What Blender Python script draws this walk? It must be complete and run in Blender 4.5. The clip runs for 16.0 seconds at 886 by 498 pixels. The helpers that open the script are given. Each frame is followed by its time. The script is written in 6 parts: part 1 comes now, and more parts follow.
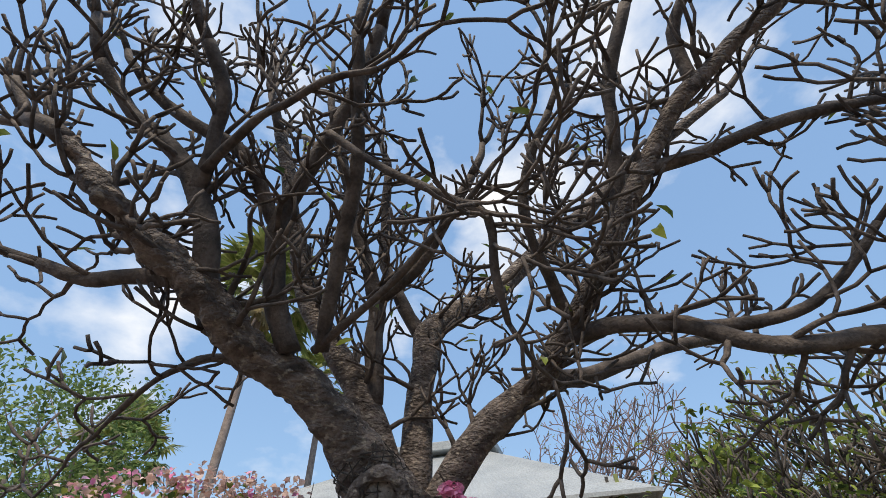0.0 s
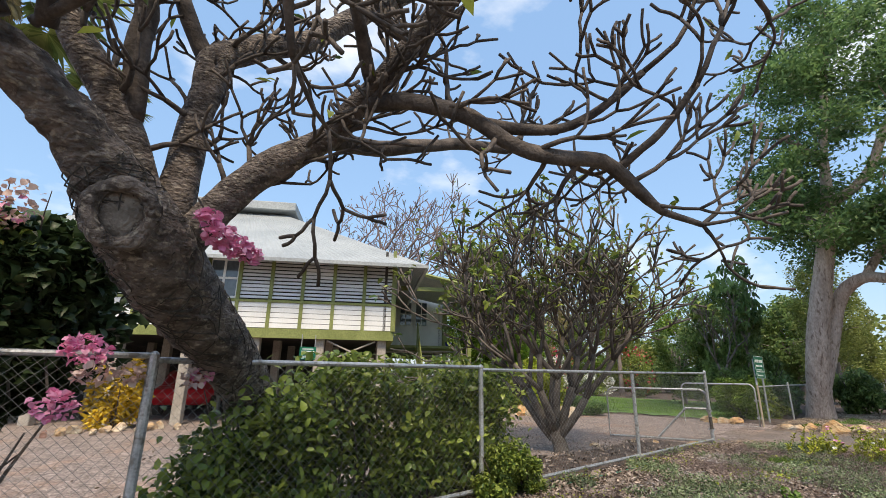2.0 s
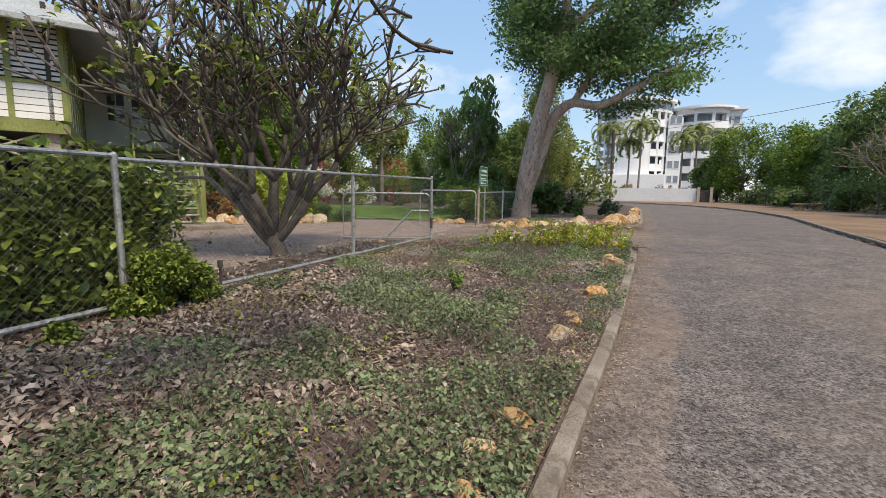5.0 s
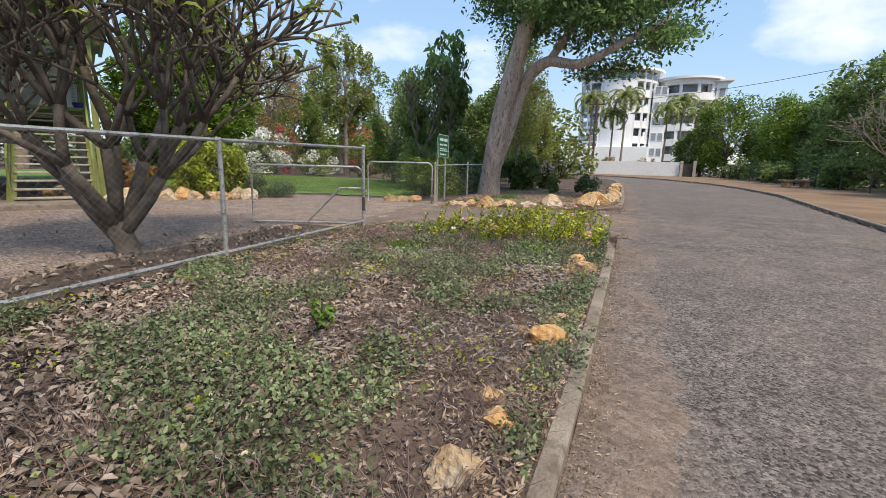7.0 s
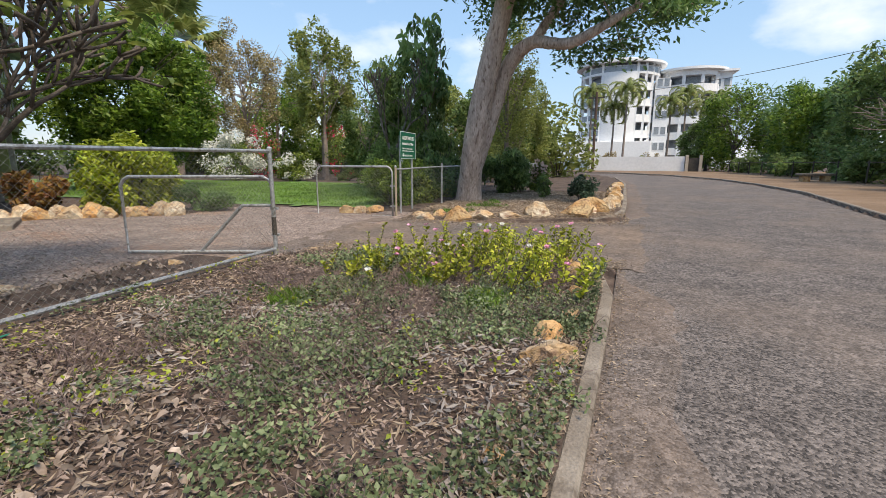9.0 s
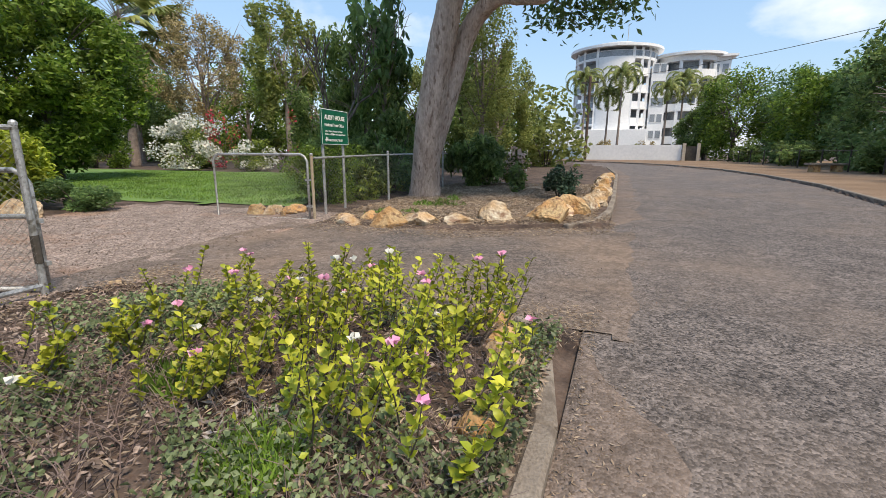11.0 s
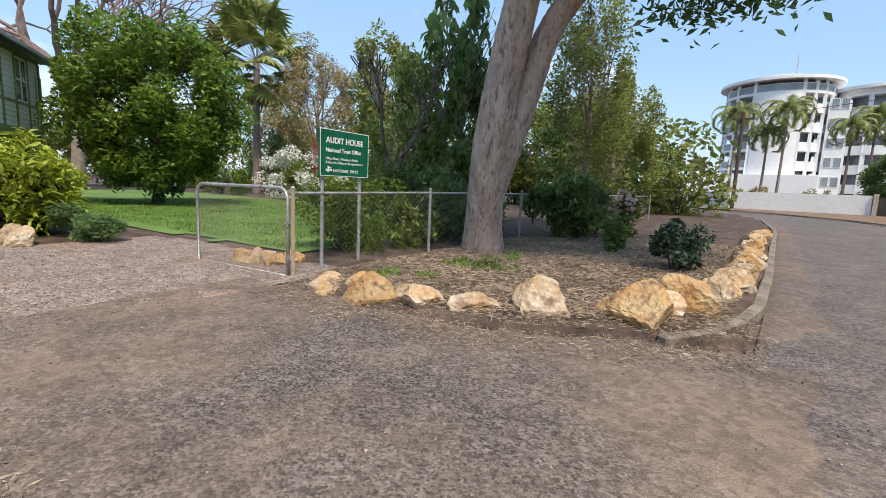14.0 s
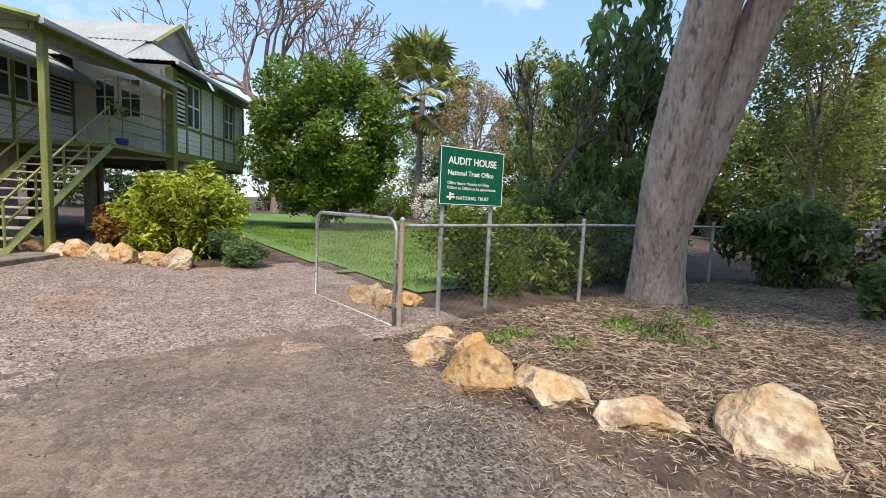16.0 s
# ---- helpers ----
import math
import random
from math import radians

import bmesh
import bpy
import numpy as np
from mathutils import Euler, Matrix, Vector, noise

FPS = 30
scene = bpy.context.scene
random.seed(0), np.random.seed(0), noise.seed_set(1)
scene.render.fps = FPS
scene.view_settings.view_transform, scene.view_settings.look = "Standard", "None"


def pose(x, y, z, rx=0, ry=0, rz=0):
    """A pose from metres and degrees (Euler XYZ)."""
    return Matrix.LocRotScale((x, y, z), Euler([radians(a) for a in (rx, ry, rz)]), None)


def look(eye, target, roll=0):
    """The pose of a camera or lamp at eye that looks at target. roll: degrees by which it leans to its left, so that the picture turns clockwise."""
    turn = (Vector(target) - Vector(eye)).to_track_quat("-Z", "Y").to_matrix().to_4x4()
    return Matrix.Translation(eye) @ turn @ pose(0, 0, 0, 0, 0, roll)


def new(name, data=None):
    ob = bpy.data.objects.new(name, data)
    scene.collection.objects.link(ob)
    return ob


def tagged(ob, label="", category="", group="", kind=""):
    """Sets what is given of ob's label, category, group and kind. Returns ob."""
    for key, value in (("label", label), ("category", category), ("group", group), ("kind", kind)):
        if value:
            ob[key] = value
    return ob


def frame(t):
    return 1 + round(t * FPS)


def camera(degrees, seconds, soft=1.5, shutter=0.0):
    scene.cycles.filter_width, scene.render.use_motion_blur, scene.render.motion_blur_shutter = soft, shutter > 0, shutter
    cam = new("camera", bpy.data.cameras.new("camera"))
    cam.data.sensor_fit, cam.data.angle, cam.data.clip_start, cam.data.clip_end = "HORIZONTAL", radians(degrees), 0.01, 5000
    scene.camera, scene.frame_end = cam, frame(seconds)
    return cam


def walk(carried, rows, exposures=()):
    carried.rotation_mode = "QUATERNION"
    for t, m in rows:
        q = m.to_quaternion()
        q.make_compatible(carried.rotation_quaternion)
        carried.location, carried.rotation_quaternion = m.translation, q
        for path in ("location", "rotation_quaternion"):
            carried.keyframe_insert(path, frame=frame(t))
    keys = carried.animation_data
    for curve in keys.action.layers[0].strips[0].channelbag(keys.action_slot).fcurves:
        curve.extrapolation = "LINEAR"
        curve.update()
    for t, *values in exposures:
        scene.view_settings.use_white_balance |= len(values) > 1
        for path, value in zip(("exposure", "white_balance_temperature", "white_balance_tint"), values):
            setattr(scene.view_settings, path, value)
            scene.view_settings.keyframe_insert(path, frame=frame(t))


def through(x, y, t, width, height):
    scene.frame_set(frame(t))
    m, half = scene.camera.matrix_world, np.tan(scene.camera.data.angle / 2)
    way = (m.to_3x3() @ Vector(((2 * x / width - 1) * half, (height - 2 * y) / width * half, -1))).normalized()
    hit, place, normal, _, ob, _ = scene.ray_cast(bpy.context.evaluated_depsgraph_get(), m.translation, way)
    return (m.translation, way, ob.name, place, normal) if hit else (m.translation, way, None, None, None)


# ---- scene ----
cam = camera(89.1, 16.0, soft=0.75)

PATH = [
    (0, (0.712, 1.193, 1.483), (-2.098, 2.089, 4.185), -1.75),
    (0.5, (0.702, 1.212, 1.479), (-2.073, 2.548, 4.032), -1.74),
    (1, (0.703, 1.287, 1.447), (-2.094, 3.076, 3.678), -0.68),
    (1.5, (0.721, 1.371, 1.395), (-2.146, 3.577, 3.102), 0.36),
    (2, (0.738, 1.437, 1.334), (-2.134, 3.999, 2.425), 0.85),
    (2.5, (0.739, 1.483, 1.287), (-2.035, 4.317, 1.811), 1.35),
    (3, (0.753, 1.520, 1.260), (-1.898, 4.496, 1.586), 0.64),
    (3.5, (0.776, 1.598, 1.240), (-1.675, 4.757, 1.341), 0.26),
    (4, (0.786, 1.833, 1.196), (-1.350, 5.214, 1.080), 0.46),
    (4.5, (0.871, 2.317, 1.179), (-0.949, 5.866, 0.873), 0.76),
    (5, (0.998, 2.851, 1.160), (-0.420, 6.559, 0.664), 0.75),
    (5.2, (1.037, 3.062, 1.146), (-0.229, 6.814, 0.585), 0.63),
    (7.3, (1.132, 5.548, 1.275), (-0.137, 9.266, 0.523), 1.64),
    (7.5, (1.175, 5.796, 1.295), (-0.138, 9.504, 0.569), 1.29),
    (8, (1.190, 6.418, 1.309), (-0.160, 10.115, 0.596), 1.09),
    (8.5, (1.211, 7.060, 1.312), (-0.130, 10.758, 0.586), 0.40),
    (9, (1.236, 7.686, 1.341), (-0.052, 11.396, 0.585), 0.15),
    (9.5, (1.303, 8.372, 1.321), (0.084, 12.101, 0.541), -0.36),
    (10, (1.421, 8.975, 1.296), (0.241, 12.710, 0.483), -0.76),
    (10.2, (1.457, 9.258, 1.305), (0.287, 12.988, 0.457), -0.40),
    (12.3, (1.647, 11.985, 1.297), (0.120, 15.601, 0.525), 1.17),
    (12.5, (1.688, 12.165, 1.305), (0.097, 15.759, 0.562), 1.47),
    (13, (1.689, 12.728, 1.325), (-0.029, 16.276, 0.649), 1.86),
    (13.5, (1.700, 13.242, 1.327), (-0.230, 16.693, 0.718), 2.18),
    (14, (1.596, 13.671, 1.345), (-0.617, 16.958, 0.795), 2.41),
    (14.5, (1.399, 14.081, 1.394), (-1.235, 17.048, 0.878), 2.20),
    (15, (1.255, 14.463, 1.394), (-1.749, 17.058, 0.898), 2.45),
    (15.5, (1.022, 14.784, 1.388), (-2.157, 17.167, 0.921), 2.57),
    (16, (0.774, 15.013, 1.417), (-2.450, 17.349, 1.027), 2.58),
]
walk(cam, [(t, look(eye, target, roll)) for t, eye, target, roll in PATH], exposures=[(0.0, 0.32, 7000, 10), (1.0, 0.43, 7050, 10), (1.5, 0.50, 7100, 10), (2.5, 0.68, 7350, 10), (3.5, 0.66, 7450, 10), (5.0, 0.50, 7350, 10), (8.0, 0.60, 7250, 10), (10.0, 0.51, 7250, 10), (12.5, 0.65, 7200, 10), (14.0, 0.63, 7100, 10), (15.5, 0.82, 7150, 10), (16.0, 0.75, 7150, 10)])

# ---- world, sun ----
world = bpy.data.worlds.new("sky")
scene.world = world
world.use_nodes = True
wn, wl = world.node_tree.nodes, world.node_tree.links
wn.clear()
sky = wn.new("ShaderNodeTexSky")
sky.sky_type = 'NISHITA'
sky.sun_disc = False
sky.sun_elevation, sky.sun_rotation = radians(57.4), radians(125.3)
sky.air_density, sky.dust_density, sky.ozone_density = 1.5, 0.6, 3.0
tc = wn.new("ShaderNodeTexCoord")
cmap = wn.new("ShaderNodeMapping")
cmap.inputs["Scale"].default_value = (1.0, 1.0, 1.9)
cmap.inputs["Location"].default_value = (0.35, 0.1, 0.2)
cno = wn.new("ShaderNodeTexNoise")
cno.inputs["Scale"].default_value, cno.inputs["Detail"].default_value = 2.6, 9
cno.inputs["Roughness"].default_value = 0.52
crm = wn.new("ShaderNodeValToRGB")
crm.color_ramp.elements[0].position, crm.color_ramp.elements[1].position = 0.53, 0.72
crm.color_ramp.elements[0].color, crm.color_ramp.elements[1].color = (0, 0, 0, 1), (1, 1, 1, 1)
cmx = wn.new("ShaderNodeMixRGB")
cmx.inputs[2].default_value = (6.6, 6.8, 7.1, 1)
wbg = wn.new("ShaderNodeBackground")
wbg.inputs[1].default_value = 0.135
wout = wn.new("ShaderNodeOutputWorld")
wl.new(tc.outputs["Generated"], cmap.inputs[0])
wl.new(cmap.outputs[0], cno.inputs["Vector"])
wl.new(cno.outputs[0], crm.inputs[0])
wl.new(crm.outputs[0], cmx.inputs[0])
veil = wn.new("ShaderNodeMixRGB")
veil.inputs[0].default_value, veil.inputs[2].default_value = 0.60, (1.7, 3.1, 5.6, 1)
wl.new(sky.outputs[0], veil.inputs[1])
wl.new(veil.outputs[0], cmx.inputs[1])
wl.new(cmx.outputs[0], wbg.inputs[0])
wl.new(wbg.outputs[0], wout.inputs[0])

sun = new("sun", bpy.data.lights.new("sun", 'SUN'))
sun.data.energy, sun.data.angle, sun.data.color = 3.0, radians(14), (1.0, 0.89, 0.74)
sun.matrix_world = look((24, -17, 46), (0, 0, 0))


# ---- materials ----
def mat(name, c1, c2, scale=5.0, rough=0.8, bump=0.3, metal=0.0, fine=None, c3=None, spec=0.4, rnd=0.0, island=0.0, stretch=(1, 1, 1), dist=0.02):
    """Two-scale procedural surface: c1 to c2 over noise of the given scale, finer grain, spots of c3, bump."""
    m = bpy.data.materials.new(name)
    m.use_nodes = True
    n, l = m.node_tree.nodes, m.node_tree.links
    b = n["Principled BSDF"]
    co = n.new("ShaderNodeTexCoord")
    mp = n.new("ShaderNodeMapping")
    mp.inputs["Scale"].default_value = stretch
    l.new(co.outputs["Object"], mp.inputs[0])
    a = n.new("ShaderNodeTexNoise")
    a.inputs["Scale"].default_value, a.inputs["Detail"].default_value = scale, 6
    f = n.new("ShaderNodeTexNoise")
    f.inputs["Scale"].default_value, f.inputs["Detail"].default_value = fine or scale * 9, 4
    l.new(mp.outputs[0], a.inputs["Vector"])
    l.new(mp.outputs[0], f.inputs["Vector"])
    r = n.new("ShaderNodeValToRGB")
    r.color_ramp.elements[0].position, r.color_ramp.elements[1].position = 0.35, 0.65
    r.color_ramp.elements[0].color, r.color_ramp.elements[1].color = (*c1, 1), (*c2, 1)
    l.new(a.outputs[0], r.inputs[0])
    x = n.new("ShaderNodeMixRGB")
    x.blend_type = 'OVERLAY'
    x.inputs[0].default_value = 0.55
    l.new(r.outputs[0], x.inputs[1])
    l.new(f.outputs[0], x.inputs[2])
    last = x.outputs[0]
    if c3:
        v = n.new("ShaderNodeTexNoise")
        v.inputs["Scale"].default_value, v.inputs["Detail"].default_value = scale * 2.7, 8
        l.new(mp.outputs[0], v.inputs["Vector"])
        vr = n.new("ShaderNodeValToRGB")
        vr.color_ramp.elements[0].position, vr.color_ramp.elements[1].position = 0.55, 0.68
        l.new(v.outputs[0], vr.inputs[0])
        y = n.new("ShaderNodeMixRGB")
        y.inputs[2].default_value = (*c3, 1)
        l.new(vr.outputs[0], y.inputs[0])
        l.new(last, y.inputs[1])
        last = y.outputs[0]
    if rnd or island:
        h = n.new("ShaderNodeHueSaturation")
        ma = n.new("ShaderNodeMapRange")
        if island:
            g = n.new("ShaderNodeNewGeometry")
            l.new(g.outputs["Random Per Island"], ma.inputs[0])
        else:
            g = n.new("ShaderNodeObjectInfo")
            l.new(g.outputs["Random"], ma.inputs[0])
        k = rnd or island
        ma.inputs[3].default_value, ma.inputs[4].default_value = 1 - k, 1 + k
        l.new(ma.outputs[0], h.inputs["Value"])
        l.new(last, h.inputs["Color"])
        last = h.outputs[0]
    l.new(last, b.inputs["Base Color"])
    b.inputs["Roughness"].default_value, b.inputs["Metallic"].default_value = rough, metal
    b.inputs["Specular IOR Level"].default_value = spec
    if bump:
        bp = n.new("ShaderNodeBump")
        bp.inputs["Strength"].default_value, bp.inputs["Distance"].default_value = bump, dist
        l.new(f.outputs[0], bp.inputs["Height"])
        l.new(bp.outputs[0], b.inputs["Normal"])
    return m


def leaf_mat(name, c1, c2, rough=0.45, k=0.45, through=0.25):
    """Leaves: colour varies from leaf to leaf, some light passes through."""
    m = bpy.data.materials.new(name)
    m.use_nodes = True
    n, l = m.node_tree.nodes, m.node_tree.links
    b = n["Principled BSDF"]
    g = n.new("ShaderNodeNewGeometry")
    x = n.new("ShaderNodeMixRGB")
    x.inputs[1].default_value, x.inputs[2].default_value = (*c1, 1), (*c2, 1)
    l.new(g.outputs["Random Per Island"], x.inputs[0])
    a = n.new("ShaderNodeTexNoise")
    a.inputs["Scale"].default_value = 1.3
    co = n.new("ShaderNodeTexCoord")
    l.new(co.outputs["Object"], a.inputs["Vector"])
    h = n.new("ShaderNodeHueSaturation")
    ma = n.new("ShaderNodeMapRange")
    ma.inputs[1].default_value, ma.inputs[2].default_value = 0.3, 0.7
    ma.inputs[3].default_value, ma.inputs[4].default_value = 1 - k, 1 + k
    l.new(a.outputs[0], ma.inputs[0])
    l.new(ma.outputs[0], h.inputs["Value"])
    l.new(x.outputs[0], h.inputs["Color"])
    l.new(h.outputs[0], b.inputs["Base Color"])
    b.inputs["Roughness"].default_value = rough
    b.inputs["Specular IOR Level"].default_value = 0.35
    t = n.new("ShaderNodeBsdfTranslucent")
    l.new(h.outputs[0], t.inputs[0])
    s = n.new("ShaderNodeMixShader")
    s.inputs[0].default_value = through
    l.new(b.outputs[0], s.inputs[1])
    l.new(t.outputs[0], s.inputs[2])
    l.new(s.outputs[0], n["Material Output"].inputs[0])
    return m


def aggregate(name, dark, light, dust, cell, dust_from=0.5, dust_to=0.7, rough=0.92, wide=0.35):
    """Stony surface: cells of random tone, with patches of fine dust."""
    m = bpy.data.materials.new(name)
    m.use_nodes = True
    n, l = m.node_tree.nodes, m.node_tree.links
    b = n["Principled BSDF"]
    co = n.new("ShaderNodeTexCoord")
    v = n.new("ShaderNodeTexVoronoi")
    v.inputs["Scale"].default_value = cell
    l.new(co.outputs["Object"], v.inputs["Vector"])
    sep = n.new("ShaderNodeSeparateColor")
    l.new(v.outputs["Color"], sep.inputs[0])
    x = n.new("ShaderNodeMixRGB")
    x.inputs[1].default_value, x.inputs[2].default_value = (*dark, 1), (*light, 1)
    l.new(sep.outputs[0], x.inputs[0])
    a = n.new("ShaderNodeTexNoise")
    a.inputs["Scale"].default_value, a.inputs["Detail"].default_value, a.inputs["Roughness"].default_value = wide, 9, 0.62
    l.new(co.outputs["Object"], a.inputs["Vector"])
    r = n.new("ShaderNodeValToRGB")
    r.color_ramp.elements[0].position, r.color_ramp.elements[1].position = dust_from, dust_to
    l.new(a.outputs[0], r.inputs[0])
    f = n.new("ShaderNodeMath")
    f.operation = 'MULTIPLY'
    f.inputs[1].default_value = 0.8
    l.new(r.outputs[0], f.inputs[0])
    d = n.new("ShaderNodeMixRGB")
    d.inputs[2].default_value = (*dust, 1)
    l.new(f.outputs[0], d.inputs[0])
    l.new(x.outputs[0], d.inputs[1])
    w = n.new("ShaderNodeTexNoise")
    w.inputs["Scale"].default_value, w.inputs["Detail"].default_value = 2.3, 7
    l.new(co.outputs["Object"], w.inputs["Vector"])
    v2 = n.new("ShaderNodeTexVoronoi")
    v2.inputs["Scale"].default_value = cell * 0.3
    l.new(co.outputs["Object"], v2.inputs["Vector"])
    s2 = n.new("ShaderNodeSeparateColor")
    l.new(v2.outputs["Color"], s2.inputs[0])
    o2 = n.new("ShaderNodeMixRGB")
    o2.blend_type = 'OVERLAY'
    o2.inputs[0].default_value = 0.22
    l.new(d.outputs[0], o2.inputs[1])
    l.new(s2.outputs[0], o2.inputs[2])
    wr = n.new("ShaderNodeMapRange")
    wr.inputs[1].default_value, wr.inputs[2].default_value = 0.32, 0.68
    wr.inputs[3].default_value, wr.inputs[4].default_value = 0.15, 0.85
    l.new(w.outputs[0], wr.inputs[0])
    o = n.new("ShaderNodeMixRGB")
    o.blend_type = 'OVERLAY'
    o.inputs[0].default_value = 0.24
    l.new(o2.outputs[0], o.inputs[1])
    l.new(wr.outputs[0], o.inputs[2])
    l.new(o.outputs[0], b.inputs["Base Color"])
    b.inputs["Roughness"].default_value, b.inputs["Specular IOR Level"].default_value = rough, 0.3
    bp = n.new("ShaderNodeBump")
    bp.inputs["Strength"].default_value, bp.inputs["Distance"].default_value = 0.6, 0.01
    l.new(v.outputs["Distance"], bp.inputs["Height"])
    bp.invert = True
    l.new(bp.outputs[0], b.inputs["Normal"])
    return m


M_SOIL = mat("mulch_soil", (0.045, 0.031, 0.026), (0.135, 0.098, 0.08), 3.0, 0.95, 0.8, fine=38, c3=(0.10, 0.065, 0.05))
M_ROAD = aggregate("old_asphalt", (0.035, 0.030, 0.028), (0.225, 0.192, 0.178), (0.19, 0.148, 0.122), 66, 0.46, 0.70, rough=0.72)
M_EDGE = aggregate("dusty_road_edge", (0.035, 0.030, 0.028), (0.225, 0.192, 0.178), (0.205, 0.15, 0.118), 66, 0.36, 0.6, rough=0.8)
M_APRON = aggregate("dusty_apron", (0.035, 0.030, 0.028), (0.23, 0.195, 0.178), (0.22, 0.162, 0.124), 66, 0.38, 0.60, rough=0.8)
M_GRAVEL = aggregate("pink_gravel", (0.11, 0.084, 0.073), (0.39, 0.315, 0.28), (0.30, 0.175, 0.115), 55, 0.53, 0.70, wide=0.5)
M_LAWN = mat("lawn_turf", (0.095, 0.18, 0.04), (0.145, 0.25, 0.065), 0.8, 0.9, 1.0, fine=60)
M_VERGE = mat("dry_verge", (0.17, 0.11, 0.07), (0.24, 0.165, 0.11), 0.6, 0.95, 0.8, fine=30)
M_CONC = mat("kerb_concrete", (0.17, 0.14, 0.115), (0.27, 0.235, 0.20), 3, 0.9, 0.5, fine=60, c3=(0.14, 0.115, 0.095))
M_GALV = mat("galvanised_pipe", (0.38, 0.39, 0.40), (0.52, 0.53, 0.54), 6, 0.5, 0.1, metal=0.6, fine=50, c3=(0.22, 0.21, 0.19))
M_WIRE = mat("fence_wire", (0.22, 0.22, 0.21), (0.30, 0.30, 0.29), 8, 0.6, 0.0, metal=0.5)
M_WHITE = mat("white_boards", (0.74, 0.74, 0.72), (0.82, 0.82, 0.80), 2, 0.6, 0.1, fine=30)
M_GREENPAINT = mat("olive_paint", (0.18, 0.205, 0.06), (0.235, 0.26, 0.085), 2, 0.55, 0.1, fine=25)
M_ROOF = mat("painted_roof_iron", (0.30, 0.32, 0.325), (0.38, 0.40, 0.40), 0.8, 0.5, 0.05, fine=20)
# dark parts such as tyres and poles, and painted shade in and under the house
M_DARK = mat("dark_parts_and_shade", (0.05, 0.045, 0.04), (0.08, 0.07, 0.06), 2, 0.9, 0.2)
M_STUMP = mat("grey_post", (0.33, 0.29, 0.25), (0.42, 0.38, 0.33), 3, 0.9, 0.3, fine=25)
M_GLASS = mat("window_glass", (0.05, 0.065, 0.08), (0.08, 0.10, 0.12), 1, 0.06, 0.0, spec=0.9)
M_BARK = mat("plumeria_bark", (0.065, 0.051, 0.045), (0.25, 0.205, 0.18), 8, 0.75, 1.0, fine=34, c3=(0.40, 0.345, 0.285), stretch=(1, 1, 1.7), dist=0.05)
M_TWIG = mat("plumeria_twig", (0.052, 0.042, 0.037), (0.15, 0.122, 0.105), 8, 0.8, 0.5, fine=50)
M_TWIG2 = mat("frangipani_twig", (0.075, 0.062, 0.053), (0.155, 0.13, 0.112), 8, 0.85, 0.5, fine=50)
M_BIGBARK = mat("pinkish_bark", (0.38, 0.295, 0.25), (0.53, 0.43, 0.37), 5, 0.9, 1.0, fine=26, c3=(0.21, 0.15, 0.12), stretch=(1, 1, 0.35), dist=0.03)
M_DRYBARK = mat("dry_branch", (0.20, 0.16, 0.14), (0.31, 0.25, 0.22), 5, 0.9, 0.4)
M_ROCK = mat("sandstone_rock", (0.42, 0.22, 0.085), (0.53, 0.39, 0.22), 3.2, 0.9, 1.0, fine=22, c3=(0.20, 0.11, 0.07), rnd=0.25, dist=0.03)
M_ROCK2 = mat("pale_rock", (0.43, 0.26, 0.12), (0.58, 0.51, 0.40), 2.6, 0.9, 1.0, fine=22, c3=(0.25, 0.15, 0.10), rnd=0.2, dist=0.03)
M_SIGN = mat("sign_green", (0.0, 0.10, 0.055), (0.0, 0.12, 0.065), 2, 0.4, 0.0)
M_LETTER = mat("sign_white", (0.78, 0.80, 0.78), (0.82, 0.84, 0.82), 4, 0.5, 0.0)
M_BWHITE = mat("render_white", (0.74, 0.75, 0.76), (0.82, 0.83, 0.84), 0.2, 0.7, 0.05, fine=4)
M_BGLASS = mat("balcony_glass", (0.20, 0.23, 0.26), (0.30, 0.33, 0.36), 0.5, 0.15, 0.0)
M_LITTER = mat("dry_leaf", (0.16, 0.122, 0.098), (0.35, 0.285, 0.24), 4, 0.9, 0.2, island=0.55)
L_HEDGE = leaf_mat("hedge_leaf", (0.055, 0.105, 0.025), (0.33, 0.39, 0.08), rough=0.32, through=0.35)
L_DARK = leaf_mat("dark_leaf", (0.08, 0.14, 0.04), (0.29, 0.38, 0.13), rough=0.32, through=0.55)
L_ROUND = leaf_mat("bright_leaf", (0.055, 0.115, 0.02), (0.26, 0.37, 0.06), rough=0.38, through=0.5)
L_YELLOW = leaf_mat("yellow_green_leaf", (0.21, 0.29, 0.025), (0.46, 0.50, 0.07), through=0.35)
L_BIG = leaf_mat("tall_tree_leaf", (0.085, 0.165, 0.06), (0.24, 0.36, 0.135), rough=0.38, through=0.55)
L_OLIVE = leaf_mat("olive_leaf", (0.15, 0.19, 0.05), (0.36, 0.39, 0.12), through=0.55)
L_COVER = leaf_mat("cover_leaf", (0.095, 0.14, 0.065), (0.26, 0.31, 0.165))
L_DRY = leaf_mat("dry_foliage", (0.25, 0.19, 0.085), (0.42, 0.35, 0.18))
L_PALM = leaf_mat("palm_leaf", (0.12, 0.17, 0.045), (0.33, 0.35, 0.12), through=0.35)
L_PINK = leaf_mat("pink_bract", (0.80, 0.22, 0.45), (0.92, 0.52, 0.70), k=0.15)
L_BLUSH = leaf_mat("blush_bract", (0.62, 0.42, 0.36), (0.75, 0.60, 0.54), k=0.15)
L_WHITEF = leaf_mat("white_bract", (0.66, 0.66, 0.60), (0.80, 0.80, 0.76), k=0.12)
L_RED = leaf_mat("red_bract", (0.55, 0.02, 0.05), (0.75, 0.08, 0.16), k=0.15)
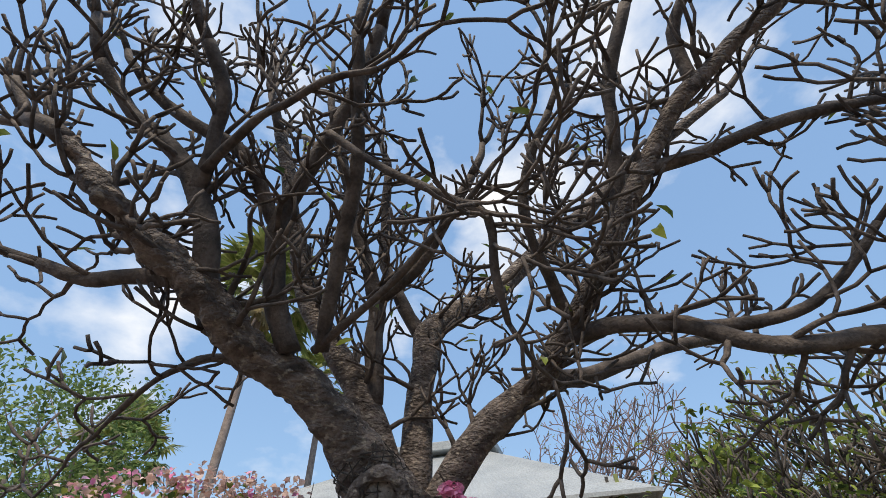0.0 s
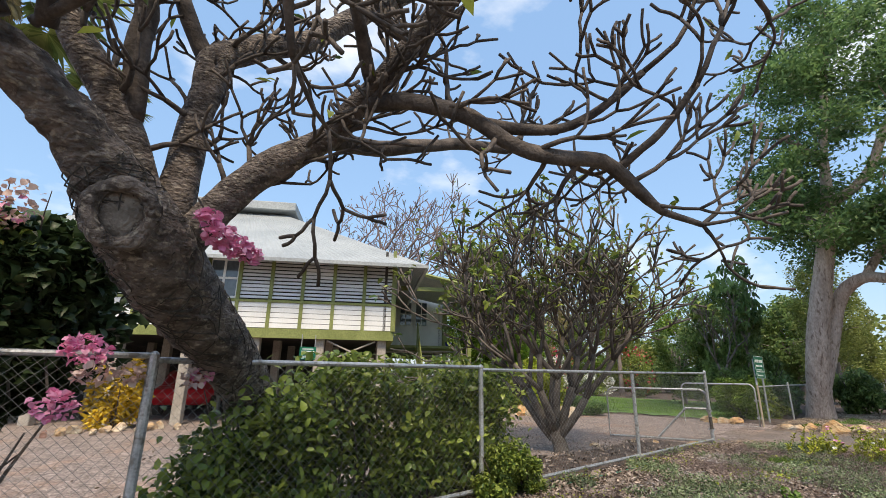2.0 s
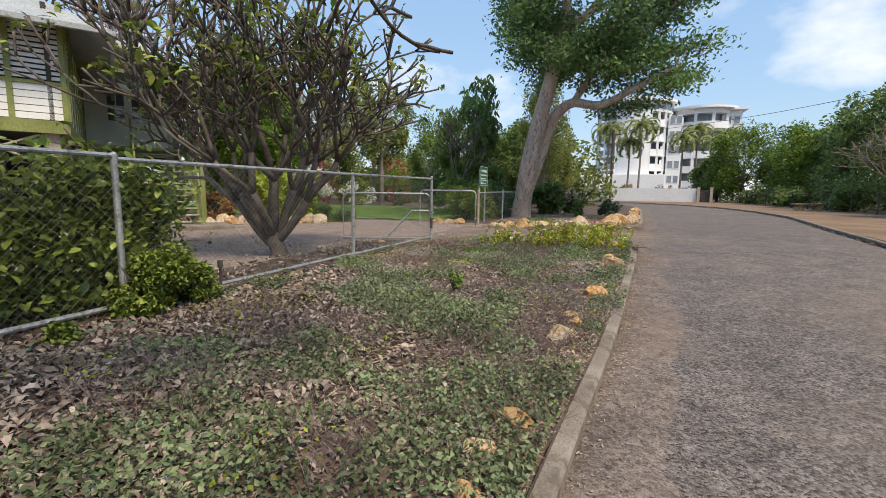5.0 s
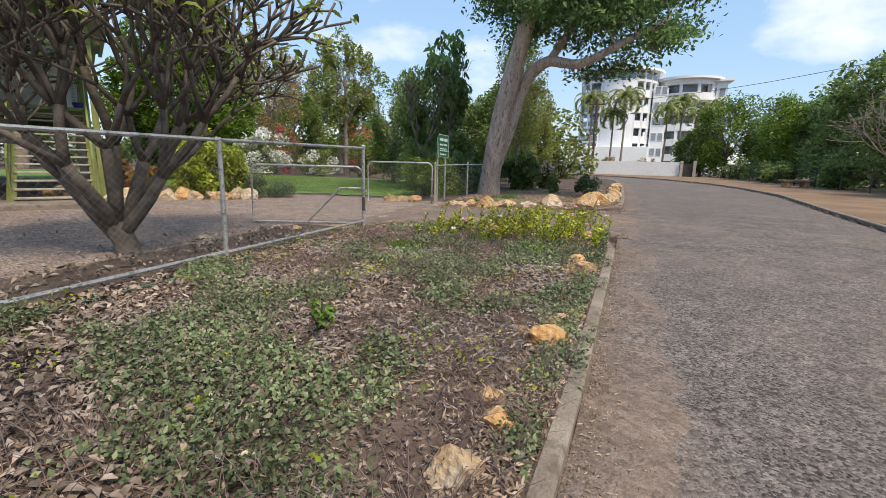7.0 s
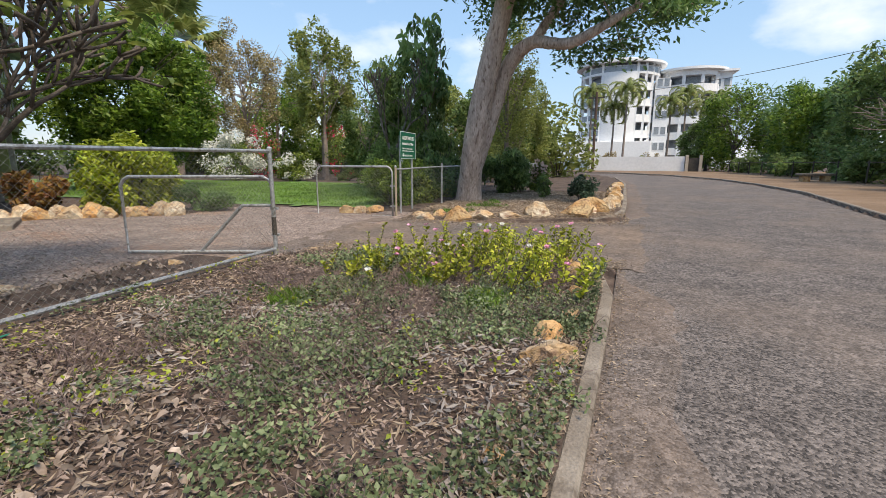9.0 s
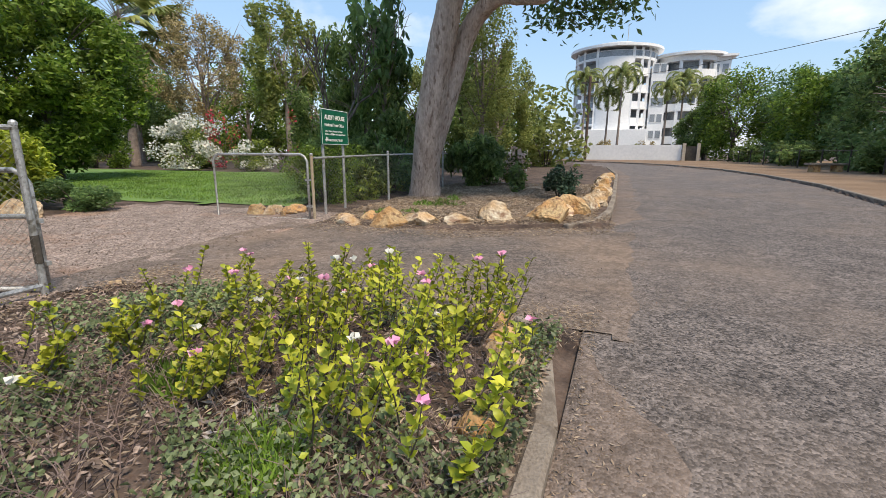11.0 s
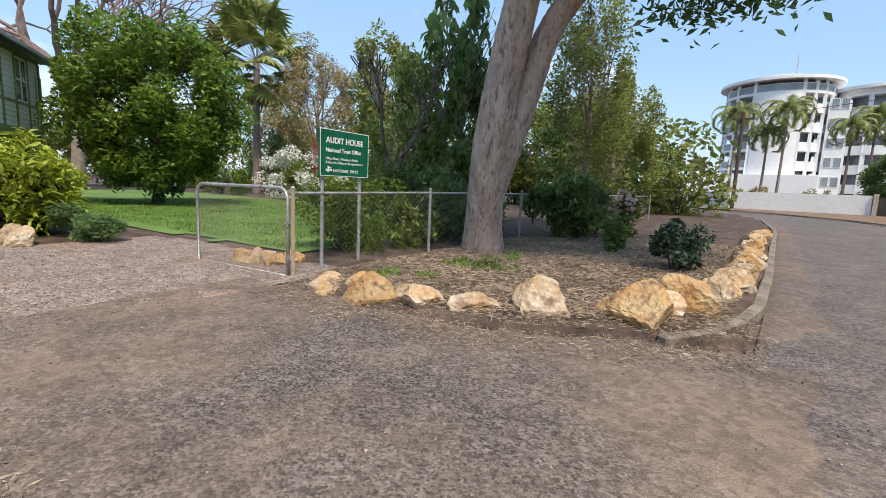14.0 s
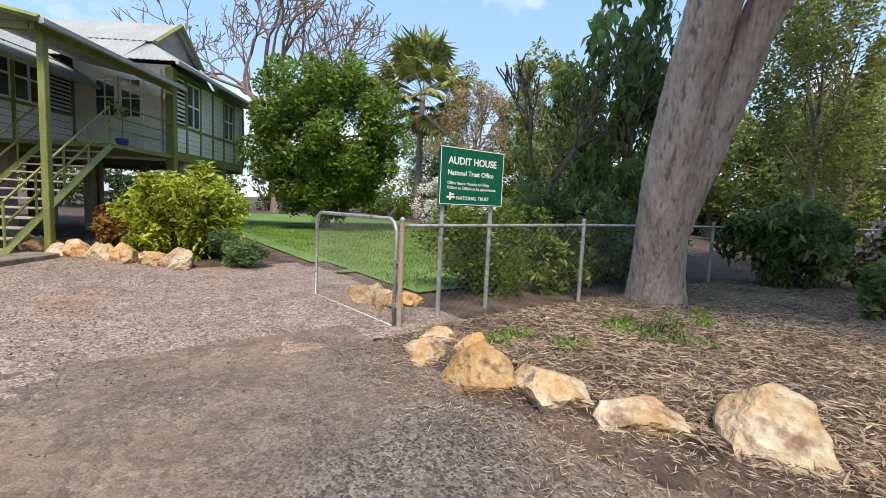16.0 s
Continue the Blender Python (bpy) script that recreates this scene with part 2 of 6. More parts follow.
L_LIME = leaf_mat("periwinkle_leaf", (0.20, 0.25, 0.02), (0.50, 0.50, 0.06))
L_VINE = leaf_mat("vine_leaf", (0.028, 0.052, 0.02), (0.075, 0.115, 0.045))
L_GRASS = leaf_mat("grass_blade", (0.09, 0.18, 0.025), (0.20, 0.32, 0.06))
L_STRAW = leaf_mat("straw", (0.26, 0.185, 0.13), (0.52, 0.42, 0.32), k=0.25)


# ---- helpers ----
def part(name, bm, material, parent=None, label="", smooth=False):
    me = bpy.data.meshes.new(name)
    bm.to_mesh(me)
    bm.free()
    return part_mesh(name, me, material, parent, label, smooth)


def part_mesh(name, me, material, parent=None, label="", smooth=False):
    me.materials.append(material)
    if smooth:
        me.polygons.foreach_set("use_smooth", [True] * len(me.polygons))
    ob = new(name, me)
    if parent:
        ob.parent = parent
    if label:
        ob["label"] = label
    return ob


def thing(name, at=(0, 0, 0), rz=0.0, label="", category="", group="", kind=""):
    e = new(name)
    e.empty_display_size = 0.2
    e.matrix_world = pose(*at, 0, 0, rz)
    return tagged(e, label, category, group, kind)


def box(bm, x0, x1, y0, y1, z0, z1, m=None):
    vs = [bm.verts.new((x, y, z)) for z in (z0, z1) for x, y in ((x0, y0), (x1, y0), (x1, y1), (x0, y1))]
    for f in ((3, 2, 1, 0), (4, 5, 6, 7), (0, 1, 5, 4), (1, 2, 6, 5), (2, 3, 7, 6), (3, 0, 4, 7)):
        bm.faces.new([vs[i] for i in f])
    if m:
        bmesh.ops.transform(bm, matrix=m, verts=vs)
    return vs


def boxed(*args, bevel=0.0):
    bm = bmesh.new()
    box(bm, *args)
    if bevel:
        bmesh.ops.bevel(bm, geom=bm.edges[:], offset=bevel, segments=1, affect='EDGES')
    return bm


def tubes(paths, sides=7, cap=True):
    """A mesh of tapered tubes: each path is a list of (point, radius)."""
    V, F = [], []
    ring = [(math.cos(2 * math.pi * k / sides), math.sin(2 * math.pi * k / sides)) for k in range(sides)]
    for path in paths:
        if len(path) < 2:
            continue
        pts = [Vector(p) for p, _ in path]
        ref = None
        start = len(V)
        for i, (p, r) in enumerate(path):
            d = (pts[min(i + 1, len(pts) - 1)] - pts[max(i - 1, 0)]).normalized()
            if ref is None:
                ref = d.orthogonal().normalized()
            ref = (ref - d * ref.dot(d)).normalized()
            o = d.cross(ref)
            for c, s in ring:
                V.append(pts[i] + (ref * c + o * s) * r)
        for i in range(len(path) - 1):
            a, b = start + i * sides, start + (i + 1) * sides
            for k in range(sides):
                j = (k + 1) % sides
                F.append((a + k, a + j, b + j, b + k))
        if cap:
            F.append(tuple(range(start + sides - 1, start - 1, -1)))
            F.append(tuple(range(len(V) - sides, len(V))))
    me = bpy.data.meshes.new("tubes")
    me.from_pydata([tuple(v) for v in V], [], F)
    return me


def smooth_path(pts, steps=4):
    """Catmull-Rom through (x, y, z, r) points."""
    P = [Vector(p) for p in pts]
    out = []
    for i in range(len(P) - 1):
        p0, p1, p2, p3 = P[max(i - 1, 0)], P[i], P[i + 1], P[min(i + 2, len(P) - 1)]
        for k in range(steps):
            t = k / steps
            out.append(0.5 * ((2 * p1) + (p2 - p0) * t + (2 * p0 - 5 * p1 + 4 * p2 - p3) * t * t + (3 * p1 - p0 - 3 * p2 + p3) * t ** 3))
    out.append(P[-1])
    return [((q[0], q[1], q[2]), max(q[3], 0.002)) for q in out]


def leaf_mesh(centres, size, rng, length=2.2, droop=0.3, upright=0.0, dirs=None):
    """Folded leaves with four corners at the centres (n x 3): two triangles each."""
    n = len(centres)
    if dirs is None:
        d = rng.normal(size=(n, 3))
        d[:, 2] = d[:, 2] * 0.6 - droop + upright
    else:
        d = dirs + rng.normal(size=(n, 3)) * 0.15
    d /= np.linalg.norm(d, axis=1, keepdims=True)
    s = np.cross(d, rng.normal(size=(n, 3)))
    s /= np.linalg.norm(s, axis=1, keepdims=True)
    u = np.cross(s, d)
    z = (size * rng.uniform(0.65, 1.3, n))[:, None]
    w = z / length
    V = np.empty((n, 4, 3))
    V[:, 0] = centres - d * z * 0.5
    V[:, 1] = centres - d * z * 0.05 + s * w * 0.55 + u * w * 0.22
    V[:, 2] = centres + d * z * 0.5
    V[:, 3] = centres - d * z * 0.05 - s * w * 0.55 + u * w * 0.22
    return tri_mesh(V.reshape(-1, 3), np.arange(n)[:, None] * 4 + np.array([[0, 1, 2, 0, 2, 3]]))


def fine_leaves(centres, size, rng, length=2.2, droop=0.3, upright=0.0, dirs=None, curl=0.12):
    """Leaves with a folded midrib, rounded outline and a curl: eight triangles each, for things near the path."""
    n = len(centres)
    d = rng.normal(size=(n, 3)) if dirs is None else dirs + rng.normal(size=(n, 3)) * 0.18
    if dirs is None:
        d[:, 2] = d[:, 2] * 0.6 - droop + upright
    d /= np.linalg.norm(d, axis=1, keepdims=True)
    s = np.cross(d, rng.normal(size=(n, 3)) + np.array([0, 0, 2.0]))
    s /= np.linalg.norm(s, axis=1, keepdims=True) + 1e-9
    u = np.cross(s, d)
    z = (size * rng.uniform(0.65, 1.3, n))[:, None]
    w = z / length
    k = z * curl * rng.uniform(0.2, 1.6, n)[:, None]
    V = np.empty((n, 8, 3))
    V[:, 0] = centres - d * z * 0.5
    V[:, 1] = centres - d * z * 0.2 + s * w * 0.42 + u * (w * 0.12 + k)
    V[:, 2] = centres + d * z * 0.16 + s * w * 0.44 + u * (w * 0.12 + k)
    V[:, 3] = centres + d * z * 0.5 - u * k * 0.4
    V[:, 4] = centres + d * z * 0.16 - s * w * 0.44 + u * (w * 0.12 + k)
    V[:, 5] = centres - d * z * 0.2 - s * w * 0.42 + u * (w * 0.12 + k)
    V[:, 6] = centres - d * z * 0.2 + u * k
    V[:, 7] = centres + d * z * 0.16 + u * k
    tri = np.array([[0, 6, 1, 0, 5, 6, 1, 6, 7, 1, 7, 2, 6, 5, 4, 6, 4, 7, 2, 7, 3, 7, 4, 3]])
    return tri_mesh(V.reshape(-1, 3), np.arange(n)[:, None] * 8 + tri)


def tri_mesh(V, T):
    T = np.asarray(T).reshape(-1, 3)
    me = bpy.data.meshes.new("leaves")
    me.vertices.add(len(V))
    me.vertices.foreach_set("co", np.asarray(V, np.float32).ravel())
    me.loops.add(T.size)
    me.loops.foreach_set("vertex_index", T.astype(np.int32).ravel())
    me.polygons.add(len(T))
    me.polygons.foreach_set("loop_start", np.arange(0, T.size, 3, dtype=np.int32))
    me.update(calc_edges=True)
    return me


def road_z(y):
    return float(np.interp(y, [-60, -10, 2, 7, 13, 20, 66, 400], [-0.5, -0.42, -0.36, -0.22, 0.0, 0.12, 0.33, 0.4]))


def yard_z(y):
    return float(np.interp(y, [-60, 2, 13, 20, 66, 400], [-0.05, -0.04, 0.0, 0.12, 0.33, 0.4]))


KERB_Y = [-60, 0, 5, 7.4, 9.1, 11.6, 17.8, 22, 34, 44, 52, 57, 60]
KERB_X = [-3.4, 0.5, 0.82, 1.08, 1.2, 1.38, 1.74, 2.0, 2.5, 2.2, 0.4, -3.0, -8.0]
FAR_Y = [-60, 0, 10, 20.5, 29, 36, 42, 51, 58, 62.5, 64]
FAR_X = [2.4, 5.4, 6.1, 7.3, 8.75, 9.0, 8.7, 6.6, 2.0, -4.0, -9.0]


def kerb_x(y):
    return float(np.interp(y, KERB_Y, KERB_X))


def land_z(x, y):
    """Height of the soil."""
    if 13.9 < y < 17.2 or x > kerb_x(y):
        return road_z(y)
    k = kerb_x(y)
    a, b = yard_z(y), road_z(y) + 0.05 * min(max((14.0 - y) / 0.8, 0), 1) if y < 15 else road_z(y) + 0.06
    f = min(max((x + 3.2) / (k + 3.2), 0), 1) if k > -3 else 0
    return a + (b - a) * f


def rod(bm, a, b, r, sides=8):
    a, b = Vector(a), Vector(b)
    d = b - a
    m = Matrix.Translation((a + b) / 2) @ d.to_track_quat('Z', 'Y').to_matrix().to_4x4()
    bmesh.ops.create_cone(bm, cap_ends=True, segments=sides, radius1=r, radius2=r, depth=d.length, matrix=m)


def rods(pairs, r, sides=8):
    bm = bmesh.new()
    for a, b in pairs:
        rod(bm, a, b, r, sides)
    return bm


def ball(bm, at, r, seed=0, rough=0.2, sub=2, flat=0.8):
    """A rough lump."""
    res = bmesh.ops.create_icosphere(bm, subdivisions=sub, radius=1.0)
    for v in res["verts"]:
        k = 1 + rough * noise.noise(v.co * 1.6 + Vector((seed * 3.1, seed, 0))) * 2
        v.co = Vector(at) + Vector((v.co.x * r, v.co.y * r, v.co.z * r * flat)) * k
    return res["verts"]


# ---- ground, road, kerbs ----
def axis(lo, hi, near_lo, near_hi, step):
    a = list(np.arange(near_lo, near_hi + 1e-6, step))
    x, s = near_hi, step
    while x < hi:
        s *= 1.35
        x += s
        a.append(x)
    x, s = near_lo, step
    while x > lo:
        s *= 1.35
        x -= s
        a.insert(0, x)
    return a


def sheet(name, xs, ys, zf, material, label, category, cell=None):
    V = [(x, y, zf(x, y)) for y in ys for x in xs]
    n = len(xs)
    F = []
    for j in range(len(ys) - 1):
        for i in range(n - 1):
            if cell is None or cell((xs[i] + xs[i + 1]) / 2, (ys[j] + ys[j + 1]) / 2):
                F.append((j * n + i, j * n + i + 1, (j + 1) * n + i + 1, (j + 1) * n + i))
    me = bpy.data.meshes.new(name)
    me.from_pydata(V, [], F)
    bm = bmesh.new()
    bm.from_mesh(me)
    bmesh.ops.delete(bm, geom=[v for v in bm.verts if not v.link_faces], context='VERTS')
    bm.to_mesh(me)
    bm.free()
    ob = part_mesh(name, me, material, smooth=True)
    return tagged(ob, label, category, kind="structure")


def far_x(y):
    return float(np.interp(y, FAR_Y, FAR_X))


def on_road(x, y):
    return y < 63 and kerb_x(y) < x < far_x(y)


def in_drive(x, y):
    w = 0.25 * noise.noise(Vector((x * 1.1, y * 1.1, 3)))
    return -3.75 < x < kerb_x(y) + 0.6 and (13.15 + min(max((x + 3.1) * 0.9, 0), 0.5)) + w * 0.5 < y < 17.1 + max(0, x + 0.5) * 0.45 + w


def in_court(x, y):
    w = 0.3 * noise.noise(Vector((x * 0.9, y * 0.9, 8)))
    edge = 18.3 + 0.02 * (x + 3)
    rocks = 13.55 + (x + 11.9) * 0.774 if x < -8.6 else 40
    return -40 < x < -3.05 and -12 < y + w < min(edge, rocks) and not (x > -4.4 and y < 12.6)


def ground_z(x, y):
    b = 0.03 * noise.noise(Vector((x * 0.7, y * 0.7, 0))) + 0.012 * noise.noise(Vector((x * 3, y * 3, 5)))
    b = abs(b) + 0.012 if x < far_x(y) else b
    if on_road(x, y) or in_drive(x, y):
        return road_z(y) - 0.004 if in_drive(x, y) else road_z(y) - 0.015
    if x > far_x(y):
        return road_z(y) + 0.06 + b
    if in_court(x, y):
        return land_z(x, y) - 0.004
    return land_z(x, y) + b * (1.0 if y < 30 else 0.5)


def soil_z(x, y):
    """The soil itself lies lower under the road and the drive."""
    return road_z(y) - 0.03 if on_road(x, y) or on_road(x + 0.11, y) or in_drive(x, y) else ground_z(x, y)


sheet("ground", axis(-600, 600, -12, 10, 0.125), axis(-400, 900, -4, 36, 0.125), soil_z, M_SOIL, "brown mulch and leaf-littered soil", "ground")


def ribbon(name, left, right, dz, material, label, category, cols=9):
    V, F = [], []
    for (x0, y0), (x1, y1) in zip(left, right):
        for k in range(cols):
            x, y = x0 + (x1 - x0) * k / (cols - 1), y0 + (y1 - y0) * k / (cols - 1)
            gutter = 0.02 * abs(2 * k / (cols - 1) - 1) ** 3
            if 12.8 < y < 18.6 and k < cols / 2:
                gutter *= min(1, abs(y - 15.7) / 2.9) ** 4
            V.append((x, y, road_z(y) + dz - gutter))
    for j in range(len(left) - 1):
        for k in range(cols - 1):
            F.append((j * cols + k, j * cols + k + 1, (j + 1) * cols + k + 1, (j + 1) * cols + k))
    me = bpy.data.meshes.new(name)
    me.from_pydata(V, [], F)
    return tagged(part_mesh(name, me, material, smooth=True), label, category, kind="structure")


road_ts = np.concatenate([np.linspace(-60, 44, 90), np.linspace(45, 60, 18)])
left_edge = [(kerb_x(y), y) for y in road_ts]
far_ts = np.concatenate([np.linspace(-60, 42, 90), np.linspace(44, 64, 18)])
right_edge = [(far_x(y), y) for y in far_ts]
ribbon("road", left_edge, right_edge, 0.0, M_ROAD, "worn grey asphalt road with pinkish grit", "road", 15)
ribbon("road_shoulder", [(kerb_x(y) + 0.0, y) for y in np.linspace(-20, 13.6, 240)],
       [(kerb_x(y) + min(1, (13.6 - y) * 0.9) * (0.55 + 0.3 * noise.noise(Vector((0, y * 0.8, 2))) + 0.12 * noise.noise(Vector((0, y * 4, 7)))), y) for y in np.linspace(-20, 13.6, 240)], 0.006, M_EDGE, "sandy dust along the road edge", "road")
corner_ts = np.linspace(18.3, 40, 160)
ribbon("road_shoulder", [(kerb_x(y), y) for y in corner_ts],
       [(kerb_x(y) + min(1, (y - 18.2) * 0.8) * (0.5 + 0.25 * noise.noise(Vector((3, y * 0.8, 2))) + 0.12 * noise.noise(Vector((3, y * 4, 7)))), y) for y in corner_ts], 0.006, M_EDGE, "sandy dust along the kerb of the rock bed", "road")


def drive_z(x, y):
    """Level with the road, sinking under it unevenly along their seam."""
    w = noise.noise(Vector((x * 1.7, y * 1.7, 4))) + 0.5 * noise.noise(Vector((x * 5, y * 5, 9)))
    side = 0.08 * max(0, y - 16.6 - max(0, x + 0.5) * 0.45 + 0.2 * w) if x > kerb_x(y) else 0
    return road_z(y) + 0.006 + 0.004 * w - 0.06 * max(0, x - kerb_x(y) - 0.22 + 0.2 * w) - side


sheet("driveway", [x * 0.1 for x in range(-39, 23)], [12 + 0.1 * k for k in range(72)], drive_z, M_APRON, "dusty asphalt driveway apron", "driveway", in_drive)
sheet("gravel_court", [-40 + 0.3 * k for k in range(124)], [-12 + 0.3 * k for k in range(104)], lambda x, y: land_z(x, y) + 0.004 + 0.003 * noise.noise(Vector((x, y, 0))), M_GRAVEL, "pinkish gravel forecourt", "driveway", in_court)


def in_lawn(x, y):
    w = 0.25 * noise.noise(Vector((x * 0.7, y * 0.7, 1)))
    return (-34 < x < -4.6 - (y - 18) * 0.12 and max(18.42 + 0.4 * w + 0.02 * (x + 3), 15 + (x + 12.8) * 0.9 if x < -9.5 else 0) < y < 30 + w)


sheet("lawn", [-34 + 0.3 * k for k in range(100)], [14 + 0.3 * k for k in range(60)], lambda x, y: land_z(x, y) + 0.045 + 0.02 * noise.noise(Vector((x * 0.5, y * 0.5, 0))), M_LAWN, "clipped green lawn", "lawn", in_lawn)
verge_ts = np.linspace(-20, 68, 120)
ribbon("verge", [(far_x(y) + 0.13, y) for y in verge_ts], [(40.0, y) for y in verge_ts], 0.105, M_VERGE, "dry brown grass verge", "verge", 31)


def kerb(name, pts, side, label):
    """A run of kerb stones, each a bevelled block of about a metre."""
    run = thing(name, label=label, category="kerb", kind="structure")
    for (xa, ya), (xb, yb) in zip(pts, pts[1:]):
        d = Vector((xb - xa, yb - ya, 0))
        bm = boxed(0, d.length - 0.008, -0.125 if side > 0 else 0.0, 0.0 if side > 0 else 0.125, -0.2, (0.066 if name == "kerb_near" else 0.095) + random.uniform(-0.006, 0.006), bevel=0.02)
        ob = part("kerb_stone", bm, M_CONC, run)
        za, zb = road_z(ya), road_z(yb)
        ob.matrix_world = Matrix.Translation((xa, ya, za)) @ pose(0, 0, 0, 0, -math.degrees(math.atan2(zb - za, d.length)), math.degrees(math.atan2(d.y, d.x)))
    return run


kerb("kerb_near", [(kerb_x(y), y) for y in np.arange(-14, 12.6, 1.1)] + [(1.32, 13.2), (1.1, 13.75)], -1, "weathered concrete kerb beside the garden bed")
kerb("kerb_corner", [(1.15, 17.75), (1.45, 18.15), (1.7, 18.8)] + [(kerb_x(y), y) for y in np.arange(19.6, 44, 1.2)], -1, "concrete kerb round the rock-edged bed")
kerb("kerb_far", [(far_x(y), y) for y in np.arange(-10, 60, 1.4)], 1, "concrete kerb of the far verge")


# ---- house ----
HOUSE_AT, HOUSE_RZ = (-10.4, 9.4, 0.0), 147.0
FLOOR, SILL, TOP = 2.6, 3.36, 4.62
house = thing("house", HOUSE_AT, HOUSE_RZ, "white timber house on stumps with olive-green trim and pale iron roof", "house")


def along(bm, a, b, z0, z1, t0, t1):
    """A box along the plan line a-b, from t0 to t1 across it (to its left), between two heights."""
    a, b = Vector((*a, 0)), Vector((*b, 0))
    d = b - a
    box(bm, 0, d.length, t0, t1, z0, z1, Matrix.Translation(a) @ Matrix.Rotation(math.atan2(d.y, d.x), 4, 'Z'))


def lerp2(a, b, f):
    return (a[0] + (b[0] - a[0]) * f, a[1] + (b[1] - a[1]) * f)


def wall_run(a, b, bays, seed, floor=2.6, sill=3.38, top=4.66):
    """A wall of bays: w window, l louvre, b boards. The outside lies to the right of a-b."""
    rng = random.Random(seed)
    n = len(bays)
    L = (Vector(b) - Vector(a)).length
    # dark backing paints indoor shade behind the louvres and the board gaps
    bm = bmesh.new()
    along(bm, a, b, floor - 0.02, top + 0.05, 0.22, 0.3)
    part("shade_backing", bm, M_DARK, house, "dark backing sheet standing in for the shade indoors")
    bm = bmesh.new()
    along(bm, a, b, floor - 0.27, floor, -0.03, 0.12)
    part("belly_beam", bm, M_GREENPAINT, house, "olive-green bearer beam")
    bm = bmesh.new()
    along(bm, a, b, sill - 0.035, sill + 0.035, -0.035, 0.06)
    part("sill_rail", bm, M_GREENPAINT, house, "olive-green rail")
    bm = bmesh.new()
    along(bm, a, b, top, top + 0.1, -0.035, 0.06)
    part("top_plate", bm, M_GREENPAINT, house, "olive-green top plate")
    for k in range(n + 1):
        c = lerp2(a, b, k / n)
        w = 0.05 if 0 < k < n else 0.07
        d = lerp2(a, b, k / n + w / L)
        bm = bmesh.new()
        along(bm, lerp2(a, b, k / n - w / L), d, floor, top, -0.03, 0.06)
        part("stud", bm, M_GREENPAINT, house, "olive-green upright")
    for k, kind in enumerate(bays):
        p, q = lerp2(a, b, (k + 0.05 / (L / n)) / n), lerp2(a, b, (k + 1 - 0.05 / (L / n)) / n)
        nb = 5
        for i in range(nb):
            bm = bmesh.new()
            z = floor + (sill - floor - 0.04) * i / nb
            along(bm, p, q, z + 0.016, z + (sill - floor - 0.04) / nb, 0.0, 0.03 + 0.012 * (i % 2))
            part("dado_board", bm, M_WHITE, house)
        if kind == 'w':
            lo, hi = sill + 0.08, top - 0.1
            gl = bmesh.new()
            along(gl, p, q, lo, hi, 0.015, 0.025)
            w = part("window", gl, M_GLASS, house, "glazed casement window in white frame")
            for i in range(3):
                bar = bmesh.new()
                along(bar, lerp2(p, q, max(i / 2 - 0.04, 0)), lerp2(p, q, min(i / 2 + 0.04, 1)), lo, hi, -0.01, 0.05)
                part("stile", bar, M_WHITE, w)
            for z in (lo, (lo + hi) / 2, hi):
                bar = bmesh.new()
                along(bar, p, q, z - 0.03, z + 0.03, -0.006, 0.045)
                part("glazing_rail", bar, M_WHITE, w)
        elif kind == 'b':
            for i in range(9):
                bm = bmesh.new()
                z = sill + 0.04 + (top - sill - 0.06) * i / 9
                along(bm, p, q, z + 0.014, z + (top - sill - 0.06) / 9, 0.0, 0.03 + 0.01 * (i % 2))
                part("wall_board", bm, M_WHITE, house)
        else:
            ns = 11
            shut = rng.random()
            for i in range(ns):
                z = sill + 0.06 + (top - sill - 0.08) * (i + 0.5) / ns
                closed = (shut < i / ns < shut + 0.22)
                ang = math.radians(82 if closed else 60 + rng.uniform(-5, 5))
                d = Vector((q[0] - p[0], q[1] - p[1], 0))
                m = Matrix.Translation((p[0], p[1], z)) @ Matrix.Rotation(math.atan2(d.y, d.x), 4, 'Z') @ Matrix.Translation((0, 0.03, 0)) @ Matrix.Rotation(ang, 4, 'X')
                bm = bmesh.new()
                box(bm, 0, d.length, -0.043, 0.043, -0.006, 0.006, m)
                part("louvre_slat", bm, M_WHITE, house)


# The outside of each run lies to the right of its direction.
wall_run((0, 5.4), (0, 0), "wlllll"[::1], 1)
wall_run((0, 9.9), (0, 5.4), "lllll", 2)
wall_run((0, 0), (8.4, 0), "lllwwwwl", 3, 2.6, 3.62, 5.0)
wall_run((8.4, -2.9), (14.0, -2.9), "lwbbwb", 4, 2.72, 3.55, 5.12)
wall_run((-1.6, 14.0), (-1.6, 9.9), "lwwl", 5)
wall_run((-1.6, 9.9), (0, 9.9), "bb", 6)
wall_run((14.0, -2.9), (14.0, 14.0), "bwbbwbbwbbwb", 7)

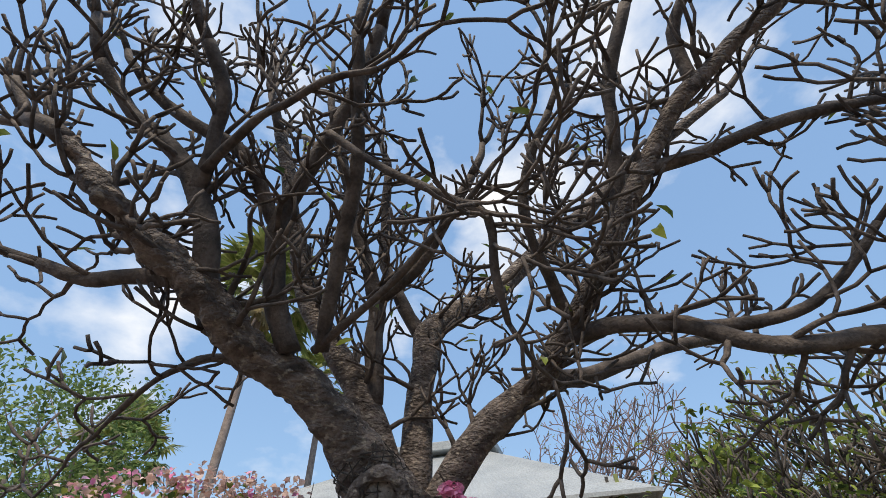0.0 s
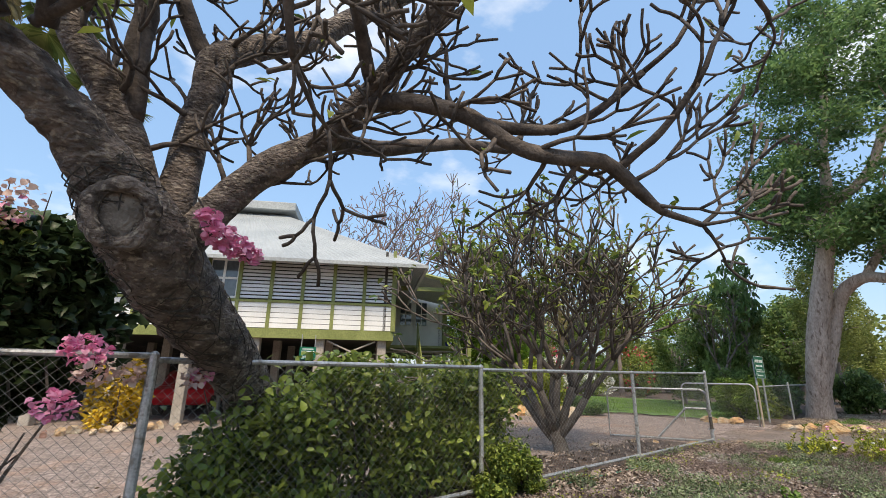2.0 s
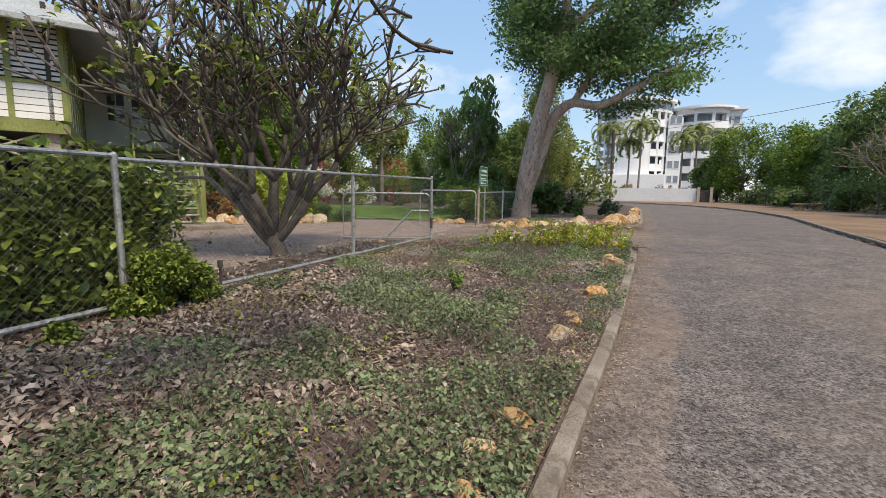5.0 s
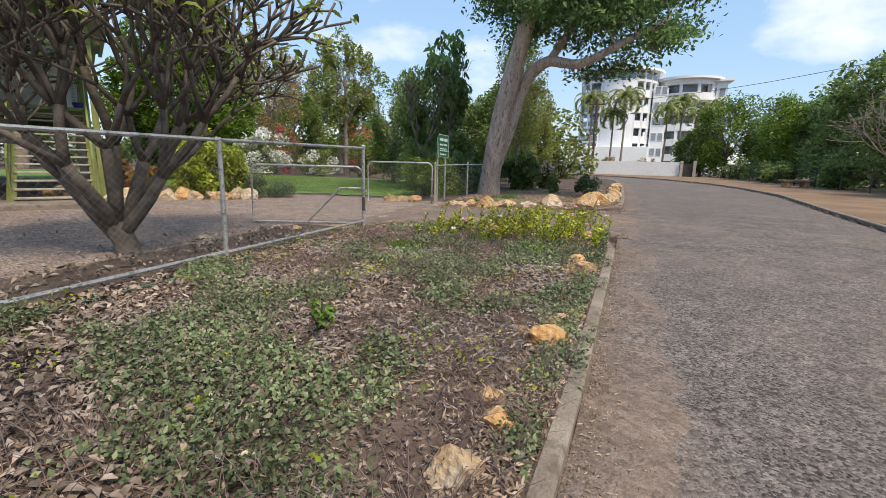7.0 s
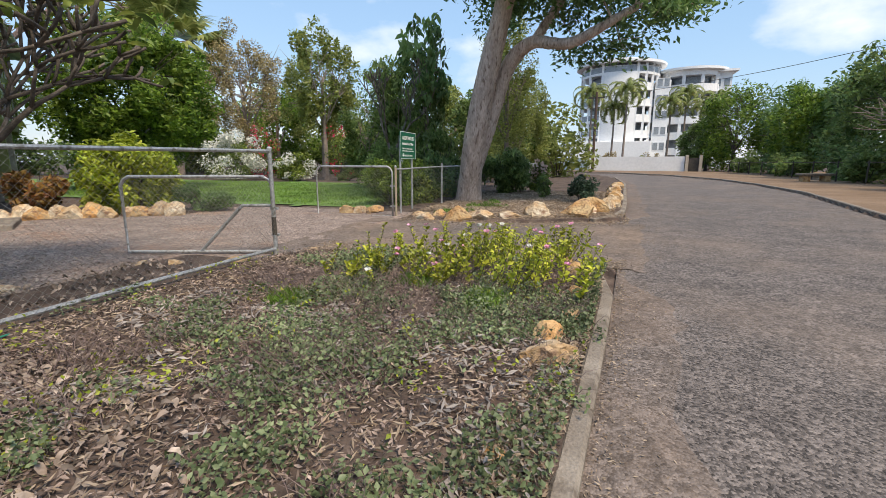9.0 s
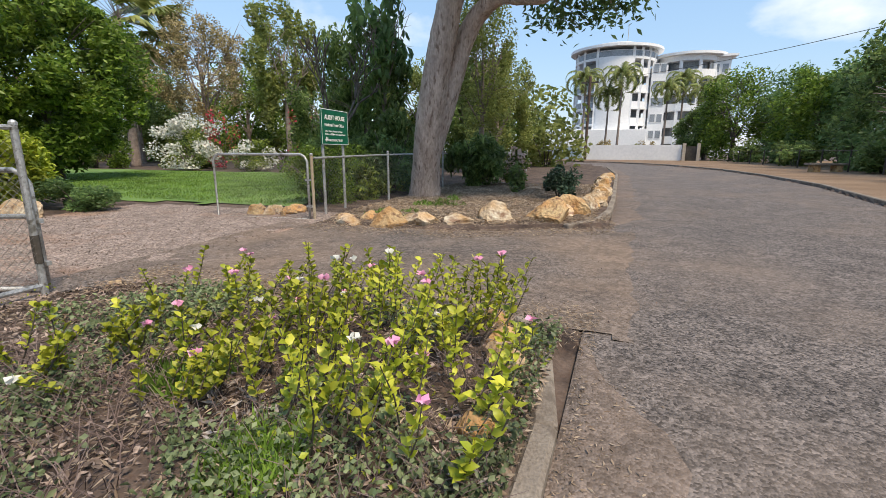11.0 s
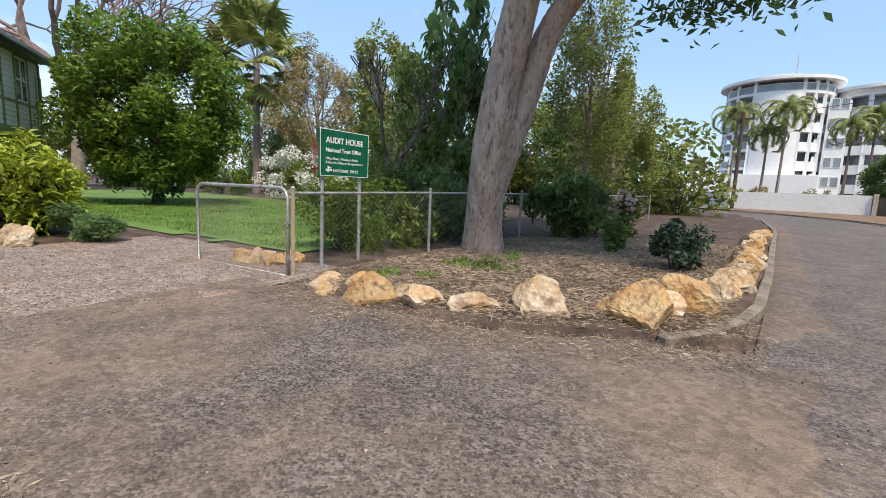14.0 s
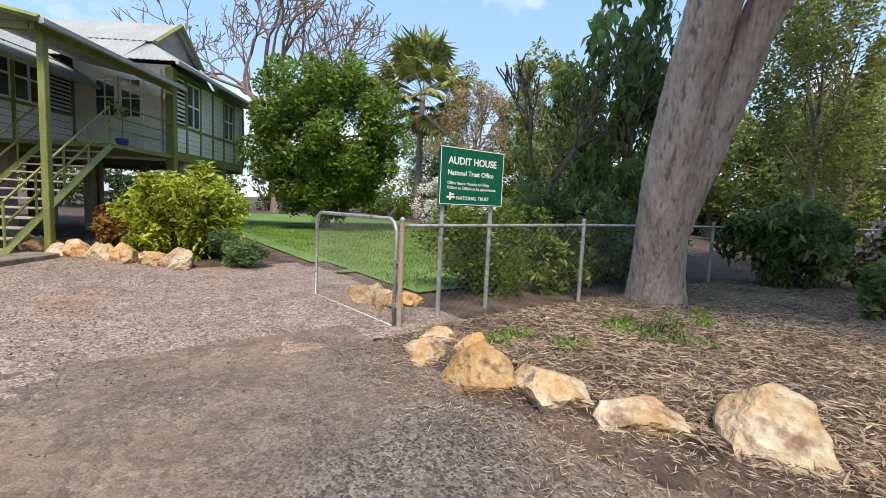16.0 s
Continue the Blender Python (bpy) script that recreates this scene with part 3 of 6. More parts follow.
# door wall facing the steps
bm = bmesh.new()
along(bm, (8.4, 0), (8.4, -2.9), FLOOR - 0.2, TOP + 0.7, 0.0, 0.12)
part("door_wall", bm, M_WHITE, house, "smooth white wall beside the entrance")
for y0 in (-0.62, -1.38):
    bm = bmesh.new()
    box(bm, 8.34, 8.39, y0 - 0.72, y0, FLOOR + 0.02, FLOOR + 2.3)
    leaf = part("door", bm, M_WHITE, house, "white half-glazed door leaf")
    bm = bmesh.new()
    box(bm, 8.325, 8.338, y0 - 0.62, y0 - 0.1, FLOOR + 1.1, FLOOR + 2.2)
    part("pane", bm, M_GLASS, leaf)
    bm = bmesh.new()
    box(bm, 8.312, 8.33, y0 - 0.64, y0 - 0.08, FLOOR + 1.62, FLOOR + 1.66)
    part("glazing_bar", bm, M_WHITE, leaf)
    bm = bmesh.new()
    box(bm, 8.31, 8.328, y0 - 0.38, y0 - 0.34, FLOOR + 1.1, FLOOR + 2.2)
    part("glazing_bar", bm, M_WHITE, leaf)
bm = boxed(8.28, 8.5, -3.04, -2.8, 0.1, TOP + 0.6)
part("corner_column", bm, M_GREENPAINT, house, "olive-green corner column")

# floor deck, porch floor, underside; shade below is put into the dark colour
part("floor_deck", boxed(-0.02, 14, 0, 14, FLOOR - 0.12, FLOOR - 0.03), M_DARK, house, "underside of the floor, its shade put into the dark colour")
part("section_deck", boxed(8.4, 14, -2.9, 0, FLOOR - 0.12, FLOOR - 0.03), M_DARK, house, "underside of the floor, its shade put into the dark colour")
part("landing", boxed(5.6, 8.4, -3.0, -0.05, FLOOR - 0.12, FLOOR - 0.02), M_GREENPAINT, house, "olive-edged entrance landing")
# dark sheet overhead, painted as the shade inside the rooms
part("ceiling_shade", boxed(0.1, 13.9, 0.1, 13.9, TOP + 0.06, TOP + 0.1), M_DARK, house)
for x in (0.25, 3.4, 6.4, 9.4, 12.4):
    for y in (-2.7, 0.3, 2.1, 3.9, 5.7, 7.5, 9.3, 11.2, 13.2):
        if y < 0 and x < 8:
            continue
        part("stump", boxed(x - 0.13, x + 0.13, y - 0.13, y + 0.13, -0.4, FLOOR - 0.12, bevel=0.015), M_STUMP, house, "grey house stump")
# added dark sheet: stands in for the deep shade under the floor
part("underfloor_shade", boxed(7.2, 7.35, 1.5, 13.5, -0.3, FLOOR - 0.2), M_DARK, house, "added dark sheet standing in for the shade beneath the floor")
for y in (0.3, 3.9):
    part("brace", rods([((0.1, y, 1.6), (0.1, y + 1.6, 2.3)), ((0.1, y + 1.8, 1.6), (0.1, y + 0.2, 2.3))], 0.025, 6), M_STUMP, house)


def roof_panels(quads, name="roof", rib=0.19):
    """Corrugated sheets: each quad is eave start, eave end, top end, top start; ribs run from eave to top."""
    V, F = [], []
    for e0, e1, t1, t0 in quads:
        e0, e1, t1, t0 = (Vector(p) for p in (e0, e1, t1, t0))
        n = (e1 - e0).cross(t0 - e0)
        if n.length < 1e-6:
            n = (e1 - e0).cross(t1 - e0)
        n.normalize()
        k = max(int((e1 - e0).length / (rib / 2)), 2)
        base = len(V)
        for i in range(k + 1):
            o = n * (0.012 if i % 2 else -0.006)
            V += [e0.lerp(e1, i / k) + o, t0.lerp(t1, i / k) + o]
        for i in range(k):
            F.append((base + 2 * i, base + 2 * i + 2, base + 2 * i + 3, base + 2 * i + 1))
    me = bpy.data.meshes.new(name)
    me.from_pydata([tuple(v) for v in V], [], F)
    ob = part_mesh(name, me, M_ROOF, house, "pale grey corrugated iron roof")
    s = ob.modifiers.new("thick", 'SOLIDIFY')
    s.thickness = 0.02
    return ob


E, R = 4.5, 8.6
x0, x1, y0, y1 = -0.75, 14.7, -0.9, 14.8
xm, ya, yb = (x0 + x1) / 2, 5.4, 8.6
roof_panels([((x0, y1, E), (x0, y0, E), (xm, ya, R), (xm, yb, R)), ((x0, y0, E), (x1, y0, E), (xm, ya, R), (xm, ya, R)),
             ((x1, y0, E), (x1, y1, E), (xm, yb, R), (xm, ya, R)), ((x1, y1, E), (x0, y1, E), (xm, yb, R), (xm, yb, R))])
part("ridge_vent", boxed(xm - 1.4, xm + 1.4, ya - 1.2, yb + 1.6, R - 0.4, R - 0.02, bevel=0.03), M_ROOF, house, "pale ridge vent box")
# roof over the wing: two slopes from a ridge, a front skirt and a gablet above it
xw0, xw1, yw, EW = 7.75, 14.65, -3.4, 5.28
roof_panels([((xw0, 6, EW), (xw0, -1.8, EW), (10.6, -1.8, 7.22), (10.6, 6, 7.22)), ((xw0, -1.8, EW), (xw0, yw, EW), (9.3, -1.8, 6.24), (9.3, -1.8, 6.24)),
             ((xw0, yw, EW), (xw1, yw, EW), (13.1, -1.8, 6.24), (9.3, -1.8, 6.24)),
             ((xw1, yw, EW), (xw1, -1.8, EW), (13.1, -1.8, 6.24), (13.1, -1.8, 6.24)), ((xw1, -1.8, EW), (xw1, 6, EW), (10.6, 6, 7.22), (10.6, -1.8, 7.22))], "wing_roof")
roof_panels([((9.05, 0, 6.2), (9.05, -2.1, 6.2), (10.6, -2.1, 7.27), (10.6, 0, 7.27)), ((12.15, -2.1, 6.2), (12.15, 0, 6.2), (10.6, 0, 7.27), (10.6, -2.1, 7.27))], "gablet_roof")
bm = bmesh.new()
fr = [bm.verts.new(p) for p in ((9.2, -1.84, 6.2), (12.0, -1.84, 6.2), (10.6, -1.84, 7.2))]
bk = [bm.verts.new((v.co.x, -1.78, v.co.z)) for v in fr]
bm.faces.new(fr)
bm.faces.new(bk[::-1])
for k in range(3):
    bm.faces.new((fr[k], bk[k], bk[(k + 1) % 3], fr[(k + 1) % 3]))
part("gable", bm, M_STUMP, house, "grey louvred gablet end")
for s in (9.0, 12.2):
    part("barge_board", rods([((s, -2.12, 6.16), (10.6, -2.12, 7.26))], 0.07, 4), M_GREENPAINT, house, "olive barge board")
# porch roof over the steps
roof_panels([((2.9, -3.45, 4.6), (8.1, -3.45, 4.6), (8.1, -0.3, 5.25), (2.9, -0.3, 5.25))], "porch_roof")
part("porch_post", boxed(3.36, 3.5, -3.14, -3.0, 0.0, 4.58, bevel=0.01), M_GREENPAINT, house, "olive-green porch post")
part("porch_beam", boxed(3.2, 8.3, -3.12, -3.02, 4.47, 4.62), M_GREENPAINT, house, "olive-green porch beam")
part("porch_beam", boxed(3.2, 3.32, -3.0, -0.1, 4.47, 4.62), M_GREENPAINT, house, "olive-green porch beam")
part("barge_board", rods([((2.9, -3.45, 4.58), (2.9, -0.3, 5.23))], 0.07, 4), M_GREENPAINT, house, "olive barge board")
# gutters
GUT = {2.9: 4.58, xw0: EW}
for a, b in (((x0, y1), (x0, y0)), ((x0, y0), (8.2, y0)), ((2.9, -3.48), (8.1, -3.48)), ((xw0, yw - 0.04), (xw1, yw - 0.04))):
    bm = bmesh.new()
    along(bm, a, b, GUT.get(a[0], E) - 0.09, GUT.get(a[0], E) + 0.01, -0.06, 0.04)
    part("gutter", bm, M_ROOF, house, "pale gutter")

# steps: treads between two olive stringers, with rails
rise, n_st = (FLOOR - 0.05) / 13, 13
for k in range(n_st - 1):
    x = 5.6 - 0.26 * (k + 1)
    part("tread", boxed(x, x + 0.29, -2.85, -1.35, FLOOR - 0.05 - rise * (k + 1) - 0.04, FLOOR - 0.05 - rise * (k + 1), bevel=0.006), M_STUMP, house, "brown wooden tread")
for y in (-2.9, -1.3):
    part("stringer", rods([((5.6, y, FLOOR - 0.1), (2.4, y, 0.0))], 0.09, 4), M_GREENPAINT, house, "olive-green stringer")
    for dz in (0.45, 0.9):
        part("handrail", rods([((5.6, y, FLOOR + dz), (2.6, y, 0.2 + dz))], 0.028, 6), M_GREENPAINT, house, "olive-green handrail")
    for k in range(5):
        f = k / 4
        part("baluster", rods([((5.6 - 3 * f, y, FLOOR - 0.1 - f * 2.35), (5.6 - 3 * f, y, FLOOR + 0.9 - f * 2.4))], 0.025, 6), M_GREENPAINT, house, "olive-green rail post")
for dz in (0.35, 0.65, 0.95):
    part("landing_rail", rods([((5.6, -2.95, FLOOR + dz), (8.28, -2.95, FLOOR + dz))], 0.02, 6), M_GREENPAINT, house, "thin landing rail")
part("slab", boxed(1.4, 3.0, -3.6, -0.6, -0.2, 0.12, bevel=0.02), M_CONC, house, "low concrete slab at the foot of the steps")


# ---- plants ----
def forks(p, d, r, length, level, rng, out, tips, up=0.35, spread=0.6, shrink=0.74, bend=0.25, seg=3, rmin=0.008, ratio=None):
    """Forking limbs, each a curved tube; out gets the paths, tips the ends with their directions."""
    p, d = Vector(p), Vector(d).normalized()
    path = [(tuple(p), r)]
    r1 = max(r * 0.78, rmin)
    for k in range(seg):
        d = (d + Vector((rng.uniform(-1, 1), rng.uniform(-1, 1), rng.uniform(-0.6, 1) * 0.6 + up * 0.5)) * bend).normalized()
        p = p + d * length / seg
        path.append((tuple(p), r + (r1 - r) * (k + 1) / seg))
    out.append(path)
    if level == 0:
        tips.append((p, d))
        return
    n = 3 if rng.random() < 0.3 else 2
    ax = d.orthogonal().normalized()
    ax.rotate(Matrix.Rotation(rng.uniform(0, 6.28), 3, d))
    for k in range(n):
        a = ax.copy()
        a.rotate(Matrix.Rotation(6.28 * k / n + rng.uniform(-0.4, 0.4), 3, d))
        nd = d + a * spread * rng.uniform(0.6, 1.25) + Vector((0, 0, up * 0.4))
        forks(p, nd, max(r1 * (0.9 if k == 0 else 0.72), rmin), length * shrink * rng.uniform(0.75, 1.2), level - 1, rng, out, tips, up, spread, shrink, bend, seg, rmin)


def cloud(rng, n, centre, radii, shell=0.5, lumps=14, lump_r=0.35):
    """n points in uneven lumps within an ellipsoid."""
    c = rng.normal(size=(lumps, 3))
    c /= np.linalg.norm(c, axis=1, keepdims=True)
    c *= (rng.uniform(shell, 1.0, lumps) ** 0.7)[:, None]
    k = rng.integers(0, lumps, n)
    q = rng.normal(size=(n, 3))
    q /= np.linalg.norm(q, axis=1, keepdims=True)
    q *= (rng.uniform(0.2, 1, n) ** 0.5)[:, None] * lump_r
    lr = rng.uniform(0.7, 1.3, lumps)[k][:, None]
    return np.asarray(centre) + (c[k] * (1 - lump_r * 0.6) + q * lr) * np.asarray(radii)


def bush(name, at, radii, leaf, n, material, label, category="bush", seed=0, lumps=16, lump_r=0.42, length=2.2, droop=0.2, stems=7, bark=None, group="", upright=0.0, lift=0.75, fine=False):
    """A shrub: stems from the ground and a crown of leaves."""
    rng = np.random.default_rng(seed)
    rr = random.Random(seed)
    ob = thing(name, at, 0, label, category, group)
    c = (0, 0, radii[2] * lift)
    pts = cloud(rng, n, c, radii, 0.3, lumps, lump_r)
    pts[:, 2] = np.maximum(pts[:, 2], 0.03)
    paths = []
    for k in range(stems):
        a = 6.28 * k / stems + rr.uniform(-0.3, 0.3)
        e = (math.cos(a) * radii[0] * 0.6, math.sin(a) * radii[1] * 0.6, radii[2] * rr.uniform(0.8, 1.4))
        r = 0.012 + 0.012 * radii[2]
        paths.append(smooth_path([(e[0] * 0.06, e[1] * 0.06, -0.03, r), (e[0] * 0.35, e[1] * 0.35, e[2] * 0.45, r * 0.7), (*e, r * 0.3)], 3))
    tagged(part_mesh("stem", tubes(paths, 5), bark or M_TWIG2, ob), kind="stuff")
    part_mesh("foliage", (fine_leaves if fine else leaf_mesh)(pts, leaf, rng, length, droop, upright), material, ob)
    return ob


def leafy_tree(name, at, height, trunk_r, crown, radii, leaf, n, material, bark, label, seed, lean=(0, 0), lumps=26, lump_r=0.3, limbs=8, length=2.4, group="", shell=0.45, droop=0.4, fine=False):
    """A tapered trunk, limbs to the lumps of the crown, and leaves."""
    rng = np.random.default_rng(seed)
    rr = random.Random(seed)
    ob = thing(name, at, 0, label, "tree", group)
    cx, cy, cz = crown
    top = (cx * 0.7 + lean[0], cy * 0.7 + lean[1], cz)
    paths = [smooth_path([(0, 0, -0.1, trunk_r * 1.35), (lean[0] * 0.1, lean[1] * 0.1, cz * 0.15, trunk_r), (lean[0] * 0.5, lean[1] * 0.5, cz * 0.5, trunk_r * 0.8), (*top, trunk_r * 0.35)], 4)]
    part_mesh("trunk", tubes(paths, 12), bark, ob, smooth=True)
    lp = []
    for k in range(limbs):
        a = 6.28 * k / limbs + rr.uniform(-0.3, 0.3)
        f = rr.uniform(0.4, 0.95)
        s = (lean[0] * f * 0.8 + cx * 0.7 * f * f, lean[1] * f * 0.8 + cy * 0.7 * f * f, cz * f)
        e = (cx + math.cos(a) * radii[0] * 0.75, cy + math.sin(a) * radii[1] * 0.75, cz + radii[2] * rr.uniform(-0.3, 0.6))
        r = trunk_r * 0.4 * (1.2 - f * 0.6)
        mid = tuple((s[i] + e[i]) / 2 + (0.12 * radii[2] if i == 2 else rr.uniform(-0.1, 0.1) * radii[0]) for i in range(3))
        lp.append(smooth_path([(*s, r), (*mid, r * 0.6), (*e, r * 0.2)], 4))
        for j in range(3):
            g = (mid[0] + rr.uniform(-0.5, 0.5) * radii[0], mid[1] + rr.uniform(-0.5, 0.5) * radii[1], mid[2] + rr.uniform(-0.1, 0.6) * radii[2])
            lp.append(smooth_path([(*mid, r * 0.5), (*((mid[i] + g[i]) / 2 for i in range(3)), r * 0.35), (*g, r * 0.12)], 3))
    tagged(part_mesh("branchwork", tubes(lp, 6), bark, ob, smooth=True), kind="stuff")
    pts = cloud(rng, n, crown, radii, shell, lumps, lump_r)
    part_mesh("crown", (fine_leaves if fine else leaf_mesh)(pts, leaf, rng, length, droop), material, ob)
    return ob


def fan_palm(name, at, height, label, seed, fronds=26, size=1.5, trunk_r=0.16, group=""):
    """A fan palm: slim trunk, dead skirt, folded fans on stalks."""
    rr = random.Random(seed)
    ob = thing(name, at, 0, label, "palm tree", group)
    part_mesh("trunk", tubes([smooth_path([(0, 0, -0.1, trunk_r * 1.3), (0.05, 0, height * 0.4, trunk_r), (0.1, 0.05, height, trunk_r * 0.8)], 6)], 10), M_DRYBARK, ob, smooth=True)
    V, T, stalks, V2, T2 = [], [], [], [], []
    for k in range(fronds + 8):
        dead = k >= fronds
        a = k * 2.4
        el = math.radians(rr.uniform(-80, -60) if dead else 78 - 118 * (k / fronds) + rr.uniform(-12, 12))
        d = Vector((math.cos(a) * math.cos(el), math.sin(a) * math.cos(el), math.sin(el)))
        o = Vector((0.1, 0.05, height - (0.3 if dead else 0)))
        L = size * rr.uniform(0.85, 1.15) * (0.6 if dead else 1)
        hub = o + d * L * 0.85 - Vector((0, 0, 0.12 * L * math.cos(el)))
        stalks.append([(tuple(o), 0.025), (tuple(hub), 0.012)])
        side = d.cross(Vector((0, 0, 1))).normalized()
        nrm = side.cross(d)
        tv, tt = (V2, T2) if dead else (V, T)
        m = 23
        for j in range(m):
            b = math.radians(-115 + 230 * j / (m - 1))
            e = d * math.cos(b) + side * math.sin(b) + nrm * (0.25 - 0.35 * abs(math.sin(b)))
            e2 = Vector((e.x, e.y, e.z - 0.45 - 0.5 * rr.random())).normalized()
            w = side * math.cos(b) - d * math.sin(b)
            q = len(tv)
            ln = L * (0.62 - 0.16 * abs(b) / 2) * rr.uniform(0.9, 1.1)
            mid = hub + e * ln * 0.55
            tip = mid + e2 * ln * 0.5
            tv += [hub, mid + w * 0.05 * L - nrm * 0.03, mid - w * 0.05 * L - nrm * 0.03, mid + nrm * 0.02, tip]
            tt += [(q, q + 1, q + 3), (q, q + 3, q + 2), (q + 1, q + 4, q + 3), (q + 3, q + 4, q + 2)]
    part_mesh("stalks", tubes(stalks, 5), M_DRYBARK, ob)
    part_mesh("fronds", tri_mesh([tuple(v) for v in V], T), L_PALM, ob)
    part_mesh("dead_skirt", tri_mesh([tuple(v) for v in V2], T2), L_DRY, ob, "brown hanging dead fronds")
    return ob


def feather_palm(name, at, height, label, seed, fronds=15, size=2.6, trunk_r=0.13, group=""):
    """A feather palm with arching fronds of narrow leaflets."""
    rr = random.Random(seed)
    ob = thing(name, at, 0, label, "palm tree", group)
    part_mesh("trunk", tubes([smooth_path([(0, 0, -0.1, trunk_r * 1.3), (0.1, 0, height * 0.5, trunk_r), (0.1, 0.1, height, trunk_r * 0.7)], 6)], 8), M_DRYBARK, ob, smooth=True)
    V, T, ribs = [], [], []
    for k in range(fronds):
        a, el = k * 2.4, math.radians(80 - 75 * k / fronds)
        L = size * rr.uniform(0.85, 1.1)
        path, p, e = [], Vector((0.1, 0.1, height)), el
        for j in range(9):
            path.append(((p.x, p.y, p.z), 0.02 * (1 - j / 10)))
            d = Vector((math.cos(a) * math.cos(e), math.sin(a) * math.cos(e), math.sin(e)))
            side = Vector((-math.sin(a), math.cos(a), 0))
            if j > 0:
                for s in (-1, 1):
                    for h in range(4):
                        o = p + d * L / 8 * h / 4
                        tip = o + (side * s * 0.55 + d * 0.45 + Vector((0, 0, -0.35))) * L * 0.3 * (1 - 0.06 * j)
                        q = len(V)
                        V += [o - d * L * 0.018, o + d * L * 0.022, tip]
                        T.append((q, q + 1, q + 2))
            p = p + d * L / 8
            e -= math.radians(14 + 3 * j)
        ribs.append(path)
    part_mesh("ribs", tubes(ribs, 4), M_DRYBARK, ob)
    part_mesh("fronds", tri_mesh([tuple(v) for v in V], T), L_PALM, ob)
    return ob


# large bare plumeria over the fence
plumeria = thing("plumeria_tree", (0, 0, 0), 0, "large old plumeria, bare forking branches, knotted leaning trunk", "tree")
rr = random.Random(5)
trunk = [(-4.35, 4.1, -0.15, 0.29), (-4.1, 3.6, 0.6, 0.23), (-3.68, 3.0, 1.2, 0.21), (-3.2, 2.56, 1.56, 0.22), (-2.68, 2.12, 1.85, 0.238), (-2.3, 1.78, 2.12, 0.24), (-2.12, 1.5, 2.42, 0.15)]
left_limb = [(-1.95, 1.18, 2.69, 0.176), (-1.79, 0.85, 2.79, 0.160), (-1.55, 0.58, 2.96, 0.139), (-1.41, 0.36, 3.07, 0.116), (-1.29, 0.18, 3.15, 0.095), (-1.14, 0.04, 3.23, 0.078), (-1.05, -0.19, 3.44, 0.065)]


def bark_skin(me, amount):
    """Roughens a trunk: rings, lumps and fine wrinkles."""
    me.update()
    for v, nrm in zip(me.vertices, [x.vector.copy() for x in me.vertex_normals]):
        c = v.co
        k = noise.noise(c * 4.0) * 0.5 + 0.5 * abs(noise.noise(c * 11)) + noise.noise(Vector((c.x * 7, c.y * 7, c.z * 26))) * 0.55 + noise.noise(c * 19) * 0.35
        v.co = c + nrm * amount * k
    return me


whole = trunk + [(x, y, z, r * 0.69) for x, y, z, r in left_limb]
part_mesh("trunk", bark_skin(tubes([smooth_path(whole, 16)], 48), 0.042), M_BARK, plumeria, smooth=True)
twigs, tips = [], []


def limb(points, solid=True):
    """A thick limb along a guide curve, with forking twigs from its end and sides."""
    path = smooth_path([(x, y, z, r * (0.84 if r > 0.05 else 0.95)) for x, y, z, r in points], 8 if points[0][3] > 0.09 else 5)
    path = [((p[0] + 0.03 * noise.noise(Vector(p) * 3), p[1] + 0.03 * noise.noise(Vector(p) * 3 + Vector((9, 0, 0))), p[2]), r * (1 + 0.12 * noise.noise(Vector(p) * 5))) for p, r in path]
    if solid:
        part_mesh("limb", bark_skin(tubes([path], 14), 0.008), M_BARK if path[0][1] > 0.08 else M_TWIG, plumeria, smooth=True)
    end, r = path[-1]
    d = Vector(end) - Vector(path[-4][0])
    forks(end, d, r * 0.95, 0.36, 4, rr, twigs, tips, up=0.2, spread=0.6, shrink=0.85, bend=0.3, rmin=0.0105)
    for k in range(7, len(path) - 1, 2):
        q, rq = path[k]
        dd = (Vector(path[k][0]) - Vector(path[k - 1][0])).normalized()
        side = Vector((rr.uniform(-1, 1), rr.uniform(-1, 1), rr.uniform(-0.45, 0.8))).normalized()
        forks(q, side + dd * 0.6, min(max(rq * 0.4, 0.011), 0.022), 0.26, rr.choice((2, 2, 3)), rr, twigs, tips, up=0.22, spread=0.65, shrink=0.86, bend=0.38, rmin=0.0095)


limb([(-1.54, 0.56, 2.99, 0.081), (-1.38, 0.48, 3.21, 0.078), (-1.30, 0.36, 3.52, 0.069), (-1.24, 0.12, 3.78, 0.058), (-1.22, -0.20, 4.05, 0.052), (-1.10, -0.42, 4.29, 0.044)])
limb([(-1.30, 0.36, 3.50, 0.057), (-1.13, 0.37, 3.77, 0.052), (-0.96, 0.37, 4.03, 0.047), (-0.80, 0.23, 4.27, 0.041)])
limb([(-1.77, 1.02, 2.82, 0.085), (-1.64, 0.86, 3.20, 0.078), (-1.49, 0.80, 3.55, 0.071), (-1.17, 0.96, 3.97, 0.063), (-0.90, 1.12, 4.33, 0.060), (-0.62, 1.22, 4.75, 0.053)])
limb([(-1.78, 1.20, 2.86, 0.056), (-1.41, 1.20, 3.26, 0.049), (-1.09, 1.21, 3.61, 0.046), (-0.81, 1.16, 3.94, 0.042), (-0.50, 1.08, 4.31, 0.039)])
limb([(-1.54, 0.52, 3.01, 0.064), (-1.60, 0.23, 3.09, 0.052), (-1.74, -0.12, 3.12, 0.043), (-1.80, -0.41, 3.21, 0.035)])
limb([(-1.51, 0.81, 3.52, 0.051), (-1.29, 0.49, 3.92, 0.047), (-1.29, 0.13, 4.11, 0.044), (-1.22, -0.24, 4.38, 0.037)])
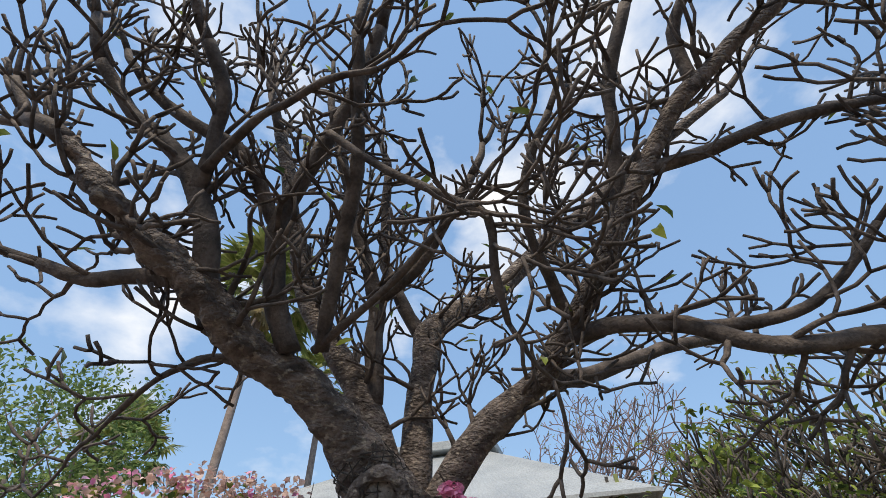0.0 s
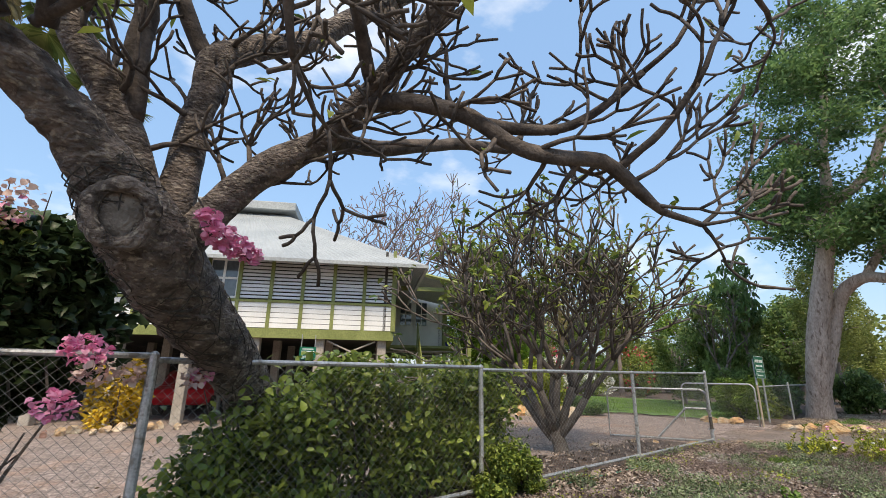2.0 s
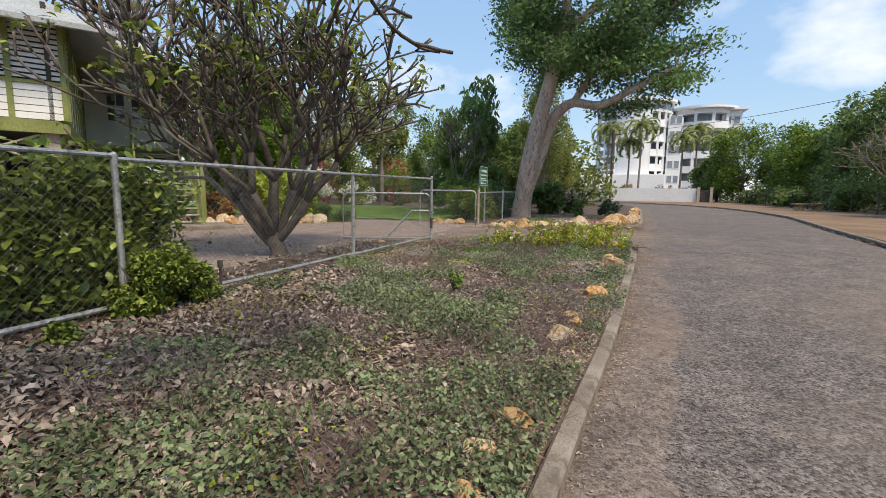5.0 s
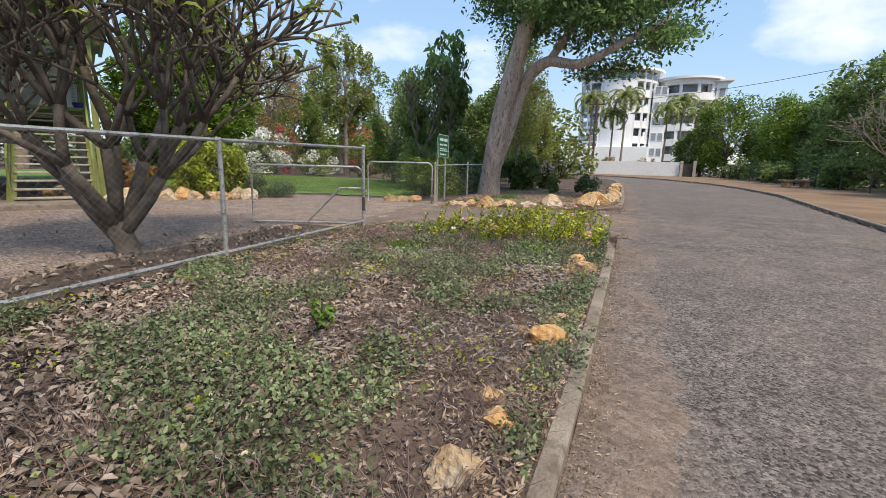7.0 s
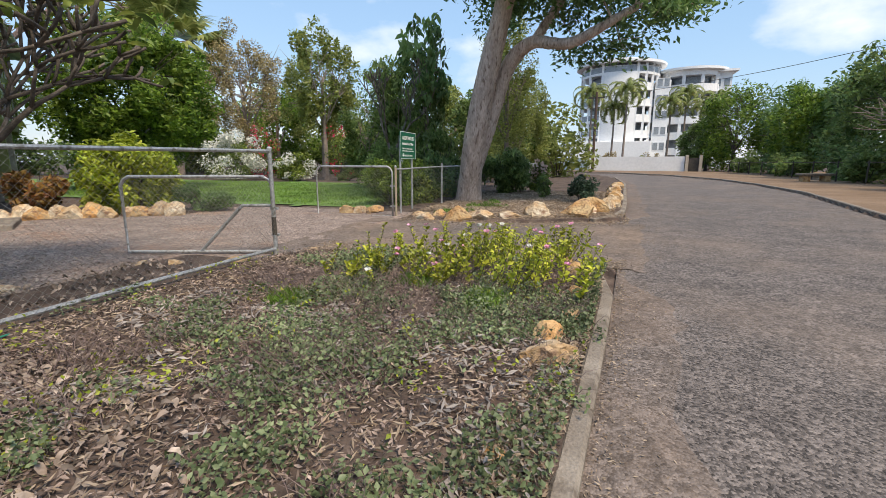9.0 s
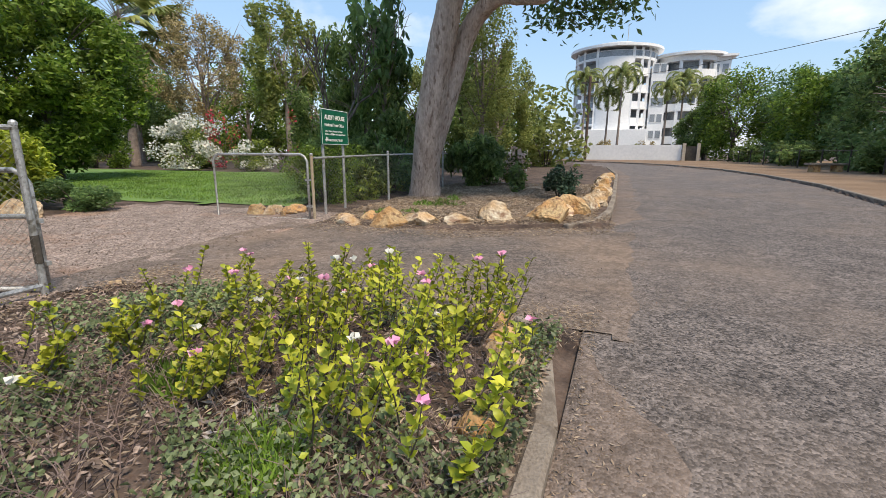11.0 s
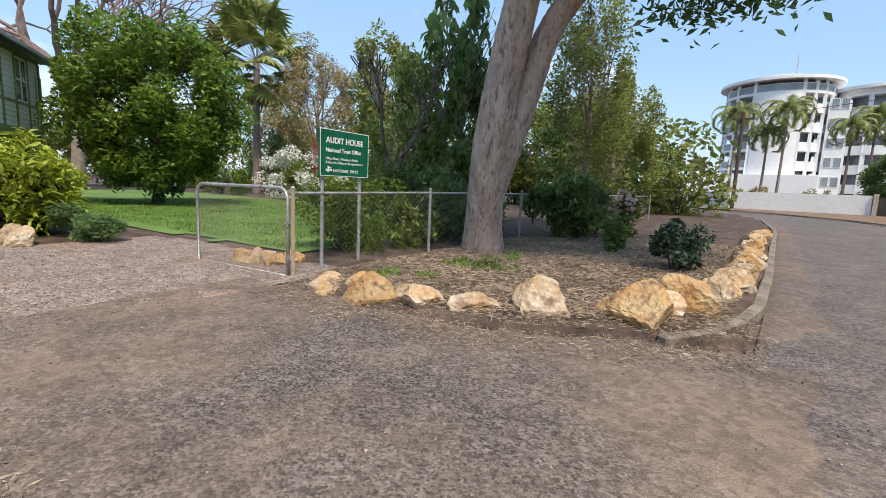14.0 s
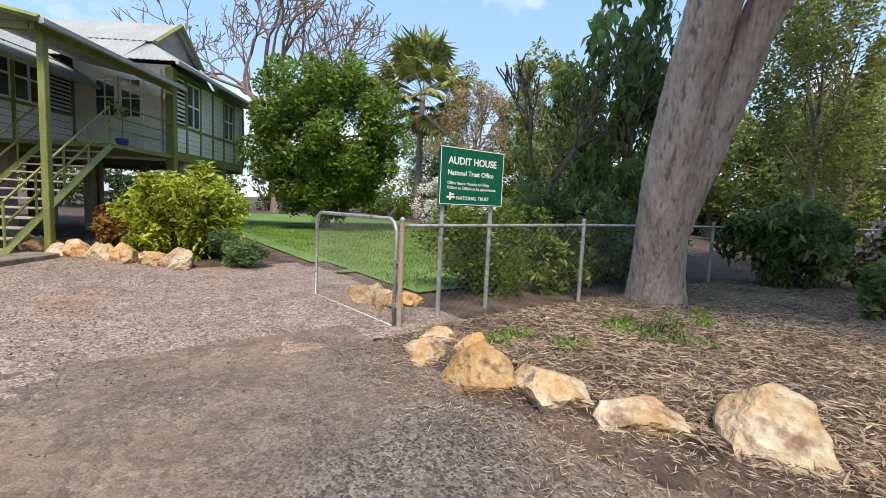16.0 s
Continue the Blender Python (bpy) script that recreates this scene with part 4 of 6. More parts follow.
limb([(-1.80, 1.16, 2.87, 0.029), (-1.36, 1.43, 2.97, 0.023), (-0.89, 1.71, 3.17, 0.018), (-0.55, 1.88, 3.37, 0.014)])
limb([(-2.5, 1.95, 2.0, 0.167), (-2.42, 1.63, 2.73, 0.122), (-2.38, 1.33, 3.18, 0.112), (-2.32, 1.03, 3.62, 0.098), (-2.10, 0.82, 4.13, 0.084), (-1.73, 0.55, 4.83, 0.063)])
limb([(-2.39, 1.62, 2.84, 0.083), (-2.30, 1.58, 3.35, 0.081), (-2.22, 1.57, 3.60, 0.079), (-2.08, 1.38, 4.01, 0.066), (-1.93, 1.22, 4.41, 0.058), (-1.64, 0.99, 5.00, 0.048)])
limb([(-2.23, 1.57, 3.59, 0.070), (-1.96, 1.79, 3.76, 0.062), (-1.71, 1.93, 3.96, 0.051), (-1.39, 2.12, 4.37, 0.041)])
limb([(-2.5, 1.95, 2.0, 0.156), (-2.47, 1.97, 2.81, 0.124), (-2.43, 2.03, 3.21, 0.125), (-2.43, 2.06, 3.51, 0.127), (-2.41, 2.34, 3.77, 0.113), (-2.39, 2.73, 4.06, 0.108), (-2.23, 3.12, 4.50, 0.104), (-1.92, 3.69, 5.01, 0.092), (-1.50, 4.31, 5.61, 0.082), (-0.86, 5.21, 6.31, 0.062)])
limb([(-2.49, 2.04, 3.46, 0.080), (-2.47, 1.79, 3.84, 0.069), (-2.43, 1.62, 4.28, 0.057), (-2.07, 1.54, 5.04, 0.046)])
limb([(-2.5, 1.95, 2.0, 0.172), (-2.23, 2.23, 2.46, 0.128), (-2.05, 2.44, 2.70, 0.117), (-1.85, 2.66, 2.88, 0.107), (-1.57, 2.75, 3.06, 0.093), (-1.30, 2.83, 3.24, 0.088), (-0.93, 2.91, 3.52, 0.083), (-0.59, 3.01, 3.84, 0.075), (-0.18, 3.20, 4.18, 0.068), (0.30, 3.57, 4.51, 0.060), (0.70, 3.85, 4.79, 0.049)])
limb([(-0.89, 2.91, 3.57, 0.060), (-0.60, 2.84, 4.07, 0.055), (-0.40, 2.81, 4.46, 0.050), (-0.05, 2.86, 4.97, 0.046)])
limb([(-0.65, 2.99, 3.78, 0.057), (-0.40, 3.38, 3.86, 0.051), (-0.11, 3.79, 3.95, 0.040), (0.14, 4.25, 3.98, 0.032), (0.28, 4.68, 3.91, 0.024)])
limb([(-1.44, 2.75, 3.12, 0.042), (-1.12, 2.36, 3.44, 0.036), (-0.91, 2.27, 3.72, 0.033), (-0.55, 2.32, 4.08, 0.027)])
limb([(-1.59, 2.74, 3.05, 0.074), (-1.25, 2.93, 3.00, 0.064), (-0.98, 3.16, 2.86, 0.056), (-0.78, 3.36, 2.66, 0.050), (-0.62, 3.53, 2.59, 0.048), (-0.45, 3.77, 2.58, 0.046), (-0.37, 4.00, 2.46, 0.039), (-0.33, 4.27, 2.36, 0.029)])
limb([(-0.92, 3.22, 2.82, 0.040), (-0.68, 3.59, 2.81, 0.033), (-0.45, 3.81, 2.95, 0.028), (-0.22, 3.89, 3.14, 0.021)])
limb([(-1.91, 2.67, 2.89, 0.080), (-1.99, 3.31, 3.10, 0.072), (-1.99, 3.96, 3.39, 0.063), (-1.99, 4.73, 3.61, 0.050)])
limb([(-0.89, 1.02, 3.76, 0.028), (-0.81, 1.36, 3.45, 0.024), (-0.67, 1.78, 3.14, 0.022), (-0.70, 1.88, 3.06, 0.023), (-0.83, 1.97, 2.86, 0.022), (-0.96, 2.05, 2.68, 0.014)])
limb([(-1.87, 0.93, 2.75, 0.031), (-1.96, 0.59, 2.83, 0.025), (-2.21, 0.25, 2.74, 0.020), (-2.52, 0.00, 2.53, 0.016)])
limb([(-0.41, 3.88, 2.56, 0.027), (-0.17, 3.92, 2.72, 0.023), (0.05, 3.95, 2.94, 0.020)])
limb([(-1.21, 0.37, 3.61, 0.033), (-0.83, 0.62, 3.57, 0.025), (-0.57, 0.85, 3.57, 0.020), (-0.30, 1.22, 3.52, 0.015)])
limb([(-0.18, 3.20, 4.18, 0.049), (-0.02, 3.10, 4.57, 0.043), (0.29, 3.18, 4.86, 0.035)])
limb(left_limb, False)
EYE_LINE = [(0.7, 1.2, 1.5), (0.75, 1.6, 1.3), (1.0, 2.8, 1.2), (1.1, 4.3, 1.25)]
twigs = [p for p in twigs if all((Vector(q) - Vector(e)).length > 0.9 for q, _ in p for e in EYE_LINE)]
tagged(part_mesh("branchwork", tubes(twigs, 6), M_TWIG, plumeria, smooth=True), kind="stuff")
rngp = np.random.default_rng(3)
lc = np.array([tuple(p + d * 0.05) for p, d in tips if rr.random() < 0.05 and p.x < 0])
part_mesh("sparse_foliage", fine_leaves(lc, 0.15, rngp, 3.2, 0.0), L_HEDGE, plumeria, "few small green leaves")
for k in range(20):
    axis_pts = smooth_path(trunk, 8)
    turn, ph = rr.uniform(0.15, 0.75) * rr.choice((-1, 1)), rr.uniform(0, 6.28)
    creeper = []
    for i in range(10, len(axis_pts)):
        c, r = Vector(axis_pts[i][0]), axis_pts[i][1]
        dd = (Vector(axis_pts[i][0]) - Vector(axis_pts[i - 1][0])).normalized()
        e1 = dd.orthogonal().normalized()
        e2 = dd.cross(e1)
        a = ph + turn * i + 0.3 * math.sin(i * 0.9 + k)
        creeper.append((tuple(c + (e1 * math.cos(a) + e2 * math.sin(a)) * (r + 0.012)), 0.004))
    part_mesh("creeper_stem", tubes([creeper], 5), M_DARK, plumeria, "thin dark dead creeper")
knot_at = look((-2.05, 1.66, 2.13), (-4.7, 2.0, 2.8))
ring = [[(0.135 * math.cos(a) * (1 + 0.06 * math.sin(3 * a)), 0.155 * math.sin(a), 0.035 + 0.012 * math.sin(2 * a), 0.042 + 0.006 * math.sin(5 * a)) for a in np.linspace(0, 6.2832, 33)]]
part_mesh("knot", tubes([[(tuple(p[:3]), p[3]) for p in ring[0]]], 12, cap=False), M_BARK, plumeria, "ring-shaped pruning scar", smooth=True).matrix_world = knot_at
kn = bmesh.new()
bmesh.ops.create_uvsphere(kn, u_segments=18, v_segments=10, radius=0.115)
for v in kn.verts:
    v.co = Vector((v.co.x, v.co.y * 1.15, v.co.z * 0.3 + 0.012 * noise.noise(v.co * 30)))
part("knot_core", kn, mat("grey_scar_wood", (0.16, 0.135, 0.115), (0.30, 0.26, 0.225), 9, 0.9, 0.8, fine=50), plumeria, "grey weathered core of the scar", smooth=True).matrix_world = knot_at

# small bushy frangipani behind the fence
frangi = thing("frangipani", (-4.66, 9.3, land_z(-4.66, 9.3)), 0, "short-trunked nearly bare frangipani behind the fence", "tree")
frangi.scale = (1.13, 1.13, 1.08)
rr = random.Random(11)
out, tips = [], []
part_mesh("trunk", tubes([smooth_path([(0.04, 0.02, -0.15, 0.17), (0.02, 0, 0.1, 0.125), (-0.06, -0.03, 0.34, 0.12), (-0.1, -0.04, 0.5, 0.10)], 4)], 10), M_TWIG2, frangi, smooth=True)
for k in range(8):
    a = 6.28 * k / 8 + 0.3
    w = (0.95, 0.5, 0.8, 0.3)[k % 4]
    z = 0.22 + 0.07 * (k % 4)
    forks((-0.05 + math.cos(a) * 0.04, -0.03 + math.sin(a) * 0.04, z), (math.cos(a) * w, math.sin(a) * w, 0.95), 0.078, 0.86, 6, rr, out, tips, up=0.26, spread=0.62, shrink=0.85, bend=0.19, rmin=0.0145)
tagged(part_mesh("branchwork", tubes(out, 6), M_TWIG2, frangi, smooth=True), kind="stuff")
rngp = np.random.default_rng(4)
lc = np.repeat(np.array([tuple(p + d * 0.05) for p, d in tips if rr.random() < 0.7]), 3, axis=0)
part_mesh("sparse_foliage", fine_leaves(lc + rngp.normal(size=lc.shape) * 0.04, 0.16, rngp, 2.8, -0.2), L_HEDGE, frangi, "tufts of narrow green leaves")


# ---- fences, gates, sign ----
def mesh_wire(name, a, b, z0, z1, parent, step=0.06, r=0.0014):
    """Chain-link wires: two families of slanting wires in the plane a-b."""
    A, B = Vector((*a, 0)), Vector((*b, 0))
    L, h = (B - A).length, z1 - z0
    d = (B - A) / L
    paths = []
    n = int((L + h) / step)
    for k in range(n):
        s = k * step
        for flip in (0, 1):
            p0, p1 = (s - h, 0.0), (s, h)
            lo, hi = max(0, (h - s)), min(h, L - s + h)
            if lo >= hi:
                continue
            q0, q1 = s - h + lo, s - h + hi
            if flip:
                q0, q1 = L - q0, L - q1
            o = Vector((-d.y, d.x, 0)) * (0.004 if flip else -0.004)
            paths.append([(A + d * q0 + o + Vector((0, 0, z0 + lo)), r), (A + d * q1 + o + Vector((0, 0, z0 + hi)), r)])
    return part_mesh(name, tubes(paths, 3, cap=False), M_WIRE, parent, "thin chain-link mesh")


FX = -3.2
fence = thing("near_fence", (0, 0, 0), 0, "galvanised chain-link fence with pipe rails", "fence")
post_ys = [-8.4, -4.9, -1.4, 2.13, 5.6, 9.5, 13.0]
for a, b in zip(post_ys, post_ys[1:]):
    za, zb = 1.42 if a < 9 else 1.45, 1.45 if b < 12 else 1.49
    part("top_rail", rods([((FX, a, za), (FX, b, zb))], 0.022), M_GALV, fence)
    part("bottom_rail", rods([((FX, a, 0.085), (FX, b, 0.095))], 0.024), M_GALV, fence)
    mesh_wire("wire_mesh", (FX + 0.02, a), (FX + 0.02, b), 0.02, 1.42, fence, 0.075)
for y in post_ys:
    part("post", rods([((FX, y, -0.3), (FX, y, 1.45 if y < 12 else 1.52))], 0.03 if y != 2.13 else 0.035, 10), M_GALV, fence)
    cp = bmesh.new()
    bmesh.ops.create_uvsphere(cp, u_segments=8, v_segments=5, radius=0.036, matrix=Matrix.Translation((FX, y, 1.45 if y < 12 else 1.52)))
    part("post_cap", cp, M_GALV, fence)


part("tape_band", rods([((FX, 13.0, 0.30), (FX, 13.0, 0.56))], 0.034, 10), M_DARK, fence, "black tape band on the gate post")


def gate(name, hinge, free, z0, z1, label, brace):
    g = thing(name, (0, 0, 0), 0, label, "gate")
    h, f = Vector((*hinge, 0)), Vector((*free, 0))
    d = (f - h).normalized()
    up = Vector((0, 0, 1))
    c = 0.12
    loop = [h + up * z0, h + up * (z1 - c), h + d * c * 0.4 + up * (z1 - c * 0.35), h + d * c + up * z1, f - d * c + up * z1, f - d * c * 0.4 + up * (z1 - c * 0.35), f + up * (z1 - c), f + up * z0, h + up * z0]
    part_mesh("gate_frame", tubes([[(tuple(p), 0.024) for p in loop]], 8), M_GALV, g, "bent pipe frame", smooth=True)
    mesh_wire("wire_mesh", (h + d * 0.03).xy, (f - d * 0.03).xy, z0 + 0.02, z1 - 0.02, g, 0.07)
    if brace:
        p = [h + up * 0.72, h + d * 0.45 + up * 0.72, h + d * 1.1 + up * z0]
        part_mesh("brace", tubes([[(tuple(q), 0.024) for q in p]], 8), M_GALV, g, "diagonal pipe brace")
    for z in (z0 + 0.25, z1 - 0.45):
        hb = bmesh.new()
        box(hb, -0.05, 0.07, -0.02, 0.02, -0.018, 0.018, Matrix.Translation(h + up * z))
        part("hinge", hb, M_GALV, g)
    return g


gate("near_gate", (-3.24, 13.06), (-5.25, 12.3), 0.04, 1.13, "open chain-link gate leaf folded into the yard", True)
gate("far_gate", (-3.42, 17.43), (-5.4, 17.28), 0.06, 1.24, "open chain-link gate with bent pipe frame", False)
ff = thing("far_fence", (0, 0, 0), 0, "chain-link fence running past the tall tree", "fence")
fpts = [(-3.34, 17.45), (-3.19, 20.3), (-3.0, 23.8), (-2.7, 27.5), (-2.3, 31.5), (-2.2, 36)]
for (xa, ya), (xb, yb) in zip(fpts, fpts[1:]):
    za, zb = yard_z(ya) + 1.1, yard_z(yb) + 1.1
    part("top_rail", rods([((xa, ya, za), (xb, yb, zb))], 0.02), M_GALV, ff)
    mesh_wire("wire_mesh", (xa, ya), (xb, yb), yard_z(ya) + 0.03, za, ff, 0.1 if ya < 22 else 0.14)
for x, y in fpts:
    part("post", rods([((x, y, -0.2), (x, y, yard_z(y) + 1.16))], 0.028, 10), mat("rusty_post", (0.33, 0.27, 0.19), (0.42, 0.36, 0.28), 6, 0.8, 0.2) if y < 18 else M_GALV, ff)
    cp = bmesh.new()
    bmesh.ops.create_uvsphere(cp, u_segments=8, v_segments=5, radius=0.034, matrix=Matrix.Translation((x, y, yard_z(y) + 1.16)))
    part("post_cap", cp, M_GALV, ff)


def letters(body, size, at, parent, name="lettering", bold=0.0, squeeze=1.0):
    cu = bpy.data.curves.new(name, 'FONT')
    cu.body, cu.size, cu.extrude, cu.offset = body, size, 0.002, bold
    tmp = new("tmp", cu)
    me = bpy.data.meshes.new_from_object(tmp)
    bpy.data.objects.remove(tmp)
    ob = part_mesh(name, me, M_LETTER, parent)
    ob.location = at
    ob.rotation_euler = (radians(90), 0, 0)
    ob.scale = (squeeze, 1, 1)
    return ob


sign = thing("sign_board", (-3.46, 18.47, 0.1), 91.0, "dark green painted sign on two grey posts, white lettering", "sign")
part("board", boxed(-0.50, 0.50, -0.012, 0.012, 1.32, 1.99, bevel=0.004), M_SIGN, sign)
part("border", boxed(-0.50, 0.50, -0.0135, -0.0125, 1.975, 1.985), M_LETTER, sign)
for z0, z1, xa, xb in ((1.975, 1.983, -0.485, 0.485), (1.327, 1.335, -0.485, 0.485), (1.33, 1.98, -0.489, -0.481), (1.33, 1.98, 0.481, 0.489)):
    part("border", boxed(xa, xb, -0.0155, -0.0125, z0, z1), M_LETTER, sign)
for x in (-0.40, 0.36):
    part("post", rods([((x, 0.045, -0.3), (x, 0.045, 1.9))], 0.028, 10), M_GALV, sign)
letters("AUDIT HOUSE", 0.118, (-0.38, -0.0130, 1.795), sign, bold=0.0025, squeeze=0.98)
letters("National Trust Office", 0.082, (-0.385, -0.0130, 1.668), sign, bold=0.0012)
letters("Office Hours: Monday to Friday", 0.05, (-0.385, -0.0130, 1.56), sign)
letters("9.00am to 2.00pm or by appointment", 0.05, (-0.385, -0.0130, 1.505), sign)
letters("NATIONAL TRUST", 0.062, (-0.245, -0.0130, 1.385), sign)
for a, b, c, d in ((-0.385, -0.27, 1.40, 1.425), (-0.35, -0.325, 1.38, 1.47), (-0.33, -0.28, 1.435, 1.455)):
    part("emblem", boxed(a, b, -0.0155, -0.0125, c, d), M_LETTER, sign)


# ---- rocks ----
def rock(at, size, seed, material=M_ROCK, group="rocks edging the bed", label="rough ochre sandstone boulder", tall=0.75, sunk=0.42):
    rr = random.Random(seed)
    bm = bmesh.new()
    bmesh.ops.create_icosphere(bm, subdivisions=4 if size > 0.2 else 3, radius=1.0)
    cuts = []
    for k in range(13):
        n = Vector((rr.uniform(-1, 1), rr.uniform(-1, 1), rr.uniform(-0.3, 1))).normalized()
        cuts.append((n, rr.uniform(0.46, 0.76)))
    for v in bm.verts:
        for n, c in cuts:
            e = v.co.dot(n) - c
            if e > 0:
                v.co -= n * e * 0.98
        v.co *= 1 + 0.05 * noise.noise(v.co * 2.5 + Vector((seed, 0, 0))) - 0.07 * max(0, 0.25 - abs(noise.noise(v.co * 3 + Vector((seed, 5, 0))))) * 4 + 0.03 * noise.noise(v.co * 14)
        v.co = Vector((v.co.x * size, v.co.y * size * rr_ratio(seed), v.co.z * size * tall))
    ob = part("rock", bm, material)
    ob.matrix_world = pose(at[0], at[1], at[2] + size * tall * sunk, 0, 0, rr.uniform(0, 360))
    return tagged(ob, label, "rock", group)


def rr_ratio(seed):
    return 0.65 + 0.3 * ((seed * 37) % 10) / 10


row = [(-2.5, 17.2, 0.36, 0.36), (-2.78, 17.62, 0.30, 0.4), (-2.3, 17.62, 0.27, 0.55), (-1.76, 17.25, 0.38, 0.8), (-1.2, 17.46, 0.45, 0.5), (-0.65, 17.62, 0.37, 0.55), (-0.12, 18.02, 0.46, 0.72), (0.79, 18.25, 0.50, 0.8), (1.0, 18.72, 0.30, 1.0), (1.2, 18.95, 0.46, 1.0), (1.36, 19.6, 0.36, 0.9), (0.3, 18.12, 0.12, 0.8)]
for k, (x, y, s, h) in enumerate(row):
    rock((x, y, road_z(y)), s, (21 if k == 7 else 31 if k == 6 else k + 3), M_ROCK if k in (2, 3, 7, 9) else M_ROCK2, tall=h, sunk=0.36)
for k in range(26):
    y = 20.0 + k * 0.42
    rock((kerb_x(y) - 0.42 + 0.08 * math.sin(k * 2.1), y, land_z(1, y)), 0.25 + 0.11 * ((k * 7) % 5) / 5, 40 + k, M_ROCK2 if k % 3 else M_ROCK)
kerb_rocks = [(0.45, 4.6, 0.12), (0.40, 5.0, 0.10), (0.5, 5.3, 0.17), (0.62, 6.9, 0.18), (0.70, 7.35, 0.13), (0.6, 7.6, 0.10), (0.86, 8.5, 0.21), (0.90, 8.92, 0.14), (0.99, 9.15, 0.12), (0.64, 8.62, 0.10), (0.85, 9.6, 0.09), (0.97, 10.66, 0.22), (0.95, 11.06, 0.19), (1.06, 11.5, 0.14), (1.05, 12.2, 0.13), (1.08, 12.9, 0.17)]
for k, (x, y, s) in enumerate(kerb_rocks):
    rock((x, y, land_z(x, y)), s, 70 + k, M_ROCK2 if k % 2 else M_ROCK, tall=0.8, sunk=0.42)
for k in range(15):
    f = k / 14
    rock((-12.7 + 4.0 * f, 13.2 + 2.85 * f + 0.1 * math.sin(k * 3), 0.02), 0.33 + 0.09 * ((k * 3) % 4) / 4, 100 + k, M_ROCK2 if k % 3 else M_ROCK, "rocks edging the croton bed")
for k in range(9):
    rock((-4.2 - 0.3 * (k % 4), 17.65 + 0.22 * (k // 3), 0.08), 0.13 + 0.05 * (k % 3), 130 + k, M_ROCK2 if k % 2 else M_ROCK, "rock pile behind the gate")

# ---- tall tree ----
tall = thing("tall_tree", (-2.95, 21.6, 0.1), 0, "tall leaning shade tree with pinkish bark and airy green crown", "tree")
tl = [
    [(0.27, -0.2, -0.1, 0.52), (0.29, -0.23, 0.12, 0.42), (0.36, -0.36, 0.7, 0.35), (0.49, -0.54, 1.5, 0.335), (0.62, -0.64, 2.2, 0.33), (0.8, -0.72, 3.1, 0.31), (1.05, -0.8, 4.1, 0.29), (1.32, -0.82, 5.2, 0.26), (1.6, -0.8, 6.4, 0.24), (1.75, -0.7, 7.3, 0.20), (1.9, -0.5, 9.0, 0.12), (2.3, -0.2, 11.5, 0.08), (2.6, 0, 14.2, 0.04)],
    [(0.52, -0.42, 1.1, 0.24), (0.80, -0.42, 2.0, 0.255), (1.08, -0.34, 3.0, 0.25), (1.3, -0.3, 3.7, 0.23), (1.66, -0.36, 4.25, 0.20), (2.2, -0.6, 4.5, 0.17), (2.75, -0.9, 4.35, 0.15), (3.3, -1.1, 4.3, 0.13), (4.2, -1.2, 4.7, 0.10), (5.6, -1.2, 5.4, 0.05)],
    [(2.2, -0.6, 4.5, 0.13), (2.7, -0.2, 5.4, 0.13), (3.2, 0.2, 6.3, 0.11), (4.3, 0.6, 7.2, 0.08), (5.6, 1.0, 8.2, 0.04)],
    [(1.72, -0.72, 7.1, 0.17), (2.4, -0.6, 7.5, 0.16), (3.0, -0.4, 8.2, 0.15), (3.6, -0.2, 9.6, 0.13), (4.6, 0, 11.2, 0.10), (5.6, 0.3, 13.2, 0.05)],
    [(3.0, -0.4, 8.2, 0.10), (4.4, -0.9, 8.4, 0.08), (5.8, -1.3, 8.0, 0.05), (7.2, -1.4, 7.6, 0.03)],
    [(1.9, -0.5, 8.8, 0.10), (1.0, -0.9, 9.8, 0.08), (0.0, -1.2, 10.2, 0.05)],
    [(1.6, -0.8, 6.2, 0.08), (0.6, -1.0, 7.2, 0.06), (-0.7, -1.1, 7.9, 0.03)],
    [(1.4, -0.8, 5.6, 0.09), (0.9, 0.2, 6.4, 0.07), (0.3, 1.2, 7.4, 0.04)],
    [(2.3, -0.2, 11.2, 0.07), (1.4, 0.8, 12.6, 0.05), (0.9, 1.4, 14.0, 0.03)],
    [(3.6, -0.2, 9.4, 0.08), (4.4, 1.4, 10.4, 0.06), (5.0, 2.8, 11.0, 0.03)],
    [(1.5, -0.82, 5.8, 0.07), (2.1, -1.3, 5.9, 0.06), (2.8, -1.9, 6.3, 0.04), (3.5, -2.4, 6.4, 0.03)],
]
for l in tl[:2]:
    part_mesh("trunk", bark_skin(tubes([smooth_path(l, 14)], 32), 0.022), M_BIGBARK, tall, smooth=True)
for l in tl[2:]:
    part_mesh("limb", tubes([smooth_path(l, 5)], 9), M_BIGBARK, tall, smooth=True)
rng = np.random.default_rng(21)
rr = random.Random(21)


def crown_floor(x):
    """Lowest foliage over the tree, falling towards the side of the road."""
    return float(np.interp(x, [-2, 0.5, 2.2, 3.2, 5.5, 6.6, 8], [6.6, 5.3, 4.9, 3.95, 3.9, 4.6, 6.2]))


